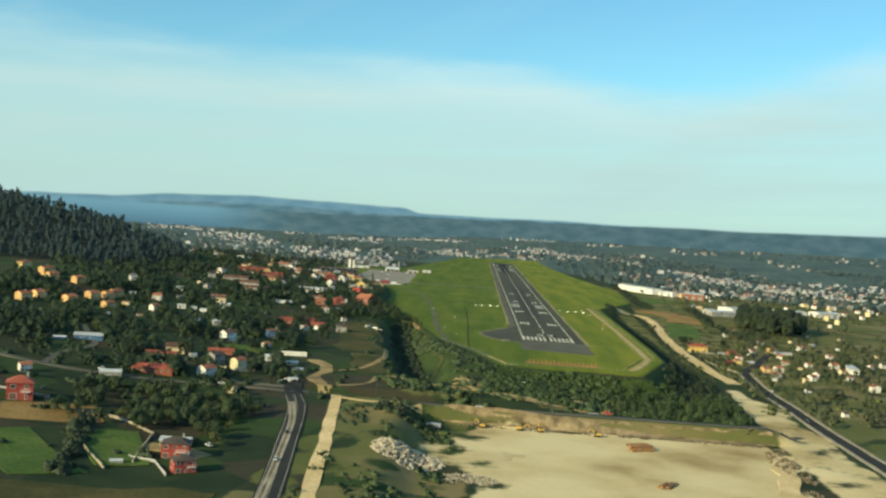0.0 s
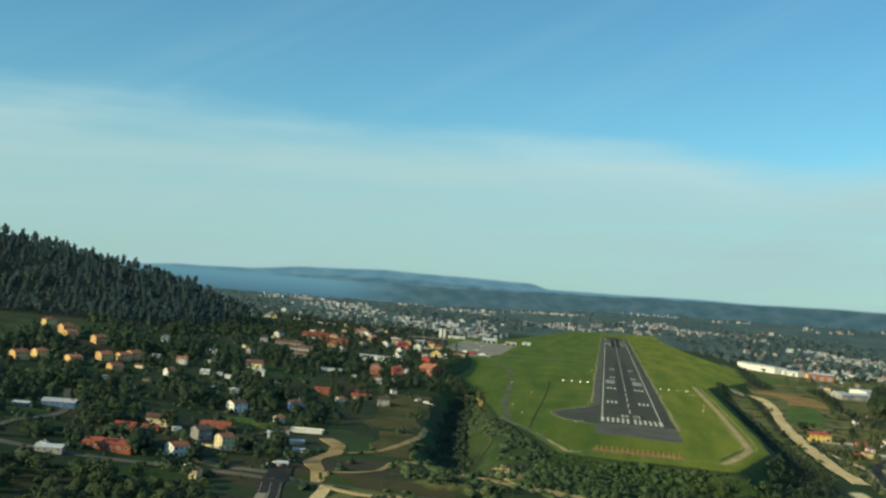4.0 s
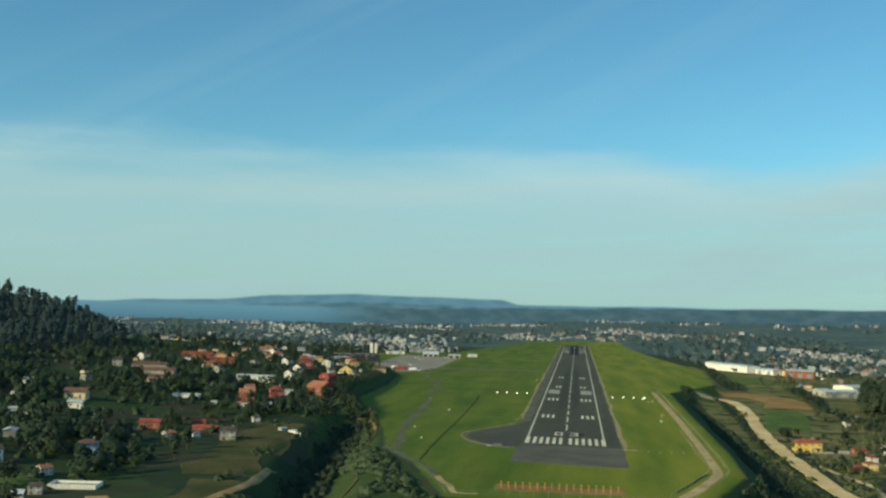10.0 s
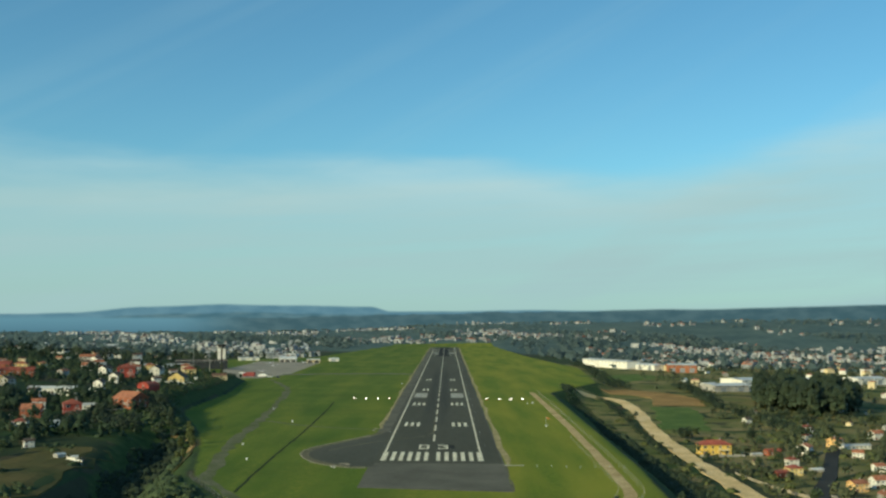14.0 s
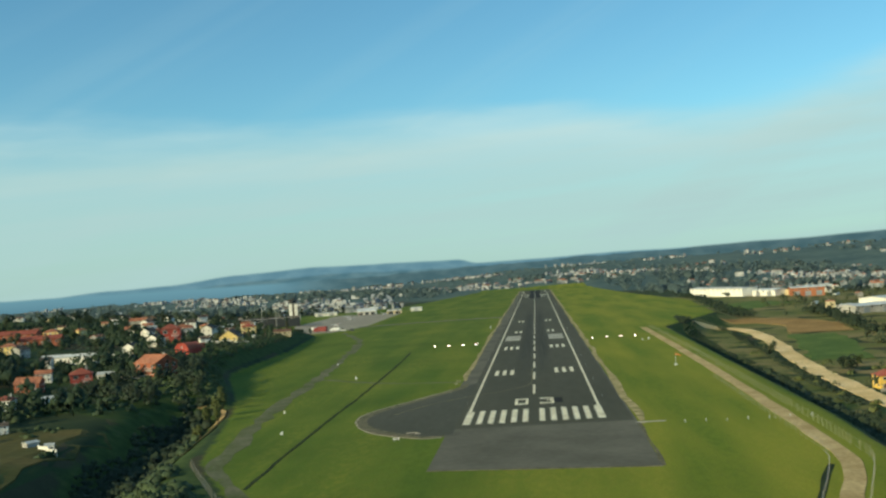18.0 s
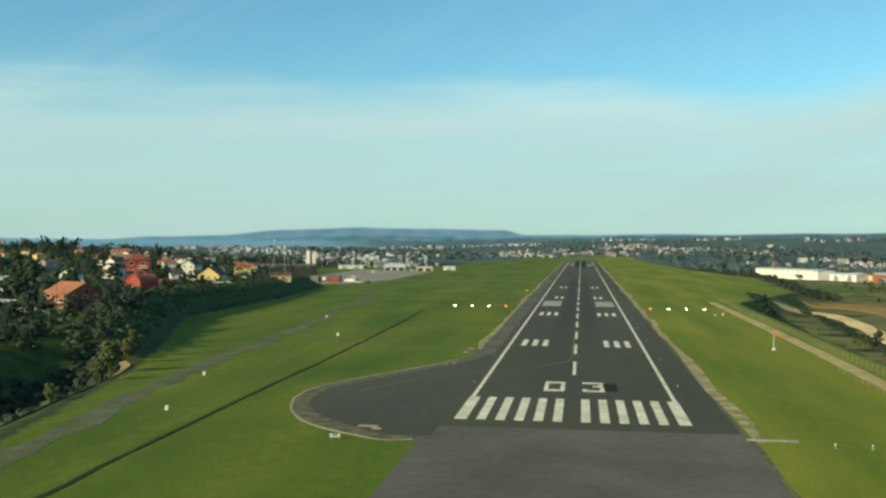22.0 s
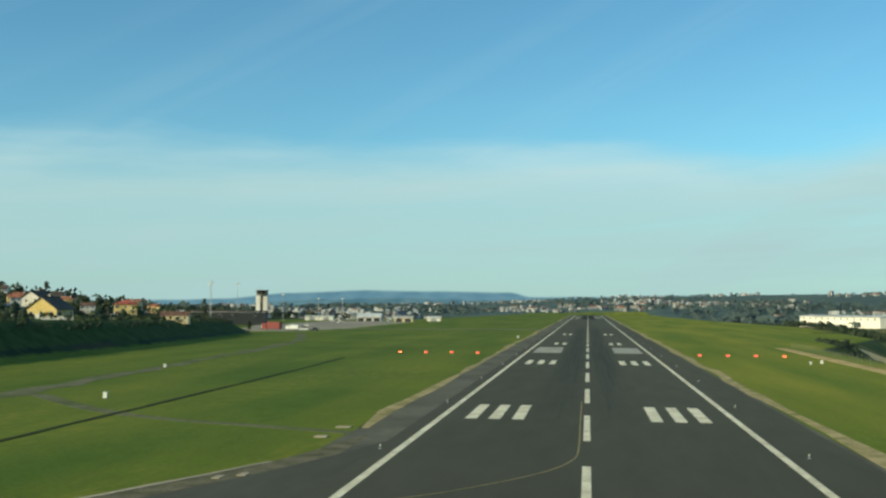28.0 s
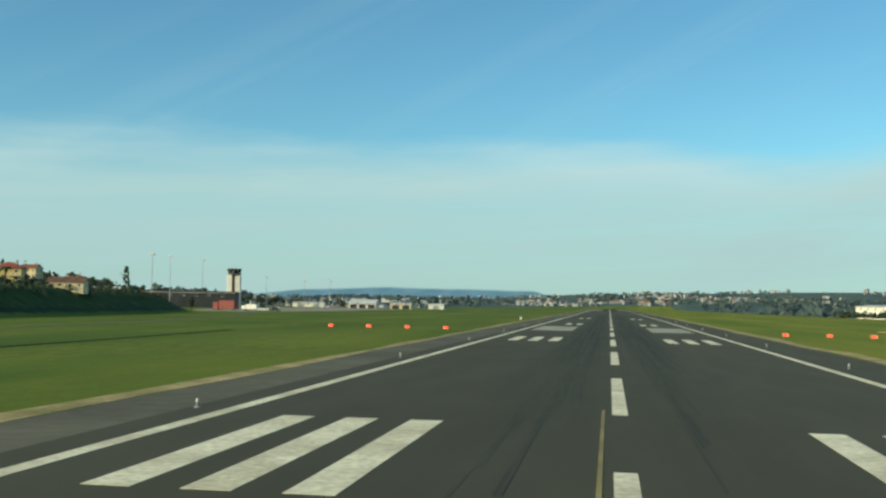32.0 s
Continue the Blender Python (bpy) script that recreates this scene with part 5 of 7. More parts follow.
first_house = {}
KINDS = {
    # width, depth, storeys, roof, rise, wall, tiles, label
    "white_orange": (11, 9, 2, "gable", 2.2, "wall_white", "roof_orange", "white two-storey house with an orange tile roof"),
    "cream_orange": (11, 9, 3, "gable", 2.2, "wall_cream", "roof_orange", "cream three-storey house with an orange tile roof"),
    "yellow_orange": (12, 9, 2, "hip", 2.0, "wall_yellow", "roof_orange", "yellow house with a hipped orange tile roof"),
    "orange_house": (12, 10, 2, "gable", 2.0, "wall_orange", "roof_orange", "orange-walled house with an orange tile roof"),
    "brick_house": (14, 12, 2, "gable", 3.0, "wall_brick", "roof_orange", "red brick house with an orange tile roof"),
    "white_dark": (10, 8, 2, "gable", 2.4, "wall_white", "roof_dark", "white house with a dark slate roof"),
    "yellow_dark": (11, 11, 1, "gable", 3.8, "wall_yellow", "roof_dark", "pale yellow gabled house with a dark roof"),
    "grey_orange": (16, 8, 2, "gable", 2.0, "wall_grey", "roof_orange", "long grey house with an orange tile roof"),
    "grey_dark": (10, 8, 2, "gable", 2.0, "wall_grey", "roof_dark", "grey plastered house with a dark roof"),
    "red_long": (24, 9, 1, "gable", 1.8, "wall_brick", "roof_red", "long low brick building with a red tile roof"),
    "blue_house": (10, 9, 2, "hip", 1.6, "wall_blue", "roof_brown", "blue-walled house with a brown roof"),
    "red_house": (9, 8, 2, "hip", 2.0, "wall_red", "roof_red", "red-walled house with a red roof"),
    "white_red": (10, 9, 2, "hip", 2.0, "wall_white", "roof_red", "white house with a hipped red roof"),
    "yellow_red": (12, 10, 2, "hip", 2.2, "wall_yellow", "roof_red", "yellow and white house with a hipped red roof"),
    "yellow_low": (18, 9, 1, "gable", 2.4, "wall_cream", "roof_brown", "long low cream building with a tile roof"),
    "red_dark": (11, 9, 2, "hip", 2.2, "wall_red", "roof_dark", "red-walled farmhouse with a dark tile roof"),
    "yellow_wide": (18, 9, 2, "hip", 2.2, "wall_golden", "roof_red", "wide yellow house with a hipped red tile roof"),
    "brown_long": (26, 9, 1, "gable", 1.8, "wall_grey", "roof_brown", "long low building with a brown tile roof"),
    "white_shed": (26, 6, 1, "gable", 0.8, "wall_white", "roof_metal", "long low white shed with a pale metal roof"),
    "grey_shed": (16, 10, 1, "gable", 1.2, "wall_grey", "roof_metal", "grey shed with a pale metal roof"),
    "blue_shed": (22, 12, 1, "gable", 1.4, "wall_blue", "roof_metal", "pale blue metal sheds with grey roofs"),
    "white_brown": (11, 8, 2, "gable", 1.9, "wall_white", "roof_brown", "white plastered house with a weathered brown tile roof"),
    "annex_white": (8, 5, 1, "gable", 0.9, "wall_white", "roof_metal", "small white shed with a pale roof beside a house"),
    "annex_grey": (9, 6, 1, "gable", 0.8, "wall_grey", "roof_metal", "small grey shed with a pale roof behind the houses"),
    "annex_red": (10, 5, 1, "gable", 1.0, "wall_brick", "roof_red", "low brick outbuilding with a red tile roof"),
    "annex_tile": (9, 6, 1, "gable", 1.3, "wall_cream", "roof_brown", "low plastered outbuilding with a brown tile roof"),
    "block_white": (18, 12, 4, "hip", 1.6, "wall_white", "roof_brown", "white block of flats with a low brown roof"),
    "block_cream": (20, 12, 4, "hip", 1.6, "wall_cream", "roof_orange", "cream block of flats with a low orange roof"),
}


def house(kind, x, y, turn=0.0, size=1.0, plain=False):
    """One house on the ground; plain: without its openings, for those far off."""
    key = (kind, plain)
    where = pose(x, y, float(height(x, y)), 0, 0, turn) @ Matrix.Diagonal((size, size, size, 1))
    if key in first_house:
        return copy_thing(first_house[key], where)
    w, d, storeys, roof, rise, wall, tile, label = KINDS[kind]
    h = 2.9 * storeys + 0.3
    shed = "shed" in kind or "annex" in kind
    ob = thing("shed" if shed else "apartment_block" if storeys > 3 else "house", label, "shed" if shed else "house", "houses far off" if plain else "houses")
    part("wall", body(w, d, h, rise if roof == "gable" else 0), M[wall], ob)
    part("roof", gable_roof(w, d, h, rise) if roof == "gable" else hip_roof(w, d, h, rise), M[tile], ob)
    if not shed:
        bm = boxed(w * 0.2, w * 0.2 + 0.8, d * 0.12, d * 0.12 + 0.7, h, h + rise + 0.9)
        box(bm, w * 0.2 - 0.1, w * 0.2 + 0.9, d * 0.12 - 0.1, d * 0.12 + 0.8, h + rise + 0.9, h + rise + 1.05)
        part("chimney", bm, M["wall_grey"], ob)
    if not plain:
        for face in range(4):
            span, deep = (w, d) if face % 2 == 0 else (d, w)
            count = max(1, int(span // 3.6)) if storeys < 4 else int(span // 4)
            for level in range(storeys):
                for k in range(count):
                    u = (k + 0.5) / count * span - span / 2
                    which = "window"
                    if level == 0 and face == 0:
                        which = "door" if k == count // 2 else "garage_door" if k == 0 and not shed else "window"
                    elif level == 1 and face == 0 and k == 0:
                        which = "wide_window"
                    o = new(which, WIN[which])
                    o.parent = ob
                    z = 2.9 * level + (0.02 if "door" in which else 1.1)
                    o.matrix_basis = pose(0, 0, 0, 0, 0, 90 * face) @ pose(u, -deep / 2, z)
        if storeys in (2, 3) and not shed:
            bm = boxed(w * 0.05, w * 0.42, -d / 2 - 1.3, -d / 2, 2.75, 2.95)
            for k in range(7):
                tube(bm, (w * 0.05 + 0.06 + k * w * 0.06, -d / 2 - 1.24, 2.95), (w * 0.05 + 0.06 + k * w * 0.06, -d / 2 - 1.24, 3.85), 0.03, sides=4)
            box(bm, w * 0.05, w * 0.42, -d / 2 - 1.3, -d / 2 - 1.2, 3.85, 3.95)
            part("balcony", bm, M["trim"], ob)
    first_house[key] = ob
    ob.matrix_basis = where
    return ob


# east, north, turn, size
NEAR = {
    "red_house": [(-278, -418, 20, 1.3), (-199, 128, 24, 0.8)],
    "red_dark": [(-187, -474, 8, 1.0), (-178, -495, 30, 0.8)],
    "brick_house": [(-175, 156, -32, 1.05), (-214, 110, 10, 0.7)],
    "cream_orange": [(-208, -268, 57, 0.7), (-196, -335, 80, 0.6)],
    "white_orange": [(-219, -301, 57, 0.8), (-202, -58, 57, 0.65), (-193, -46, 60, 0.55), (-300, -362, 40, 0.7), (-222, 140, 20, 0.8), (-317, -84, 57, 0.8), (-333, -25, 8, 0.85), (-210, -172, 57, 0.62)],
    "red_long": [(-246, -315, 4, 0.95), (-330, 330, 6, 1.2), (-300, 300, 12, 1.1), (-230, -222, 12, 0.72), (-196, -20, 6, 0.6)],
    "white_red": [(-204, 70, 10, 0.7)],
    "blue_house": [(-215, -122, 25, 0.9)],
    "orange_house": [(-436, -8, 58, 0.9), (-424, -24, 54, 0.85), (-403, -20, 58, 0.85), (-400, -135, 58, 0.9), (-398, -113, 62, 0.8), (-374, -112, 58, 0.85), (-345, -110, 56, 0.8), (-370, -76, 58, 0.85), (-362, -62, 54, 0.8), (-361, -47, 58, 0.85)],
    "yellow_orange": [(-470, 26, 60, 0.8), (-270, 474, 15, 1.0), (-316, 350, 8, 1.0), (-262, 505, 12, 0.9)],
    "yellow_dark": [(-205, 382, 88, 1.15)],
    "white_dark": [(-378, 47, -60, 0.8), (-224, 252, 80, 1.0), (-233, 315, 75, 1.1), (-234, 426, 84, 1.3), (-262, 381, 70, 1.1), (-180, 20, 30, 0.55), (-240, 180, 10, 0.8)],
    "white_shed": [(-236, 200, 4, 1.1), (-246, 82, 10, 0.6)],
    "grey_shed": [(-192, -456, 4, 0.8), (-206, -492, 20, 0.4), (-262, -340, 15, 0.9), (-182, -228, 20, 0.6), (-174, -250, -10, 0.5)],
    "blue_shed": [(-309, -246, 12, 0.8), (-322, -262, 12, 0.5)],
    "grey_dark": [(-225, -256, 57, 0.85), (-196, -205, 20, 0.6), (-173, -50, 10, 0.95)],
    "white_brown": [(-239, -165, 57, 0.9)],
    "annex_white": [(-306, -47, 10, 0.8), (-297, -42, 20, 0.7), (-288, -47, 5, 0.8), (-280, -4, 12, 1.3), (-336, 48, 10, 1.2), (-197, -220, 20, 1.2), (-170, -292, 15, 0.8), (-241, -250, 30, 0.7), (-193, 84, 30, 0.9), (-197, 150, 10, 1.1)],
    "annex_tile": [(-293, 24, 8, 1.4), (-254, -244, 12, 0.9)],
    "annex_red": [(-259, -272, 10, 1.0), (-250, -262, 20, 0.8), (-222, -34, 8, 1.1)],
}
HILLSIDE = {
    "brown_long": [(-300, 165, 6, 1.0), (-284, 140, 8, 0.9), (-316, 190, 4, 1.0)],
    "red_house": [(-240, 362, 15, 1.1)],
    "yellow_red": [(-222, 488, 18, 0.9)],
    "yellow_low": [(-193, 478, 12, 0.72)],
    "yellow_orange": [(-250, 590, 8, 0.9), (-287, 236, 12, 0.9)],
    "white_orange": [(-262, 460, 30, 0.9), (-290, 420, 10, 0.9), (-300, 480, 30, 0.9)],
    "white_dark": [(-285, 540, 10, 1.0), (-330, 560, 20, 1.0), (-212, 345, 30, 0.8)],
}
VALLEY = {
    "yellow_wide": [(163, 172, 6, 1.0)],
    "white_orange": [(216, 172, 55, 1.0), (294, 262, 20, 0.9), (210, 49, 10, 0.85), (280, 111, 10, 0.9), (242, 158, -20, 0.7), (225, 1, 30, 0.8), (305, 200, 15, 0.8), (322, 130, 40, 0.8)],
    "orange_house": [(249, 214, 40, 0.8), (196, 39, 15, 0.7)],
    "white_red": [(257, 290, 20, 0.95), (193, 124, 12, 0.85), (243, 250, 30, 0.8), (335, 90, 20, 0.8), (264, 24, 20, 0.8)],
    "yellow_red": [(183, 90, 10, 0.68)],
    "cream_orange": [(270, 60, 30, 0.7), (214, -18, 20, 0.6)],
    "white_shed": [(292, 95, 78, 1.2), (258, 204, 12, 0.66)],
    "white_dark": [(229, 338, 30, 0.7), (345, 160, 15, 0.8), (195, -84, 20, 0.6), (186, -194, 20, 0.5)],
    "grey_shed": [(186, 166, 10, 0.49), (199, 103, 10, 0.5), (330, 430, 20, 0.74)],
    "annex_red": [(196, 168, 20, 0.9), (174, 82, 30, 0.8)],
}
taken = []
for district in (NEAR, HILLSIDE, VALLEY):
    for kind, spots in district.items():
        for x, y, turn, size in spots:
            house(kind, x, y, turn, size)
            taken.append((x, y, 14.0))


def barrel_house(x, y, turn):
    """A red house under one round-arched roof, its arched end to the airfield."""
    ob = thing("house", "red house with a round barrel roof", "house", "houses")
    rim = [(5.2 * math.cos(math.pi * k / 16), 3.4 + 3.6 * math.sin(math.pi * k / 16)) for k in range(17)]
    for name, grow, y0, y1, mat in (("wall", 0.0, -5.0, 5.0, "wall_red"), ("roof", 0.22, -5.4, 5.4, "roof_red")):
        bm = bmesh.new()
        outline = [(u * (1 + grow / 5), z + grow) for u, z in rim]
        if name == "wall":
            outline = outline + [(-5.2, -2.5), (5.2, -2.5)]
            ends = [[bm.verts.new((u, v, z)) for u, z in outline] for v in (y0, y1)]
            bm.faces.new(ends[0]), bm.faces.new(ends[1][::-1])
            n = len(outline)
            for k in range(n):
                bm.faces.new((ends[0][k], ends[1][k], ends[1][(k + 1) % n], ends[0][(k + 1) % n]))
        else:
            rings = [[bm.verts.new((u * f, v, z * f + (1 - f) * 3.4)) for u, z in outline] for f, v in ((1, y0), (1, y1), (0.955, y1), (0.955, y0))]
            for a in range(4):
                for k in range(len(outline) - 1):
                    bm.faces.new((rings[a][k], rings[(a + 1) % 4][k], rings[(a + 1) % 4][k + 1], rings[a][k + 1]))
        part(name, bm, M[mat], ob)
    for u, z, which in ((-2.6, 1.0, "window"), (2.6, 1.0, "window"), (0.0, 0.02, "door"), (0.0, 4.1, "window")):
        o = new(which, WIN[which])
        o.parent, o.matrix_basis = ob, pose(u, -5.0, z)
    ob.matrix_basis = pose(x, y, float(height(x, y)), 0, 0, turn)
    taken.append((x, y, 14.0))


barrel_house(-194, 259, -28)


def fill(n, x0, x1, y0, y1, kinds, seed, gap, plain, keep=None):
    """More houses of the same kinds, clear of the ones that stand already."""
    rng = random.Random(seed)
    made = tries = 0
    while made < n and tries < 60 * n:
        tries += 1
        x, y = rng.uniform(x0, x1), rng.uniform(y0, y1)
        if float(airfield_inside(x, y)) > -34 or (keep and not keep(x, y)):
            continue
        if any((x - a) ** 2 + (y - b) ** 2 < (gap + c) ** 2 for a, b, c in taken):
            continue
        house(rng.choice(kinds), x, y, rng.choice((10, 25, 60, 80, 100)) + rng.uniform(-12, 12), rng.uniform(0.6, 0.95), plain)
        taken.append((x, y, gap))
        made += 1


MIXED = ["white_orange", "white_dark", "white_dark", "cream_orange", "white_red", "grey_orange", "grey_dark", "grey_dark", "white_brown", "white_brown", "yellow_orange", "brick_house"]
PALE = ["white_orange", "white_orange", "white_dark", "cream_orange", "white_red", "grey_orange", "white_red"]
TOWN = PALE + ["block_white", "block_cream", "white_shed", "grey_shed", "white_red", "white_dark"]
fill(14, -345, -200, 60, 560, MIXED, 21, 7, False, lambda x, y: not (x > -228 and y > 150))
fill(20, 180, 440, -60, 620, PALE, 22, 10, False, lambda x, y: not (x < 252 and y > 240) and not (x < 225 and 140 < y < 400) and not (x < 440 and y > 470) and not (x < 440 and x > 255 and 200 < y < 470))
fill(45, 250, 640, 560, 1100, TOWN, 23, 12, True)
fill(24, -380, -180, -200, 560, ["annex_white", "annex_grey", "annex_red", "annex_tile", "annex_tile"], 25, 3.5, True, lambda x, y: x > -360 or y < 0)
fill(12, 165, 400, -80, 420, ["annex_white", "annex_grey", "annex_tile", "annex_tile"], 26, 3.5, True, lambda x, y: not (x < 236 and y > 225))
fill(24, -600, -260, 680, 1250, MIXED, 24, 10, True, lambda x, y: x > -420 - 0.4 * (y - 700) and (x < -345 or y > 1150))


for kind, x, y, turn in (("block_white", -492, 655, 10), ("block_white", -462, 700, 20), ("block_cream", -520, 770, 5), ("block_white", -560, 860, 15), ("white_shed", -440, 760, 8), ("block_white", -600, 960, 0), ("block_cream", -500, 900, 30)):
    house(kind, x, y, turn, 0.8, True)
    taken.append((x, y, 14.0))


def terrace_slab(x, y, turn):
    """A raised concrete yard with a low wall round it."""
    ob = thing("concrete_terrace", "pale concrete terrace with a low wall round it", "terrace")
    part("slab", boxed(-9, 9, -4.5, 4.5, -2.0, 0.8), M["concrete"], ob)
    for x0, x1, y0, y1 in ((-9.1, 9.1, -4.7, -4.4), (-9.1, 9.1, 4.4, 4.7), (-9.3, -9.0, -4.7, 4.7), (9.0, 9.3, -4.7, 4.7)):
        part("parapet", boxed(x0, x1, y0, y1, -2.0, 1.7), M["wall_white"], ob)
    ob.matrix_basis = pose(x, y, float(height(x, y)), 0, 0, turn)
    taken.append((x, y, 14.0))


terrace_slab(-188, -189, 8)


def far_town(name, n, x0, x1, y0, y1, keep, seed, wall, tile, label):
    """Roofs and walls of the town where single houses can no longer be counted."""
    xs, ys, rng = scatter(n, x0, x1, y0, y1, keep, seed)
    zs = height(xs, ys)
    w, d, h, r = rng.uniform(4, 8.5, n) * rng.choice((1, 1, 1, 1.7, 2.6), n), rng.uniform(4, 8, n), rng.choice((2.5, 3.5, 5, 6, 9), n), rng.uniform(0.5, 2.2, n)
    a = rng.uniform(0, 3.14, n)
    c, s = np.cos(a), np.sin(a)
    cor = np.array([(-1, -1, 0), (1, -1, 0), (1, 1, 0), (-1, 1, 0), (-1, -1, 1), (1, -1, 1), (1, 1, 1), (-1, 1, 1), (-1, 0, 2), (1, 0, 2)], float)
    px, py = cor[None, :, 0] * w[:, None] / 2, cor[None, :, 1] * d[:, None] / 2
    lev = np.where(cor[None, :, 2] == 0, -3.0, np.where(cor[None, :, 2] == 1, h[:, None], (h + r)[:, None]))
    v = np.stack([px * c[:, None] - py * s[:, None] + xs[:, None], px * s[:, None] + py * c[:, None] + ys[:, None], lev + zs[:, None]], -1)
    f = np.array([(0, 1, 5), (0, 5, 4), (1, 2, 6), (1, 6, 5), (2, 3, 7), (2, 7, 6), (3, 0, 4), (3, 4, 7), (4, 8, 7), (5, 6, 9), (4, 5, 9), (4, 9, 8), (7, 8, 9), (7, 9, 6)])
    me = raw_mesh(name, v.reshape(-1, 3), (f[None] + 10 * np.arange(n)[:, None, None]).reshape(-1, 3), [M[wall], M[tile]])
    me.polygons.foreach_set("material_index", np.tile([0] * 10 + [1] * 4, n).astype(np.int32))
    tagged(new(name, me), label, "town", "", "stuff")


def in_view(x, y):
    quarter = town_gaps(x, y) + 0.45 * np.sin(x / 23 + 2 * np.sin(y / 37)) * np.sin(y / 29 + x / 71)
    return (np.abs(x + 20) < 230 + 0.56 * (y + 100)) & (airfield_inside(x, y) < -40) & (quarter < -0.55 - 0.5 * ease(250, 900, x) * ease(2000, 2700, y)) & ((y > 1100) | (np.abs(x) > 420)) & ~((x > 330) & (y > 2150))


far_town("far_town_white", 440, -2000, 2000, 900, 3700, in_view, 31, "wall_far_haze", "roof_brown", "white houses with brown roofs of the far town")
far_town("far_town_pale", 300, -2000, 2000, 900, 3800, in_view, 32, "wall_far_haze", "roof_metal", "white and pale roofed buildings of the far town")
far_town("far_town_cream", 330, -2000, 2000, 900, 3700, in_view, 33, "wall_far_haze", "roof_dark", "pale houses with dark roofs of the far town")
far_town("far_town_end", 100, -260, 420, 2120, 2500, lambda x, y: airfield_inside(x, y) < -20, 34, "wall_far_haze", "roof_orange", "houses in rows beyond the runway's far end")
far_town("valley_town", 210, 300, 1000, 980, 2050, lambda x, y: (airfield_inside(x, y) < -60) & (np.sin(x / 61 + y / 130) + np.sin(y / 97) < 0.1), 36, "wall_far_haze", "roof_orange", "white and orange houses of the valley town")
far_town("town_behind_apron", 130, -760, -250, 1220, 2000, lambda x, y: (np.abs(x + 20) < 230 + 0.56 * (y + 100)) & (airfield_inside(x, y) < -40), 35, "wall_far_haze", "roof_metal", "pale buildings of the town behind the airport")
far_town("ridge_houses", 80, 350, 1500, 2200, 3300, lambda x, y: (np.abs(x) < 230 + 0.56 * (y + 100)) & (np.sin(x / 90) * np.sin(y / 110) > 0.5), 37, "wall_far_haze", "roof_orange", "houses scattered over the wooded ridge")

# ---- gardens, groves and hedges, clear of the houses and lanes ----
spots = np.array([(a, b, c) for a, b, c in taken])
LANES = np.vstack([smooth_line(p, 4.0) for p in (
    [(-165, -320), (-200, -318), (-240, -333), (-290, -340), (-345, -330), (-420, -330)], [(-300, -340), (-304, -300), (-300, -260), (-330, -200)],
    [(-150, -300), (-160, -270), (-158, -235), (-172, -205)], [(-170, -290), (-155, -365), (-141, -500), (-124, -720)],
    [(146, -60), (143, -15), (142, 25), (143, 90), (144, 150), (147, 200), (152, 300), (160, 400), (162, 470)], [(232, 172), (199, 84), (174, 25), (166, -34), (159, -102), (156, -175), (151, -253)])])


def open_ground(x, y, room=7.0, lane=6.0):
    """True where no house or lane stands within reach."""
    out = np.ones(len(x), bool)
    for k in range(0, len(x), 2000):
        a, b = x[k : k + 2000, None], y[k : k + 2000, None]
        out[k : k + 2000] = (np.hypot(a - spots[:, 0], (spots[:, 1] - b) * np.where(spots[:, 1] > b, 0.36 if room > 5.5 else 1.0, 1.0)).min(1) > room) & (np.hypot(a - LANES[:, 0], b - LANES[:, 1]).min(1) > lane)
    # gardens in front of the houses are kept low, so that their fronts show
    return out & ~((x > -214) & (x < -100) & (y > 225) & (y < 600) & (room > 5.5))


def grove(x, y):
    return np.sin(x / 31) * np.sin(y / 37 + 1) + 0.6 * np.sin(x / 13 + y / 17)


def meadow_zone(x, y):
    """The open dry meadow above the ravine."""
    return (x > -186) & (ravine_side(x, y) < -13) & (y > -235) & (y < 48)


def in_village(x, y):
    return (airfield_inside(x, y) < -34) & ~((x > -222) & (y > 225)) & (grove(x, y) > -0.15) & (y > -335) & ~meadow_zone(x, y) & ((x > -412) | (y < 100)) & open_ground(x, y, 9.6)


xs, ys, rng = scatter(1700, -470, -150, -335, 640, in_village, 9)
woods("village_trees", xs, ys, rng.uniform(0.35, 0.9, len(xs)) * line(ys, 200, 1.0, 260, 0.7, 640, 0.6), ROUND, "leaf_garden", "garden trees and groves between the houses", 26, 9)
xs, ys, rng = scatter(520, -470, -160, -335, 640, lambda x, y: in_village(x, y) & (grove(x, y) > 0.45), 29)
woods("village_grove", xs, ys, rng.uniform(0.6, 1.15, len(xs)) * line(ys, 200, 1.0, 260, 0.65, 640, 0.55), ROUND, "leaf_garden", "groves of taller dark trees between the houses", 26, 29)
xs, ys, rng = scatter(1600, -440, -140, -335, 640, lambda x, y: (airfield_inside(x, y) < -34) & ~meadow_zone(x, y) & open_ground(x, y, 5.0, 4.0), 39)
woods("village_hedges", xs, ys, rng.uniform(0.4, 1.0, len(xs)), LOW, "leaf_garden", "hedges and bushes round gardens and fields", 14, 39)
xs, ys, rng = scatter(60, -260, -166, -440, -366, lambda x, y: (x > -256 + 0.3 * (y + 335)) & (x < -166 + 0.1 * (y + 335)) & open_ground(x, y), 19)
woods("farm_trees", xs, ys, rng.uniform(0.5, 0.95, len(xs)), ROUND, "leaf_mid", "dense trees between the village and the farm", 130, 19, 0.95)
xs, ys, rng = scatter(160, -340, -190, -520, -425, lambda x, y: (np.abs(np.sin(x / 22 + y / 90)) < 0.16) & open_ground(x, y), 49)
woods("field_hedges", xs, ys, rng.uniform(0.5, 1.1, len(xs)), LOW, "leaf_dark", "dark hedges along the small fields", 16, 49)


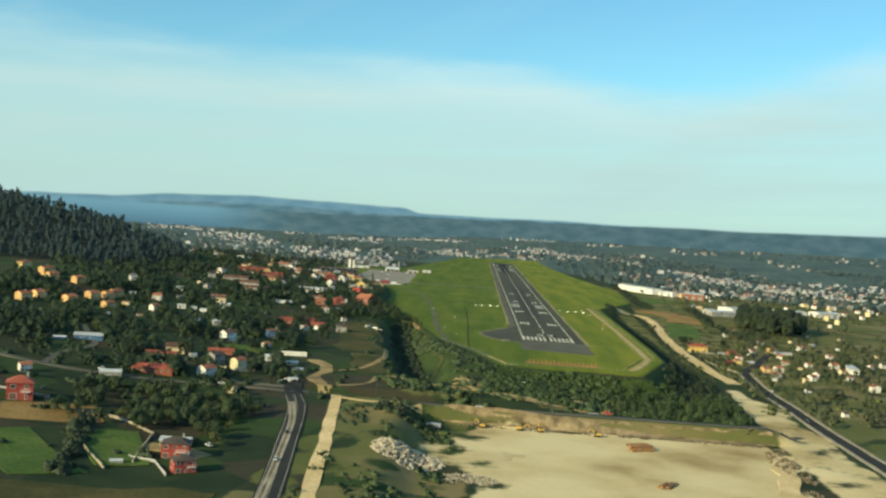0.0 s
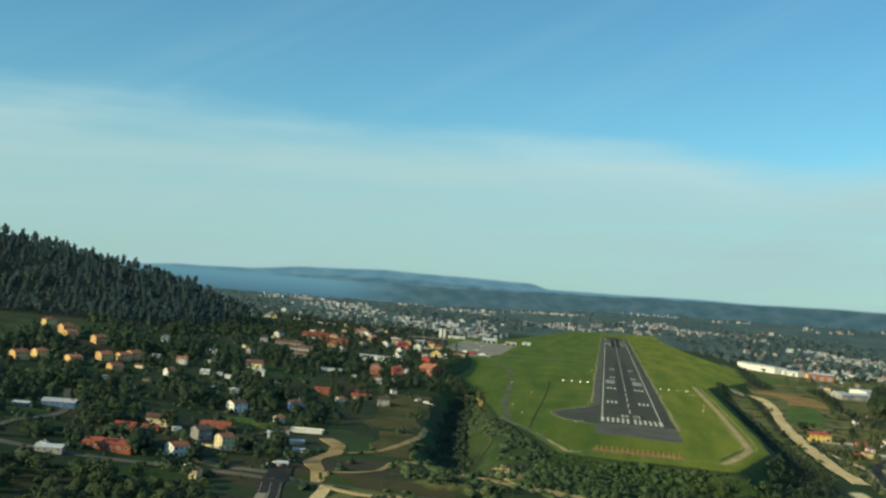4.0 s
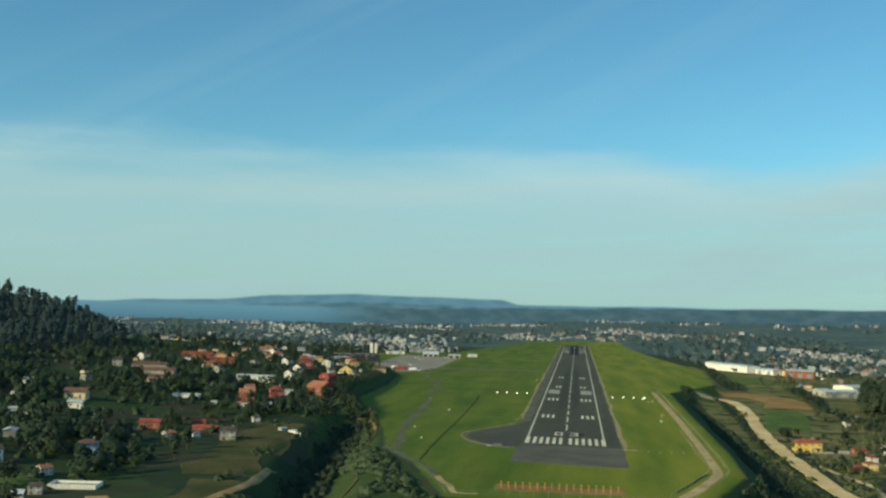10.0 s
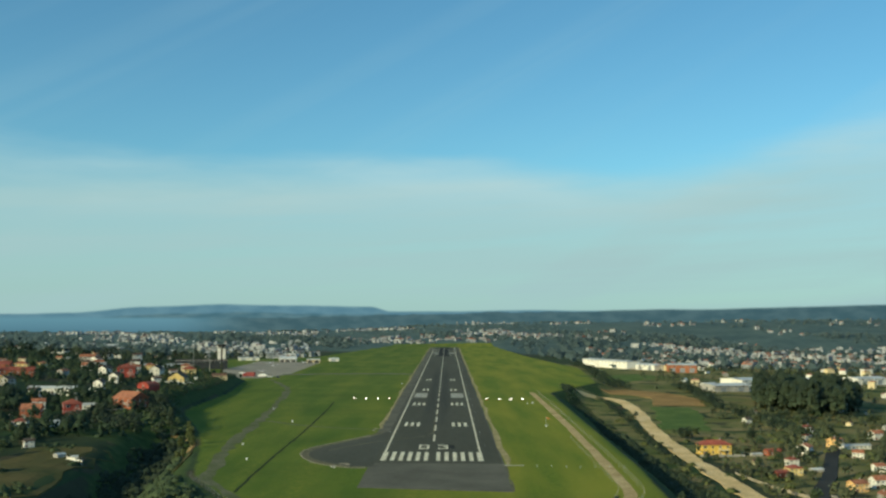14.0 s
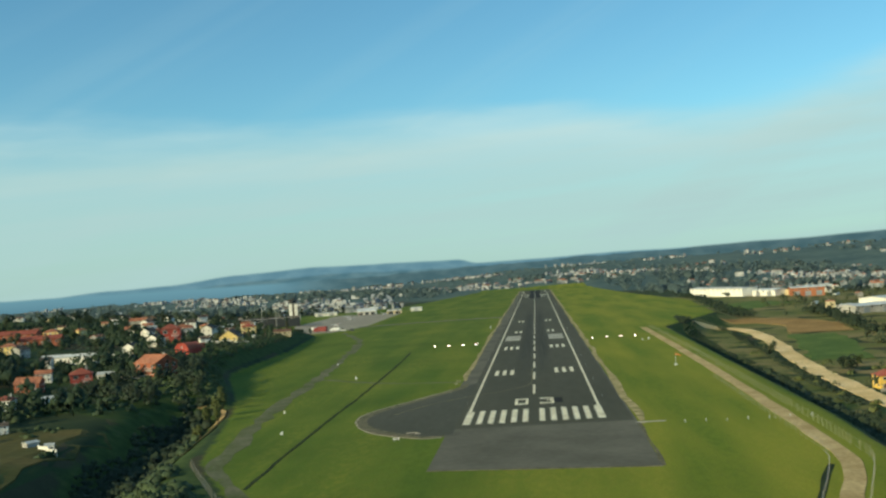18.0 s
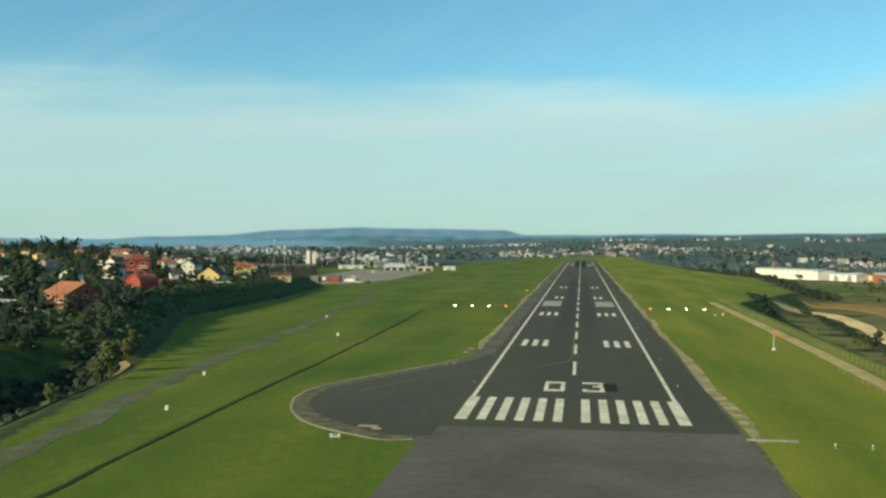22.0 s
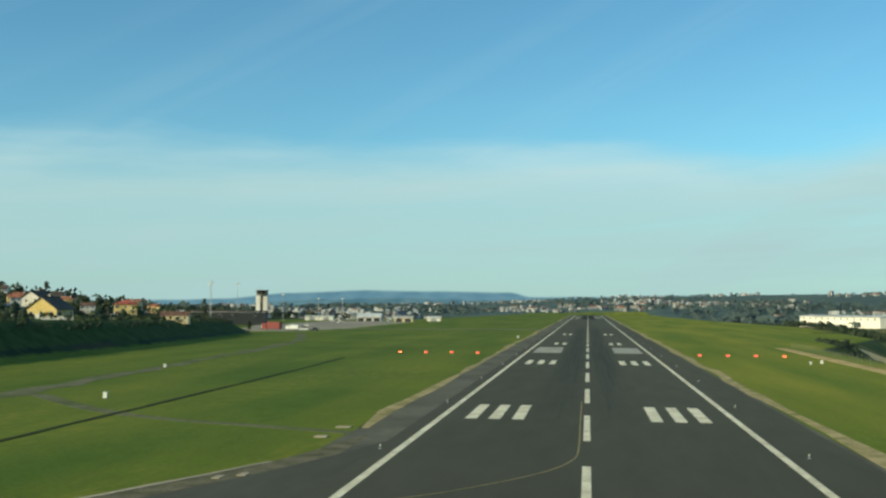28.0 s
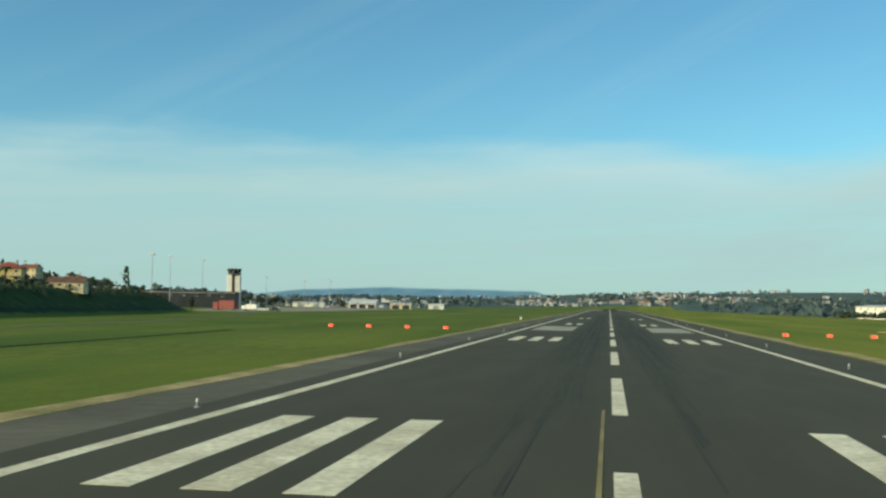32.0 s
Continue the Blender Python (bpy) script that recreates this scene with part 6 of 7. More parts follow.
def in_valley(x, y):
    return (airfield_inside(x, y) < -62) & ~((x > 138) & (x < 232) & (y > 280) & (y < 600)) & (np.sin(x / 43 + 2) * np.sin(y / 51) + 0.5 * np.sin(x / 17 + y / 23) > -0.25) & open_ground(x, y)


xs, ys, rng = scatter(1800, 146, 900, -220, 1100, in_valley, 10)
woods("valley_trees", xs, ys, rng.uniform(0.3, 0.75, len(xs)), ROUND, "leaf_valley", "trees between fields and houses in the valley", 22, 10)
xs, ys, rng = scatter(420, 130, 330, -220, 420, lambda x, y: (airfield_inside(x, y) < -40) & open_ground(x, y, 5.0, 5.0) & ~((x > 138) & (y > 280)), 59)
woods("valley_hedges", xs, ys, rng.uniform(0.4, 1.0, len(xs)), LOW, "leaf_light", "hedges and bushes between the valley gardens", 14, 59)
xs, ys, rng = scatter(170, 232, 262, 300, 620, lambda x, y: np.abs(x - 238 - 8 * np.sin(y / 40)) < 8, 69)
woods("field_edge_trees", xs, ys, rng.uniform(0.4, 0.8, len(xs)), ROUND, "leaf_dark", "row of dark trees behind the brown field", 22, 69)
xs, ys, rng = scatter(420, -520, -200, 640, 1260, lambda x, y: (x < -300 - 0.03 * (y - 640)) | ((y > 1110) & (np.sin(x / 31) > -0.3)), 79)
woods("apron_trees", xs, ys, rng.uniform(0.6, 1.15, len(xs)), ROUND, "leaf_dark", "dark trees behind the apron", 22, 79)

# single trees that stand out
for kind, x, y, size in (
    ("poplar", -118, 62, 0.75), ("poplar", -113, 46, 0.62), ("poplar", -122, 82, 0.7), ("poplar", -127, 97, 0.6), ("poplar", -116, 30, 0.55), ("poplar", -124, 68, 0.8), ("poplar", -110, 16, 0.5),
    ("cypress", -208, 556, 1.1), ("big", -246, -250, 0.9), ("big", -226, -90, 1.0), ("pine", -262, -60, 0.8), ("light", -176, -452, 0.9), ("light", -185, -352, 0.8),
    ("broad", -196, -346, 1.0), ("broad", -212, -360, 1.1), ("big", -222, -372, 1.0), ("broad", -205, 210, 0.9), ("light", -196, 240, 0.7), ("pine", -200, 610, 0.6),
    ("big", -215, 330, 0.6), ("broad", -228, 290, 0.7), ("pine", -320, 620, 0.8), ("big", 205, 240, 0.8), ("broad", 188, 130, 0.8), ("light", 182, 175, 0.8),
    ("broad", 200, 205, 0.9), ("big", 240, 250, 0.9), ("light", 168, 196, 0.6), ("broad", 172, 114, 0.7), ("cypress", -345, 640, 1.6), ("big", -352, 590, 1.0),
):
    tree(kind, x, y, size, 37 * len(kind) + x)
rng = random.Random(77)
for k in range(150):
    x, y = rng.uniform(-400, -175), rng.uniform(-330, 560)
    if float(airfield_inside(x, y)) < -42 and open_ground(np.array([x]), np.array([y]), 8.0)[0]:
        tree(rng.choice(("broad", "broad", "light", "big", "pine")), x, y, rng.uniform(0.55, 0.95), rng.uniform(0, 360))
for k in range(80):
    x, y = rng.uniform(160, 330), rng.uniform(-60, 420)
    if in_valley(np.array([x]), np.array([y]))[0]:
        tree(rng.choice(("broad", "broad", "light", "big")), x, y, rng.uniform(0.5, 0.9), rng.uniform(0, 360))


# brown and green bushes on the dry ground beside the quarry
xs, ys, rng = scatter(260, -132, -72, -620, -318, lambda x, y: (np.abs(x + 112 - 0.05 * (y + 330)) > 4) & (np.sin(x / 8 + y / 14) + np.sin(y / 21) > 0.1), 89)
woods("quarry_scrub", xs, ys, rng.uniform(0.3, 0.8, len(xs)), LOW, "leaf_mid", "scrub on the dry ground beside the quarry", 14, 89)
xs, ys, rng = scatter(110, -118, -78, -366, -338, lambda x, y: np.abs(((x + 98) / 17) ** 2 + ((y + 352) / 11) ** 2 - 0.75) < 0.3, 90)
woods("mound_scrub", xs, ys, rng.uniform(0.35, 0.8, len(xs)), LOW, "leaf_dark", "dark scrub round the grassy mound", 14, 90)
xs, ys, rng = scatter(240, -420, -185, -520, -335, lambda x, y: ((np.abs(np.sin((x + 0.3 * y) / 17)) < 0.10) | (np.abs(np.sin((y - 0.2 * x) / 20)) < 0.10)) & open_ground(x, y), 91)
woods("farm_hedges", xs, ys, rng.uniform(0.5, 1.1, len(xs)), LOW, "leaf_dark", "dark hedges round the small fields", 16, 91)
xs, ys, rng = scatter(560, 142, 400, -250, 400, lambda x, y: (airfield_inside(x, y) < -50) & ~((x > 152) & (x < 215) & (y > 215)) & open_ground(x, y), 92)
woods("valley_garden_trees", xs, ys, rng.uniform(0.4, 0.9, len(xs)), ROUND, "leaf_valley", "garden trees round the valley houses", 24, 92)
# the farm's trees, each on its own
rng = random.Random(81)
made = 0
while made < 62:
    x, y = rng.uniform(-262, -166), rng.uniform(-442, -362)
    if x > -256 + 0.3 * (y + 335) and x < -166 + 0.1 * (y + 335) and open_ground(np.array([x]), np.array([y]))[0]:
        tree(rng.choice(("broad", "broad", "light", "big", "light")), x, y, rng.uniform(0.45, 0.9), rng.uniform(0, 360))
        made += 1

# ---- airfield things ----
def put(ob, x, y, turn=0.0, z=None, size=1.0):
    ob.matrix_basis = pose(x, y, float(height(x, y)) if z is None else z, 0, 0, turn) @ Matrix.Diagonal((size, size, size, 1))
    return ob


def approach_light_unit(x, y, angle):
    """A slope indicator on three legs: glowing louvres tilted to its angle, white above and red below each slat."""
    ob = thing("papi_unit", "orange glide slope light box with glowing louvres in the grass", "airfield light", "glide slope lights")
    bm = boxed(-0.6, 0.6, -0.3, 1.25, 0.92, 1.0)
    box(bm, -0.6, 0.6, -0.3, 1.25, 0.26, 0.34)
    for u in (-0.6, 0.52):
        box(bm, u, u + 0.08, -0.3, 1.25, 0.34, 0.92)
    box(bm, -0.52, 0.52, 1.19, 1.25, 0.34, 0.92)
    part("housing", bm, M["signal_orange"], ob)
    verts, faces, slots = [], [], []
    drop = 1.4 * math.tan(math.radians(angle))
    for k in range(72):
        z, n = 0.345 + 0.008 * k - 0.5 * drop, 8 * k
        for top in (0.0, 0.0012):
            verts += [(-0.5, -0.25, z + drop + top), (0.5, -0.25, z + drop + top), (0.5, 1.15, z + top), (-0.5, 1.15, z + top)]
        faces += [(n, n + 3, n + 2, n + 1), (n + 4, n + 5, n + 6, n + 7), (n, n + 1, n + 5, n + 4)]
        slots += [1, 0, 1]
    me = raw_mesh("louvre", verts, faces, [M["light_white"], M["light_red"]])
    me.polygons.foreach_set("material_index", np.array(slots, np.int32))
    part("louvre", me, None, ob, "glowing slats, white from above and red from below")
    for u, v in ((-0.45, 0), (0.45, 0), (0, 1.0)):
        part("leg", tubed((u, v, -0.1), (u, v, 0.3), 0.05, sides=6), M["metal"], ob)
    put(ob, x, y, 0, 0.0)


for k, angle in enumerate((2.6, 2.92, 3.12, 3.5)):
    approach_light_unit(-64.5 + 9 * k, 362, angle)
    approach_light_unit(64.3 - 9.1 * k, 360, angle + 0.05)


def aerial(x, y):
    """One mast of the localiser row: an orange post, a braced foot and a pale head."""
    ob = thing("localizer_mast", "orange and white aerial post in a row before the runway", "aerial", "aerial row")
    part("post", boxed(-0.13, 0.13, -0.12, 0.12, -0.2, 2.4, bevel=0.02), M["signal_orange"], ob)
    part("brace", tubed((0, 1.4, 0), (0, 0.1, 1.8), 0.06, sides=6), M["signal_orange"], ob)
    bm = boxed(-0.4, 0.4, -0.3, 0.3, 2.4, 2.7, bevel=0.06)
    part("head", bm, M["machine_yellow"], ob, "small yellow aerial head")
    put(ob, x, y, 0, 0.0)
    return ob


row_first = aerial(-24.2, -150)
for k in range(1, 17):
    copy_thing(row_first, pose(-24.2 + 2.95 * k, -150, 0))
setting("bare_strip", ribbon("bare_strip", [(-27, -147), (0, -148), (26, -147)], 14, M["brown_field"], 0.06, 0.8), "bare brown earth under the aerial row", "soil")


def marker_box(x, y, s=1.0):
    ob = thing("equipment_box", "small white equipment box standing in the grass", "equipment box", "equipment boxes")
    part("cabinet", boxed(-0.6, 0.6, -0.45, 0.45, 0.15, 1.7, bevel=0.05), M["car_white"], ob)
    part("lid", boxed(-0.7, 0.7, -0.55, 0.55, 1.7, 1.82), M["trim"], ob)
    part("plinth", boxed(-0.75, 0.75, -0.6, 0.6, -0.2, 0.15), M["concrete"], ob)
    put(ob, x, y, 0, None, s)


for x, y, s in ((-85, 177, 0.6), (-80, 6, 0.5), (-111, 267, 0.5), (65, 322, 0.45), (69, 326, 0.6), (-36, 552, 0.6), (-92, 60, 0.5)):
    marker_box(x, y, s)


def windsock(x, y):
    ob = thing("windsock", "orange windsock on a white post with a base box", "windsock")
    part("post", tubed((0, 0, -0.2), (0, 0, 5.2), 0.09, 0.06, 8), M["car_white"], ob)
    bm = bmesh.new()
    tube(bm, (0.1, 0, 5.0), (1.2, 0.1, 4.7), 0.42, 0.34, 10)
    tube(bm, (1.2, 0.1, 4.7), (2.3, 0.2, 4.1), 0.34, 0.2, 10)
    part("sleeve", bm, M["signal_orange"], ob, "orange fabric sleeve")
    part("base", boxed(-0.5, 0.5, -0.5, 0.5, -0.1, 0.6), M["car_white"], ob)
    put(ob, x, y)


windsock(63.5, 158)


def edge_light(x, y):
    ob = thing("runway_edge_light", "small raised runway edge light in the grass", "airfield light", "runway edge lights")
    part("stem", tubed((0, 0, -0.05), (0, 0, 0.3), 0.05, sides=6), M["metal"], ob)
    part("globe", tubed((0, 0, 0.3), (0, 0, 0.5), 0.11, 0.06, 8), M["trim"], ob)
    part("base_plate", tubed((0, 0, -0.02), (0, 0, 0.05), 0.18, sides=8), M["metal"], ob)
    put(ob, x, y, 0, 0.03)
    return ob


lamp = edge_light(-24, 60)
for k in range(26):
    for s in (-24, 24.5):
        if (k, s) != (0, -24):
            copy_thing(lamp, pose(s, 60 + 60 * k, 0.065))
for k in range(7):
    copy_thing(lamp, pose(44 + 6 * k, -12, 0) @ Matrix.Diagonal((1.6, 1.6, 1.6, 1)))


def fence(name, points, label, gap=5.0, tall=2.2):
    """A mesh fence: posts with angled tops and stretched wires."""
    ob = thing(name, label, "fence", "airfield fences")
    c = smooth_line(points, gap)
    z = height(c[:, 0], c[:, 1])
    bm = tubed((0, 0, -0.3), (0, 0, tall), 0.05, sides=5)
    tube(bm, (0, 0, tall), (0.25, 0, tall + 0.3), 0.04, sides=5)
    me = finish("post", bm, M["rock"])
    for (x, y), h in zip(c, z):
        o = new("post", me)
        o.parent, o.location = ob, (x, y, h)
    for lev in (0.3, 1.0, 1.7, tall):
        bm = bmesh.new()
        for k in range(len(c) - 1):
            tube(bm, (*c[k], z[k] + lev), (*c[k + 1], z[k + 1] + lev), 0.014, sides=3)
        part("wire", bm, M["metal"], ob)


fence("fence", [(82, 444), (81.5, 300), (80.2, 142), (78.6, 6), (77, -60), (75.6, -82), (67, -110), (61, -128), (51, -160)], "tall wire fence on concrete posts beside the perimeter track")
fence("fence", [(53, -163), (24, -168), (-20, -169), (-42, -171), (-49, -154), (-61, -116), (-73, -90), (-91, -50)], "tall wire fence on concrete posts round the runway end")
fence("fence", [(70.5, 100), (69.5, 15), (69, -49), (67, -78), (54, -122), (44, -150)], "low wire fence on the grass inside the track", 6.0, 1.3)


# ---- buildings of the airport and the works ----
def hall(name, label, x, y, turn, w, d, h, rise, wall, roof, doors=0, door_mat="metal", group="halls"):
    """A big shed: walls, a low roof, sliding doors in its -y face, a gutter and a row of high windows."""
    ob = thing(name, label, "building", group)
    part("wall", body(w, d, h, rise), M[wall], ob)
    part("roof", gable_roof(w, d, h, rise, 0.6, 0.3), M[roof], ob)
    for k in range(doors):
        u = (k + 0.5) / doors * w - w / 2
        part("door", boxed(u - 3, u + 3, -d / 2 - 0.15, -d / 2 + 0.05, 0, min(5.0, h * 0.7)), M[door_mat], ob)
    part("gutter", boxed(-w / 2 - 0.6, w / 2 + 0.6, -d / 2 - 0.85, -d / 2 - 0.6, h - 0.35, h - 0.1), M["trim"], ob)
    for k in range(int(w // 9)):
        u = (k + 0.5) * 9 - (int(w // 9) * 9) / 2
        o = new("window", WIN["wide_window"])
        o.parent, o.matrix_basis = ob, pose(u, -d / 2, h * 0.72)
    put(ob, x, y, turn)


turn = math.degrees(math.atan2(899 - 1000, 234 - 192))
hall("warehouse", "long white warehouse with a flat pale front", 222, 953.5, turn, 112, 20, 9.5, 1.0, "wall_white", "roof_metal", 4, "wall_white")
hall("warehouse", "low white works building beside the warehouse", 262, 880, turn + 10, 34, 22, 6.5, 1.2, "wall_white", "roof_metal", 2)
hall("factory", "terracotta-walled factory with a grey roof", 292, 846, turn + 60, 34, 30, 9, 1.0, "wall_terracotta", "roof_metal", 3)
hall("factory", "white factory hall with a pale roof", 322, 660, 25, 48, 34, 8, 1.4, "wall_white", "roof_metal", 3)
hall("factory", "grey works hall with a dark roof", 282, 606, 20, 40, 26, 6, 1.2, "wall_grey", "roof_metal", 2)
hall("factory", "row of white lorries' sheds in the works yard", 312, 612, 15, 44, 8, 4, 0.6, "wall_white", "roof_metal", 5)
hall("warehouse", "white warehouse far along the valley road", 408, 700, 15, 44, 24, 7, 1.2, "wall_white", "roof_metal", 2)
hall("warehouse", "pale warehouse beside the valley road", 470, 730, 20, 40, 24, 7, 1.2, "wall_white", "roof_metal", 2)
hall("hangar", "white aircraft hangar with a low pitched roof", -221, 1066, 6, 24, 24, 5.0, 2.6, "wall_white", "roof_metal", 3, "wall_slate")
hall("hangar", "pale green hangar beside the apron", -181, 1040, 4, 18, 14, 4.5, 0.8, "wall_cream", "roof_metal", 2, "wall_slate")
hall("hangar", "small white hangar beside the apron", -158, 1090, 2, 14, 10, 3.8, 1.0, "wall_white", "roof_metal", 1)
hall("hangar", "low white airport building behind the apron", -285, 1110, 8, 30, 12, 4, 0.6, "wall_white", "roof_metal", 2)
hall("terminal", "dark low terminal building before the control tower", -292, 838, 12, 62, 24, 10.5, 0.6, "wall_slate", "roof_dark", 2, "wall_slate")
hall("factory", "large grey-roofed hall behind the village", -295, 690, 10, 46, 34, 9, 3.0, "wall_grey", "roof_metal", 2)


def control_tower(x, y):
    """Two pale shafts with a dark core between them, a flared glazed cab and aerials on its roof."""
    ob = thing("control_tower", "pale concrete control tower with a dark glazed cab", "tower")
    for u in (-3.0, 3.0):
        part("shaft", boxed(u - 1.9, u + 1.9, -3.2, 3.2, -1, 24, bevel=0.15), M["wall_white"], ob)
    part("core", boxed(-1.2, 1.2, -2.6, 2.6, -1, 24), M["roof_dark"], ob, "dark recessed core")
    for k, (r0, r1, z0, z1, mat, nm) in enumerate(((4.2, 5.4, 24, 25.2, "concrete", "gallery"), (4.4, 5.0, 25.2, 28.2, "glass", "cab"), (5.5, 5.3, 28.2, 28.8, "roof_dark", "roof"))):
        part(nm, tubed((0, 0, z0), (0, 0, z1), r0, r1, 8), M[mat], ob)
    for k in range(8):
        a = 2 * math.pi * k / 8
        part("mullion", tubed((4.5 * math.cos(a), 4.5 * math.sin(a), 25.2), (5.1 * math.cos(a), 5.1 * math.sin(a), 28.2), 0.1, sides=4), M["trim"], ob)
    for u in (-1.5, 0.6, 2.0):
        part("aerial", tubed((u, 0, 28.8), (u, 0, 31.0), 0.06, sides=4), M["metal"], ob)
    put(ob, x, y, 12)


control_tower(-276, 877)


def mast(x, y, h):
    ob = thing("light_mast", "tall slender floodlight mast beside the apron", "mast", "light masts")
    part("pole", tubed((0, 0, -0.3), (0, 0, h), 0.28, 0.12, 8), M["metal"], ob)
    part("lamp_frame", boxed(-1.3, 1.3, -0.2, 0.2, h - 0.2, h + 0.9), M["metal"], ob)
    for u in (-0.85, 0, 0.85):
        part("floodlight", boxed(u - 0.32, u + 0.32, -0.45, -0.2, h, h + 0.7), M["trim"], ob)
    put(ob, x, y)


for x, y, h in ((-293, 800, 34), (-282, 830, 33), (-258, 1000, 22), (-242, 658, 29), (-305, 1040, 26), (-225, 960, 22)):
    mast(x, y, h)


def vehicle(name, label, x, y, turn, w, l, h, paint, box_back=False, group="parked vehicles", size=1.0):
    """A vehicle: body, cab glass, bumper, lights and four wheels."""
    ob = thing(name, label, "vehicle", group)
    if box_back:
        part("cargo_box", boxed(-w / 2, w / 2, -l / 2, l * 0.22, 0.75, h, bevel=0.08), M[paint], ob)
        part("cab", boxed(-w / 2 + 0.05, w / 2 - 0.05, l * 0.25, l / 2, 0.55, h * 0.82, bevel=0.15), M[paint], ob)
        part("windscreen", boxed(-w / 2 + 0.15, w / 2 - 0.15, l / 2 - 0.02, l / 2 + 0.03, h * 0.45, h * 0.76), M["glass"], ob)
    else:
        part("body", boxed(-w / 2, w / 2, -l / 2, l / 2, 0.35, h * 0.58, bevel=0.14), M[paint], ob)
        part("cabin", boxed(-w / 2 + 0.12, w / 2 - 0.12, -l * 0.34, l * 0.2, h * 0.58, h, bevel=0.16), M["glass"], ob)
        part("roof_panel", boxed(-w / 2 + 0.22, w / 2 - 0.22, -l * 0.28, l * 0.12, h, h + 0.03), M[paint], ob)
    part("bumper", boxed(-w / 2, w / 2, l / 2, l / 2 + 0.12, 0.35, 0.6), M["car_dark"], ob)
    for u in (-w / 2 + 0.3, w / 2 - 0.3):
        part("headlight", boxed(u - 0.16, u + 0.16, l / 2 + 0.005, l / 2 + 0.05, 0.66, 0.82), M["trim"], ob)
    r = 0.33 if not box_back else 0.48
    for u in (-w / 2 + 0.1, w / 2 - 0.1):
        for v in (-l * 0.31, l * 0.31):
            wheel = part("wheel", tubed((u - 0.12, v, r), (u + 0.12, v, r), r, sides=12), M["tyre"], ob)
            part("rim", tubed((u - 0.14, v, r), (u + 0.14, v, r), r * 0.55, sides=10), M["metal"], wheel)
    put(ob, x, y, turn, float(height(x, y)) + 0.35, size)


vehicle("fire_truck", "large red airport fire truck parked by the apron", -200, 656, 78, 3.6, 13.0, 5.2, "signal_red", True, "apron vehicles")
vehicle("truck", "white service truck parked beside the fire truck", -186, 655, 80, 2.6, 9.0, 3.4, "car_white", True, "apron vehicles")
vehicle("van", "white van parked at the apron's edge", -178, 652, 100, 2.2, 5.5, 2.6, "car_white", False, "apron vehicles")
vehicle("van", "dark van parked at the apron's edge", -168, 640, 80, 2.2, 5.0, 2.2, "car_dark", False, "apron vehicles")
vehicle("truck", "white truck standing on the pale apron", -214, 690, 60, 2.6, 8.0, 3.2, "car_white", True, "apron vehicles")
for x, y, turn, dark in ((-174, -288, 60, 0), (-170, -278, 50, 0), (-176, -297, 20, 0), (-169, -294, 110, 1), (-150, -420, 8, 1), (-146, -470, 188, 0), (-276, -396, 30, 1), (-270, -331, 80, 0), (-240, -340, 85, 1), (166, -90, 8, 0), (150, -230, 190, 1), (-60, -309, 90, 0), (-206, -318, 92, 0), (-178, -455, 40, 0)):
    vehicle("car", "dark car on the road" if dark else "white car on the road", x, y, turn, 1.75, 4.2, 1.5, "car_dark" if dark else "car_white", False, "cars on the roads")


def plane(x, y, turn):
    """A parked light aircraft: fuselage, wing, tail and wheels."""
    ob = thing("light_aircraft", "small white light aircraft parked on the apron", "aircraft", "parked aircraft")
    bm = tubed((0, -3.6, 1.3), (0, 1.6, 1.25), 0.25, 0.62, 10)
    tube(bm, (0, 1.6, 1.25), (0, 2.9, 1.2), 0.62, 0.38, 10)
    part("fuselage", bm, M["car_white"], ob)
    part("wing", boxed(-5.4, 5.4, 0.0, 1.5, 1.95, 2.1, bevel=0.06), M["car_white"], ob)
    part("tailplane", boxed(-1.7, 1.7, -3.7, -2.9, 1.4, 1.48), M["car_white"], ob)
    part("fin", boxed(-0.06, 0.06, -3.8, -2.8, 1.4, 2.7), M["signal_red"], ob)
    part("canopy", boxed(-0.5, 0.5, 0.1, 1.5, 1.6, 2.0, bevel=0.1), M["glass"], ob)
    for u, v in ((-1.1, 0.5), (1.1, 0.5), (0, 2.3)):
        part("wheel", tubed((u - 0.08, v, 0.25), (u + 0.08, v, 0.25), 0.25, sides=10), M["tyre"], ob)
        part("wheel_leg", tubed((u * 0.5, v, 0.9), (u, v, 0.25), 0.05, sides=5), M["metal"], ob)
    put(ob, x, y, turn, 0.05, 1.15)


for x, y, turn in ((-205, 760, 40), (-215, 900, 200), (-232, 980, 30), (-190, 1010, 150)):
    plane(x, y, turn)


# ---- the quarry ----
def rocks(name, n, cx, cy, rx, ry, top, label, seed, size=1.0, mat="rock"):
    """A heap of broken stone, every block ragged."""
    rng = np.random.default_rng(seed)
    a, r = rng.uniform(0, 6.283, n), np.sqrt(rng.uniform(0, 1, n))
    x, y = cx + rx * r * np.cos(a), cy + ry * r * np.sin(a)
    z = height(x, y) + top * (1 - r * r) * rng.uniform(0.2, 1.0, n)
    v, f = clumps(np.column_stack([x, y, z]), rng.uniform(0.5, 1.6, n) * size, rng, 0.75)
    tagged(new(name, raw_mesh(name, v, f, M[mat])), label, "rubble", "", "stuff")


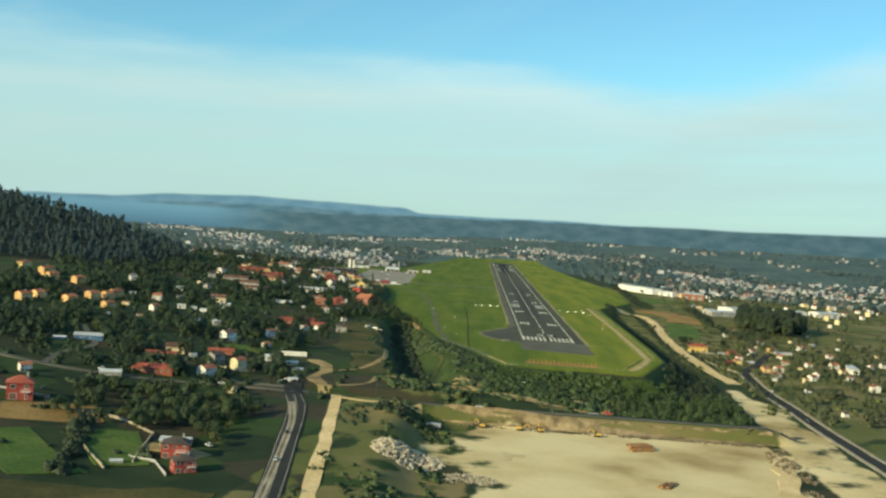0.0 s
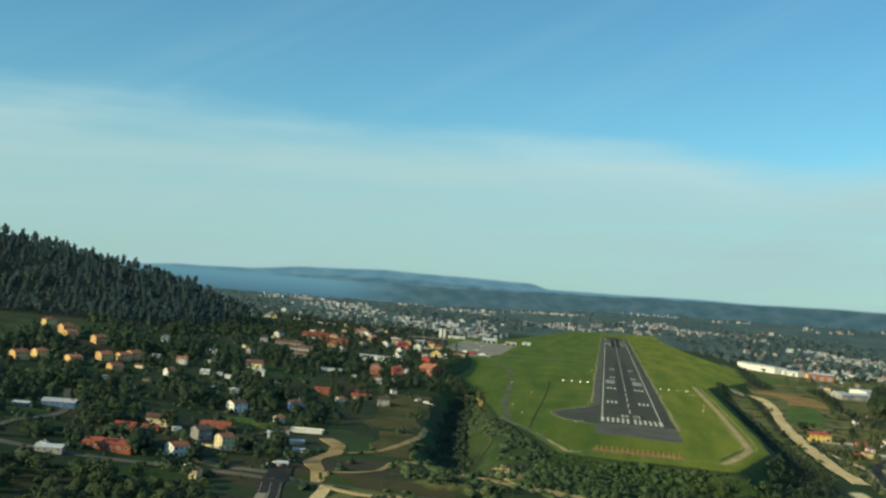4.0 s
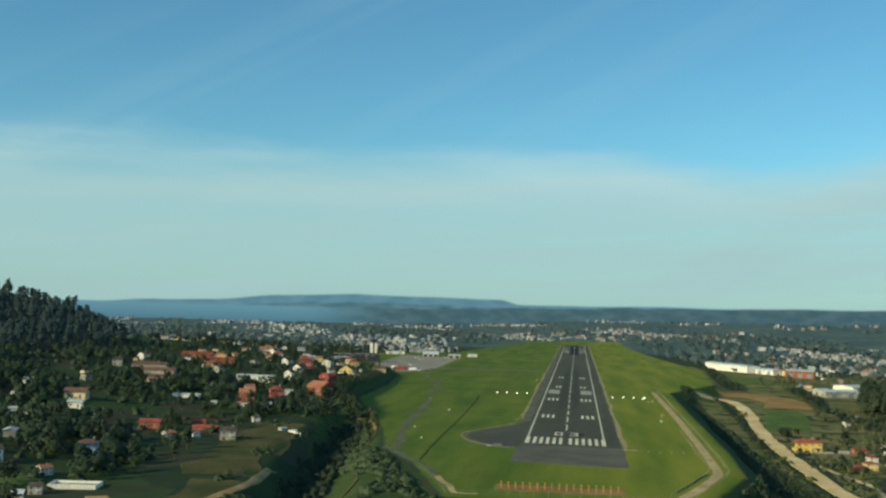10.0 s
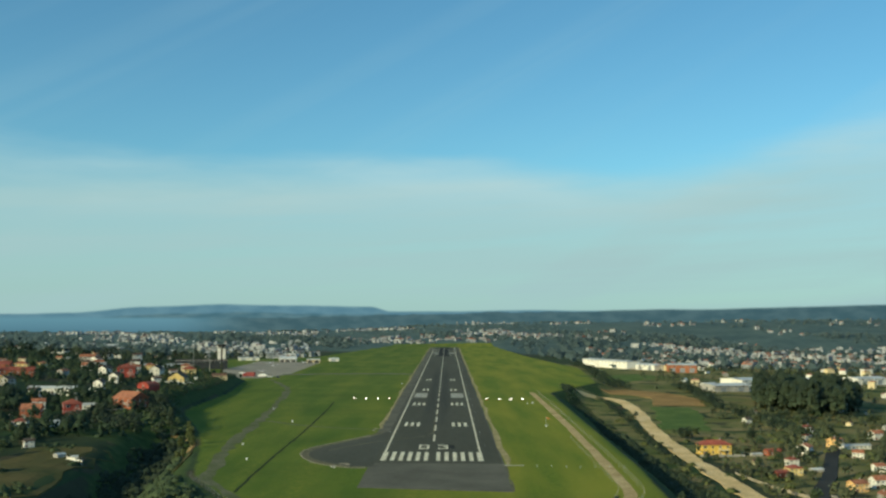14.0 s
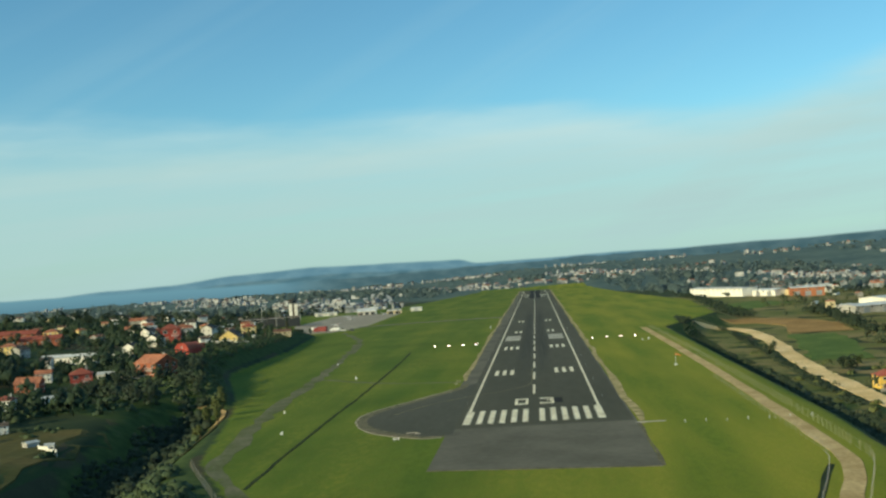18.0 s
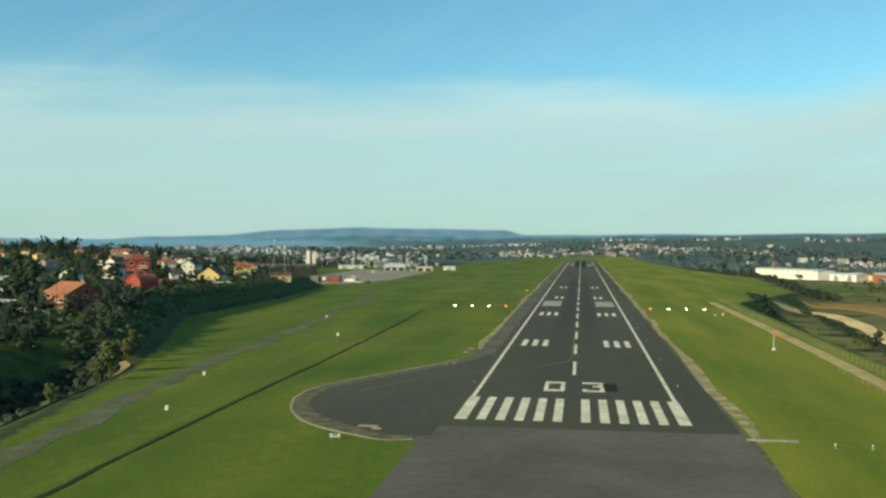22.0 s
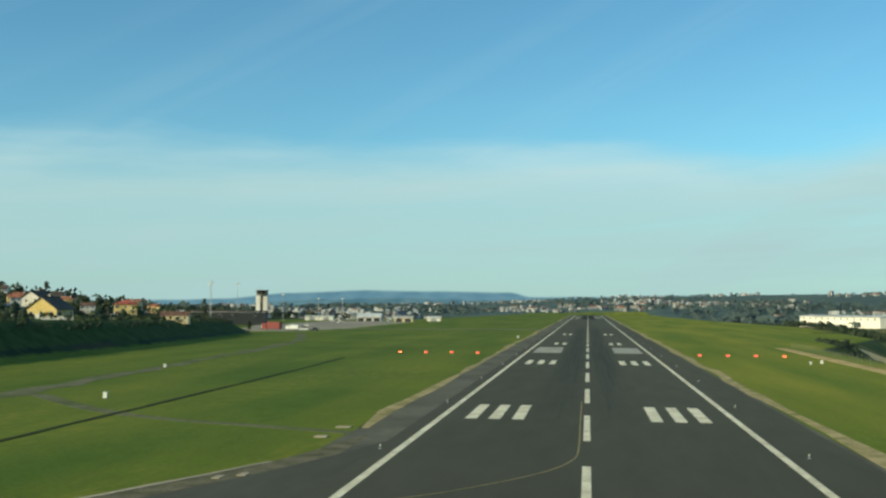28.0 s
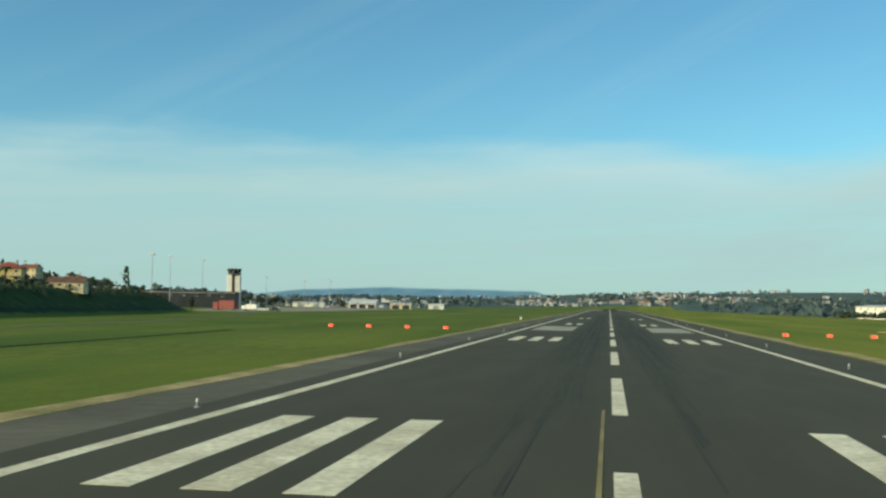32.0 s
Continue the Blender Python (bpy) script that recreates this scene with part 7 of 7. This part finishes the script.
rocks("rubble_heap", 1100, -93, -428, 17, 20, 2.6, "heap of pale broken stone at the quarry's edge", 51, 0.72)
rocks("rubble_heap", 300, -66, -452, 14, 9, 1.2, "low spill of pale broken stone on the quarry floor", 52, 0.6)
for k, (x, w) in enumerate(((-58, 14), (-14, 18), (26, 12), (62, 15), (88, 10))):
    rocks("bank_stones", 70, x, -327, w, 3.2, 0.9, "broken stones fallen from the quarry's earth bank", 60 + k, 0.55, "dark_rock")
rocks("spoil_stones", 160, 96, -372, 7, 34, 1.2, "dark stones along the edge of the ramp", 53, 0.8, "dark_rock")
for k, (x, y) in enumerate(((93, -320), (103, -338), (113, -306), (90, -434), (97, -404))):
    rocks("spoil_stones", 46, x, y, 4.5, 7.5, 1.3, "dark broken rocks on the sandy slope beside the quarry", 70 + k, 0.7, "dark_rock")


def excavator(x, y, turn, label):
    """Tracks, a slewing house with a cab, a boom, a stick and a bucket."""
    ob = thing("excavator", label, "machine", "quarry machines")
    for s in (-1.25, 1.25):
        part("track", boxed(s - 0.35, s + 0.35, -2.0, 2.0, 0, 0.9, bevel=0.25), M["tyre"], ob)
    part("house", boxed(-1.5, 1.5, -2.4, 1.2, 1.0, 2.3, bevel=0.15), M["machine_yellow"], ob)
    part("cab", boxed(-1.45, -0.3, 0.2, 1.6, 1.3, 3.1, bevel=0.1), M["glass"], ob)
    part("boom", tubed((0.3, 1.0, 1.8), (0.3, 4.4, 4.4), 0.34, 0.26, 6), M["machine_yellow"], ob)
    part("stick", tubed((0.3, 4.3, 4.4), (0.3, 6.4, 1.8), 0.24, 0.18, 6), M["machine_yellow"], ob)
    part("bucket", boxed(-0.4, 1.0, 5.9, 6.8, 0.7, 1.8, bevel=0.2), M["car_dark"], ob)
    put(ob, x, y, turn, None, 0.95)


for x, y, turn, label in ((-58, -330, 60, "yellow excavator with its boom lowered"), (-37, -330, 250, "yellow excavator below the cut bank"), (-26, -331, 20, "dusty yellow excavator beside another"), (5, -332, 80, "yellow excavator alone below the cut bank")):
    excavator(x, y, turn, label)


def pipe_stack(x, y, turn, n, label):
    ob = thing("pipe_stack", label, "pipes", "stacks in the quarry")
    rng = random.Random(n)
    for k in range(n):
        lay = k // 6
        part("pipe", tubed((-6 + rng.uniform(-1.5, 1.5), (k % 6) * 1.1 - 3 + 0.5 * lay, 0.55 + 0.95 * lay), (6 + rng.uniform(-1.5, 1.5), (k % 6) * 1.1 - 3 + 0.5 * lay + rng.uniform(-0.8, 0.8), 0.55 + 0.95 * lay), 0.5, sides=8), M["rust"], ob)
    put(ob, x, y, turn)


pipe_stack(24, -360, 25, 18, "untidy stack of rust-brown pipes on the sand")
pipe_stack(24, -436, 60, 5, "few rusty pipes lying on the quarry floor")
vehicle("truck", "grey lorry beside the stone heap", -84, -352, 80, 2.5, 8.0, 3.0, "metal", True, "quarry machines")
house("grey_shed", 6, -296, 4, 0.45)
house("red_house", 14, -297, 4, 0.45)


# ---- walls, poles and lanes ----
def stone_wall(points, label):
    c = smooth_line(points, 3.0)
    rng = np.random.default_rng(len(c))
    ob = thing("field_wall", label, "wall", "field walls")
    for a, b in zip(c[:-1], c[1:]):
        m, d = (a + b) / 2, b - a
        bm = boxed(-np.linalg.norm(d) / 2 - 0.05, np.linalg.norm(d) / 2 + 0.05, -0.25, 0.25, -0.4, 1.1 + rng.uniform(-0.15, 0.2), bevel=0.06)
        o = part("wall_length", bm, M["rock"], ob)
        o.matrix_basis = pose(m[0], m[1], float(height(*m)), 0, 0, math.degrees(math.atan2(d[1], d[0])))


stone_wall([(-236, -460), (-222, -482), (-207, -503)], "grey stone wall between two green fields")
stone_wall([(-258, -428), (-240, -424), (-222, -430), (-206, -443)], "grey stone wall along the ploughed field")
stone_wall([(-206, -445), (-203, -470), (-200, -490)], "grey stone wall round the farmyard")
stone_wall([(154, 92), (158, 55), (166, 15)], "pale retaining wall beside the haul road")


def utility_pole(x, y, h=9.0):
    ob = thing("utility_pole", "wooden utility pole with a cross arm", "pole", "utility poles")
    part("pole", tubed((0, 0, -0.4), (0, 0, h), 0.14, 0.09, 7), M["wood_dark"], ob)
    part("cross_arm", boxed(-1.0, 1.0, -0.06, 0.06, h - 0.6, h - 0.45), M["wood_dark"], ob)
    for u in (-0.85, 0, 0.85):
        part("insulator", tubed((u, 0, h - 0.45), (u, 0, h - 0.25), 0.05, sides=6), M["trim"], ob)
    put(ob, x, y, x % 180)


for x, y in ((-208, -250), (-232, -200), (-196, -120), (-214, -10), (-205, 60), (-178, 150), (-226, 350), (-205, 470), (-252, -312), (-290, -330), (158, 60), (176, 132), (206, 150), (184, -20), (-60, -301), (20, -302), (-120, -300)):
    utility_pole(x, y)


def road_lines(points, half):
    """White lines of the new road, on its surface."""
    for k, off in enumerate((-half, 0.0, half)):
        setting("road_marking", ribbon("road_marking", points, 0.15, M["paint_white"], 0.42, 0.0, 4.0, offset=off), "white line painted on the new road", "marking")


road_lines([(-163, -330), (-155, -365), (-147, -440), (-141, -500), (-132, -600), (-124, -720)], 4.2)


def taxi_sign(x, y, turn, w):
    """A low board on two legs with dark bars for its writing."""
    ob = thing("taxi_sign", "low pale guidance board beside the turning bay", "sign", "guidance boards")
    part("board", boxed(-w / 2, w / 2, -0.1, 0.1, 0.35, 0.95, bevel=0.03), M["trim"], ob)
    part("lettering", boxed(-w * 0.3, w * 0.3, -0.115, -0.1, 0.6, 0.9), M["car_dark"], ob, "dark bar of writing")
    for u in (-w * 0.35, w * 0.35):
        part("leg", tubed((u, 0, -0.1), (u, 0, 0.4), 0.05, sides=6), M["metal"], ob)
    put(ob, x, y, turn)


taxi_sign(-40, -18.5, 8, 1.8)


def garden_wall(points, label, h=1.3, wall="wall_white"):
    """A plastered garden wall with a coping and gate posts."""
    ob = thing("garden_wall", label, "wall", "garden walls")
    for k, (a, b) in enumerate(zip(points[:-1], points[1:])):
        a, b = np.array(a, float), np.array(b, float)
        m, n = (a + b) / 2, float(np.linalg.norm(b - a))
        z, turn = float(height(*m)), math.degrees(math.atan2(b[1] - a[1], b[0] - a[0]))
        for name, bm, mat in (("wall_length", boxed(-n / 2, n / 2, -0.12, 0.12, -0.8, h), wall), ("coping", boxed(-n / 2, n / 2, -0.18, 0.18, h, h + 0.1), "trim")):
            part(name, bm, M[mat], ob).matrix_basis = pose(m[0], m[1], z, 0, 0, turn)
        post = boxed(-0.22, 0.22, -0.22, 0.22, -0.8, h + 0.35, bevel=0.04)
        part("gate_post", post, M[wall], ob).matrix_basis = pose(a[0], a[1], float(height(*a)), 0, 0, turn)


garden_wall([(-214, 366), (-200, 367), (-190, 371)], "low white garden wall before the yellow gabled house")
garden_wall([(-238, 240), (-226, 238), (-212, 241)], "white garden wall before a white house")
garden_wall([(-196, 150), (-182, 147), (-166, 152)], "pale garden wall before the brick house", 1.1, "wall_grey")
garden_wall([(-204, -482), (-192, -486), (-182, -505)], "pale farmyard wall beside the red farmhouse", 1.0, "wall_grey")
garden_wall([(-222, -270), (-206, -272), (-198, -266)], "cream garden wall before the cream house", 1.2, "wall_cream")
garden_wall([(152, 158), (162, 160), (178, 161)], "pale wall before the wide yellow house", 1.2, "wall_grey")
garden_wall([(-296, -405), (-280, -408), (-266, -412)], "pale wall before the red-roofed house", 1.2, "wall_grey")
garden_wall([(-151, -13), (-147, -15), (-143, -18)], "white terrace wall above the ravine", 1.2)
house("annex_white", -149, -10, 20, 0.5, True)
house("annex_grey", -156, -8, 60, 0.5, True)
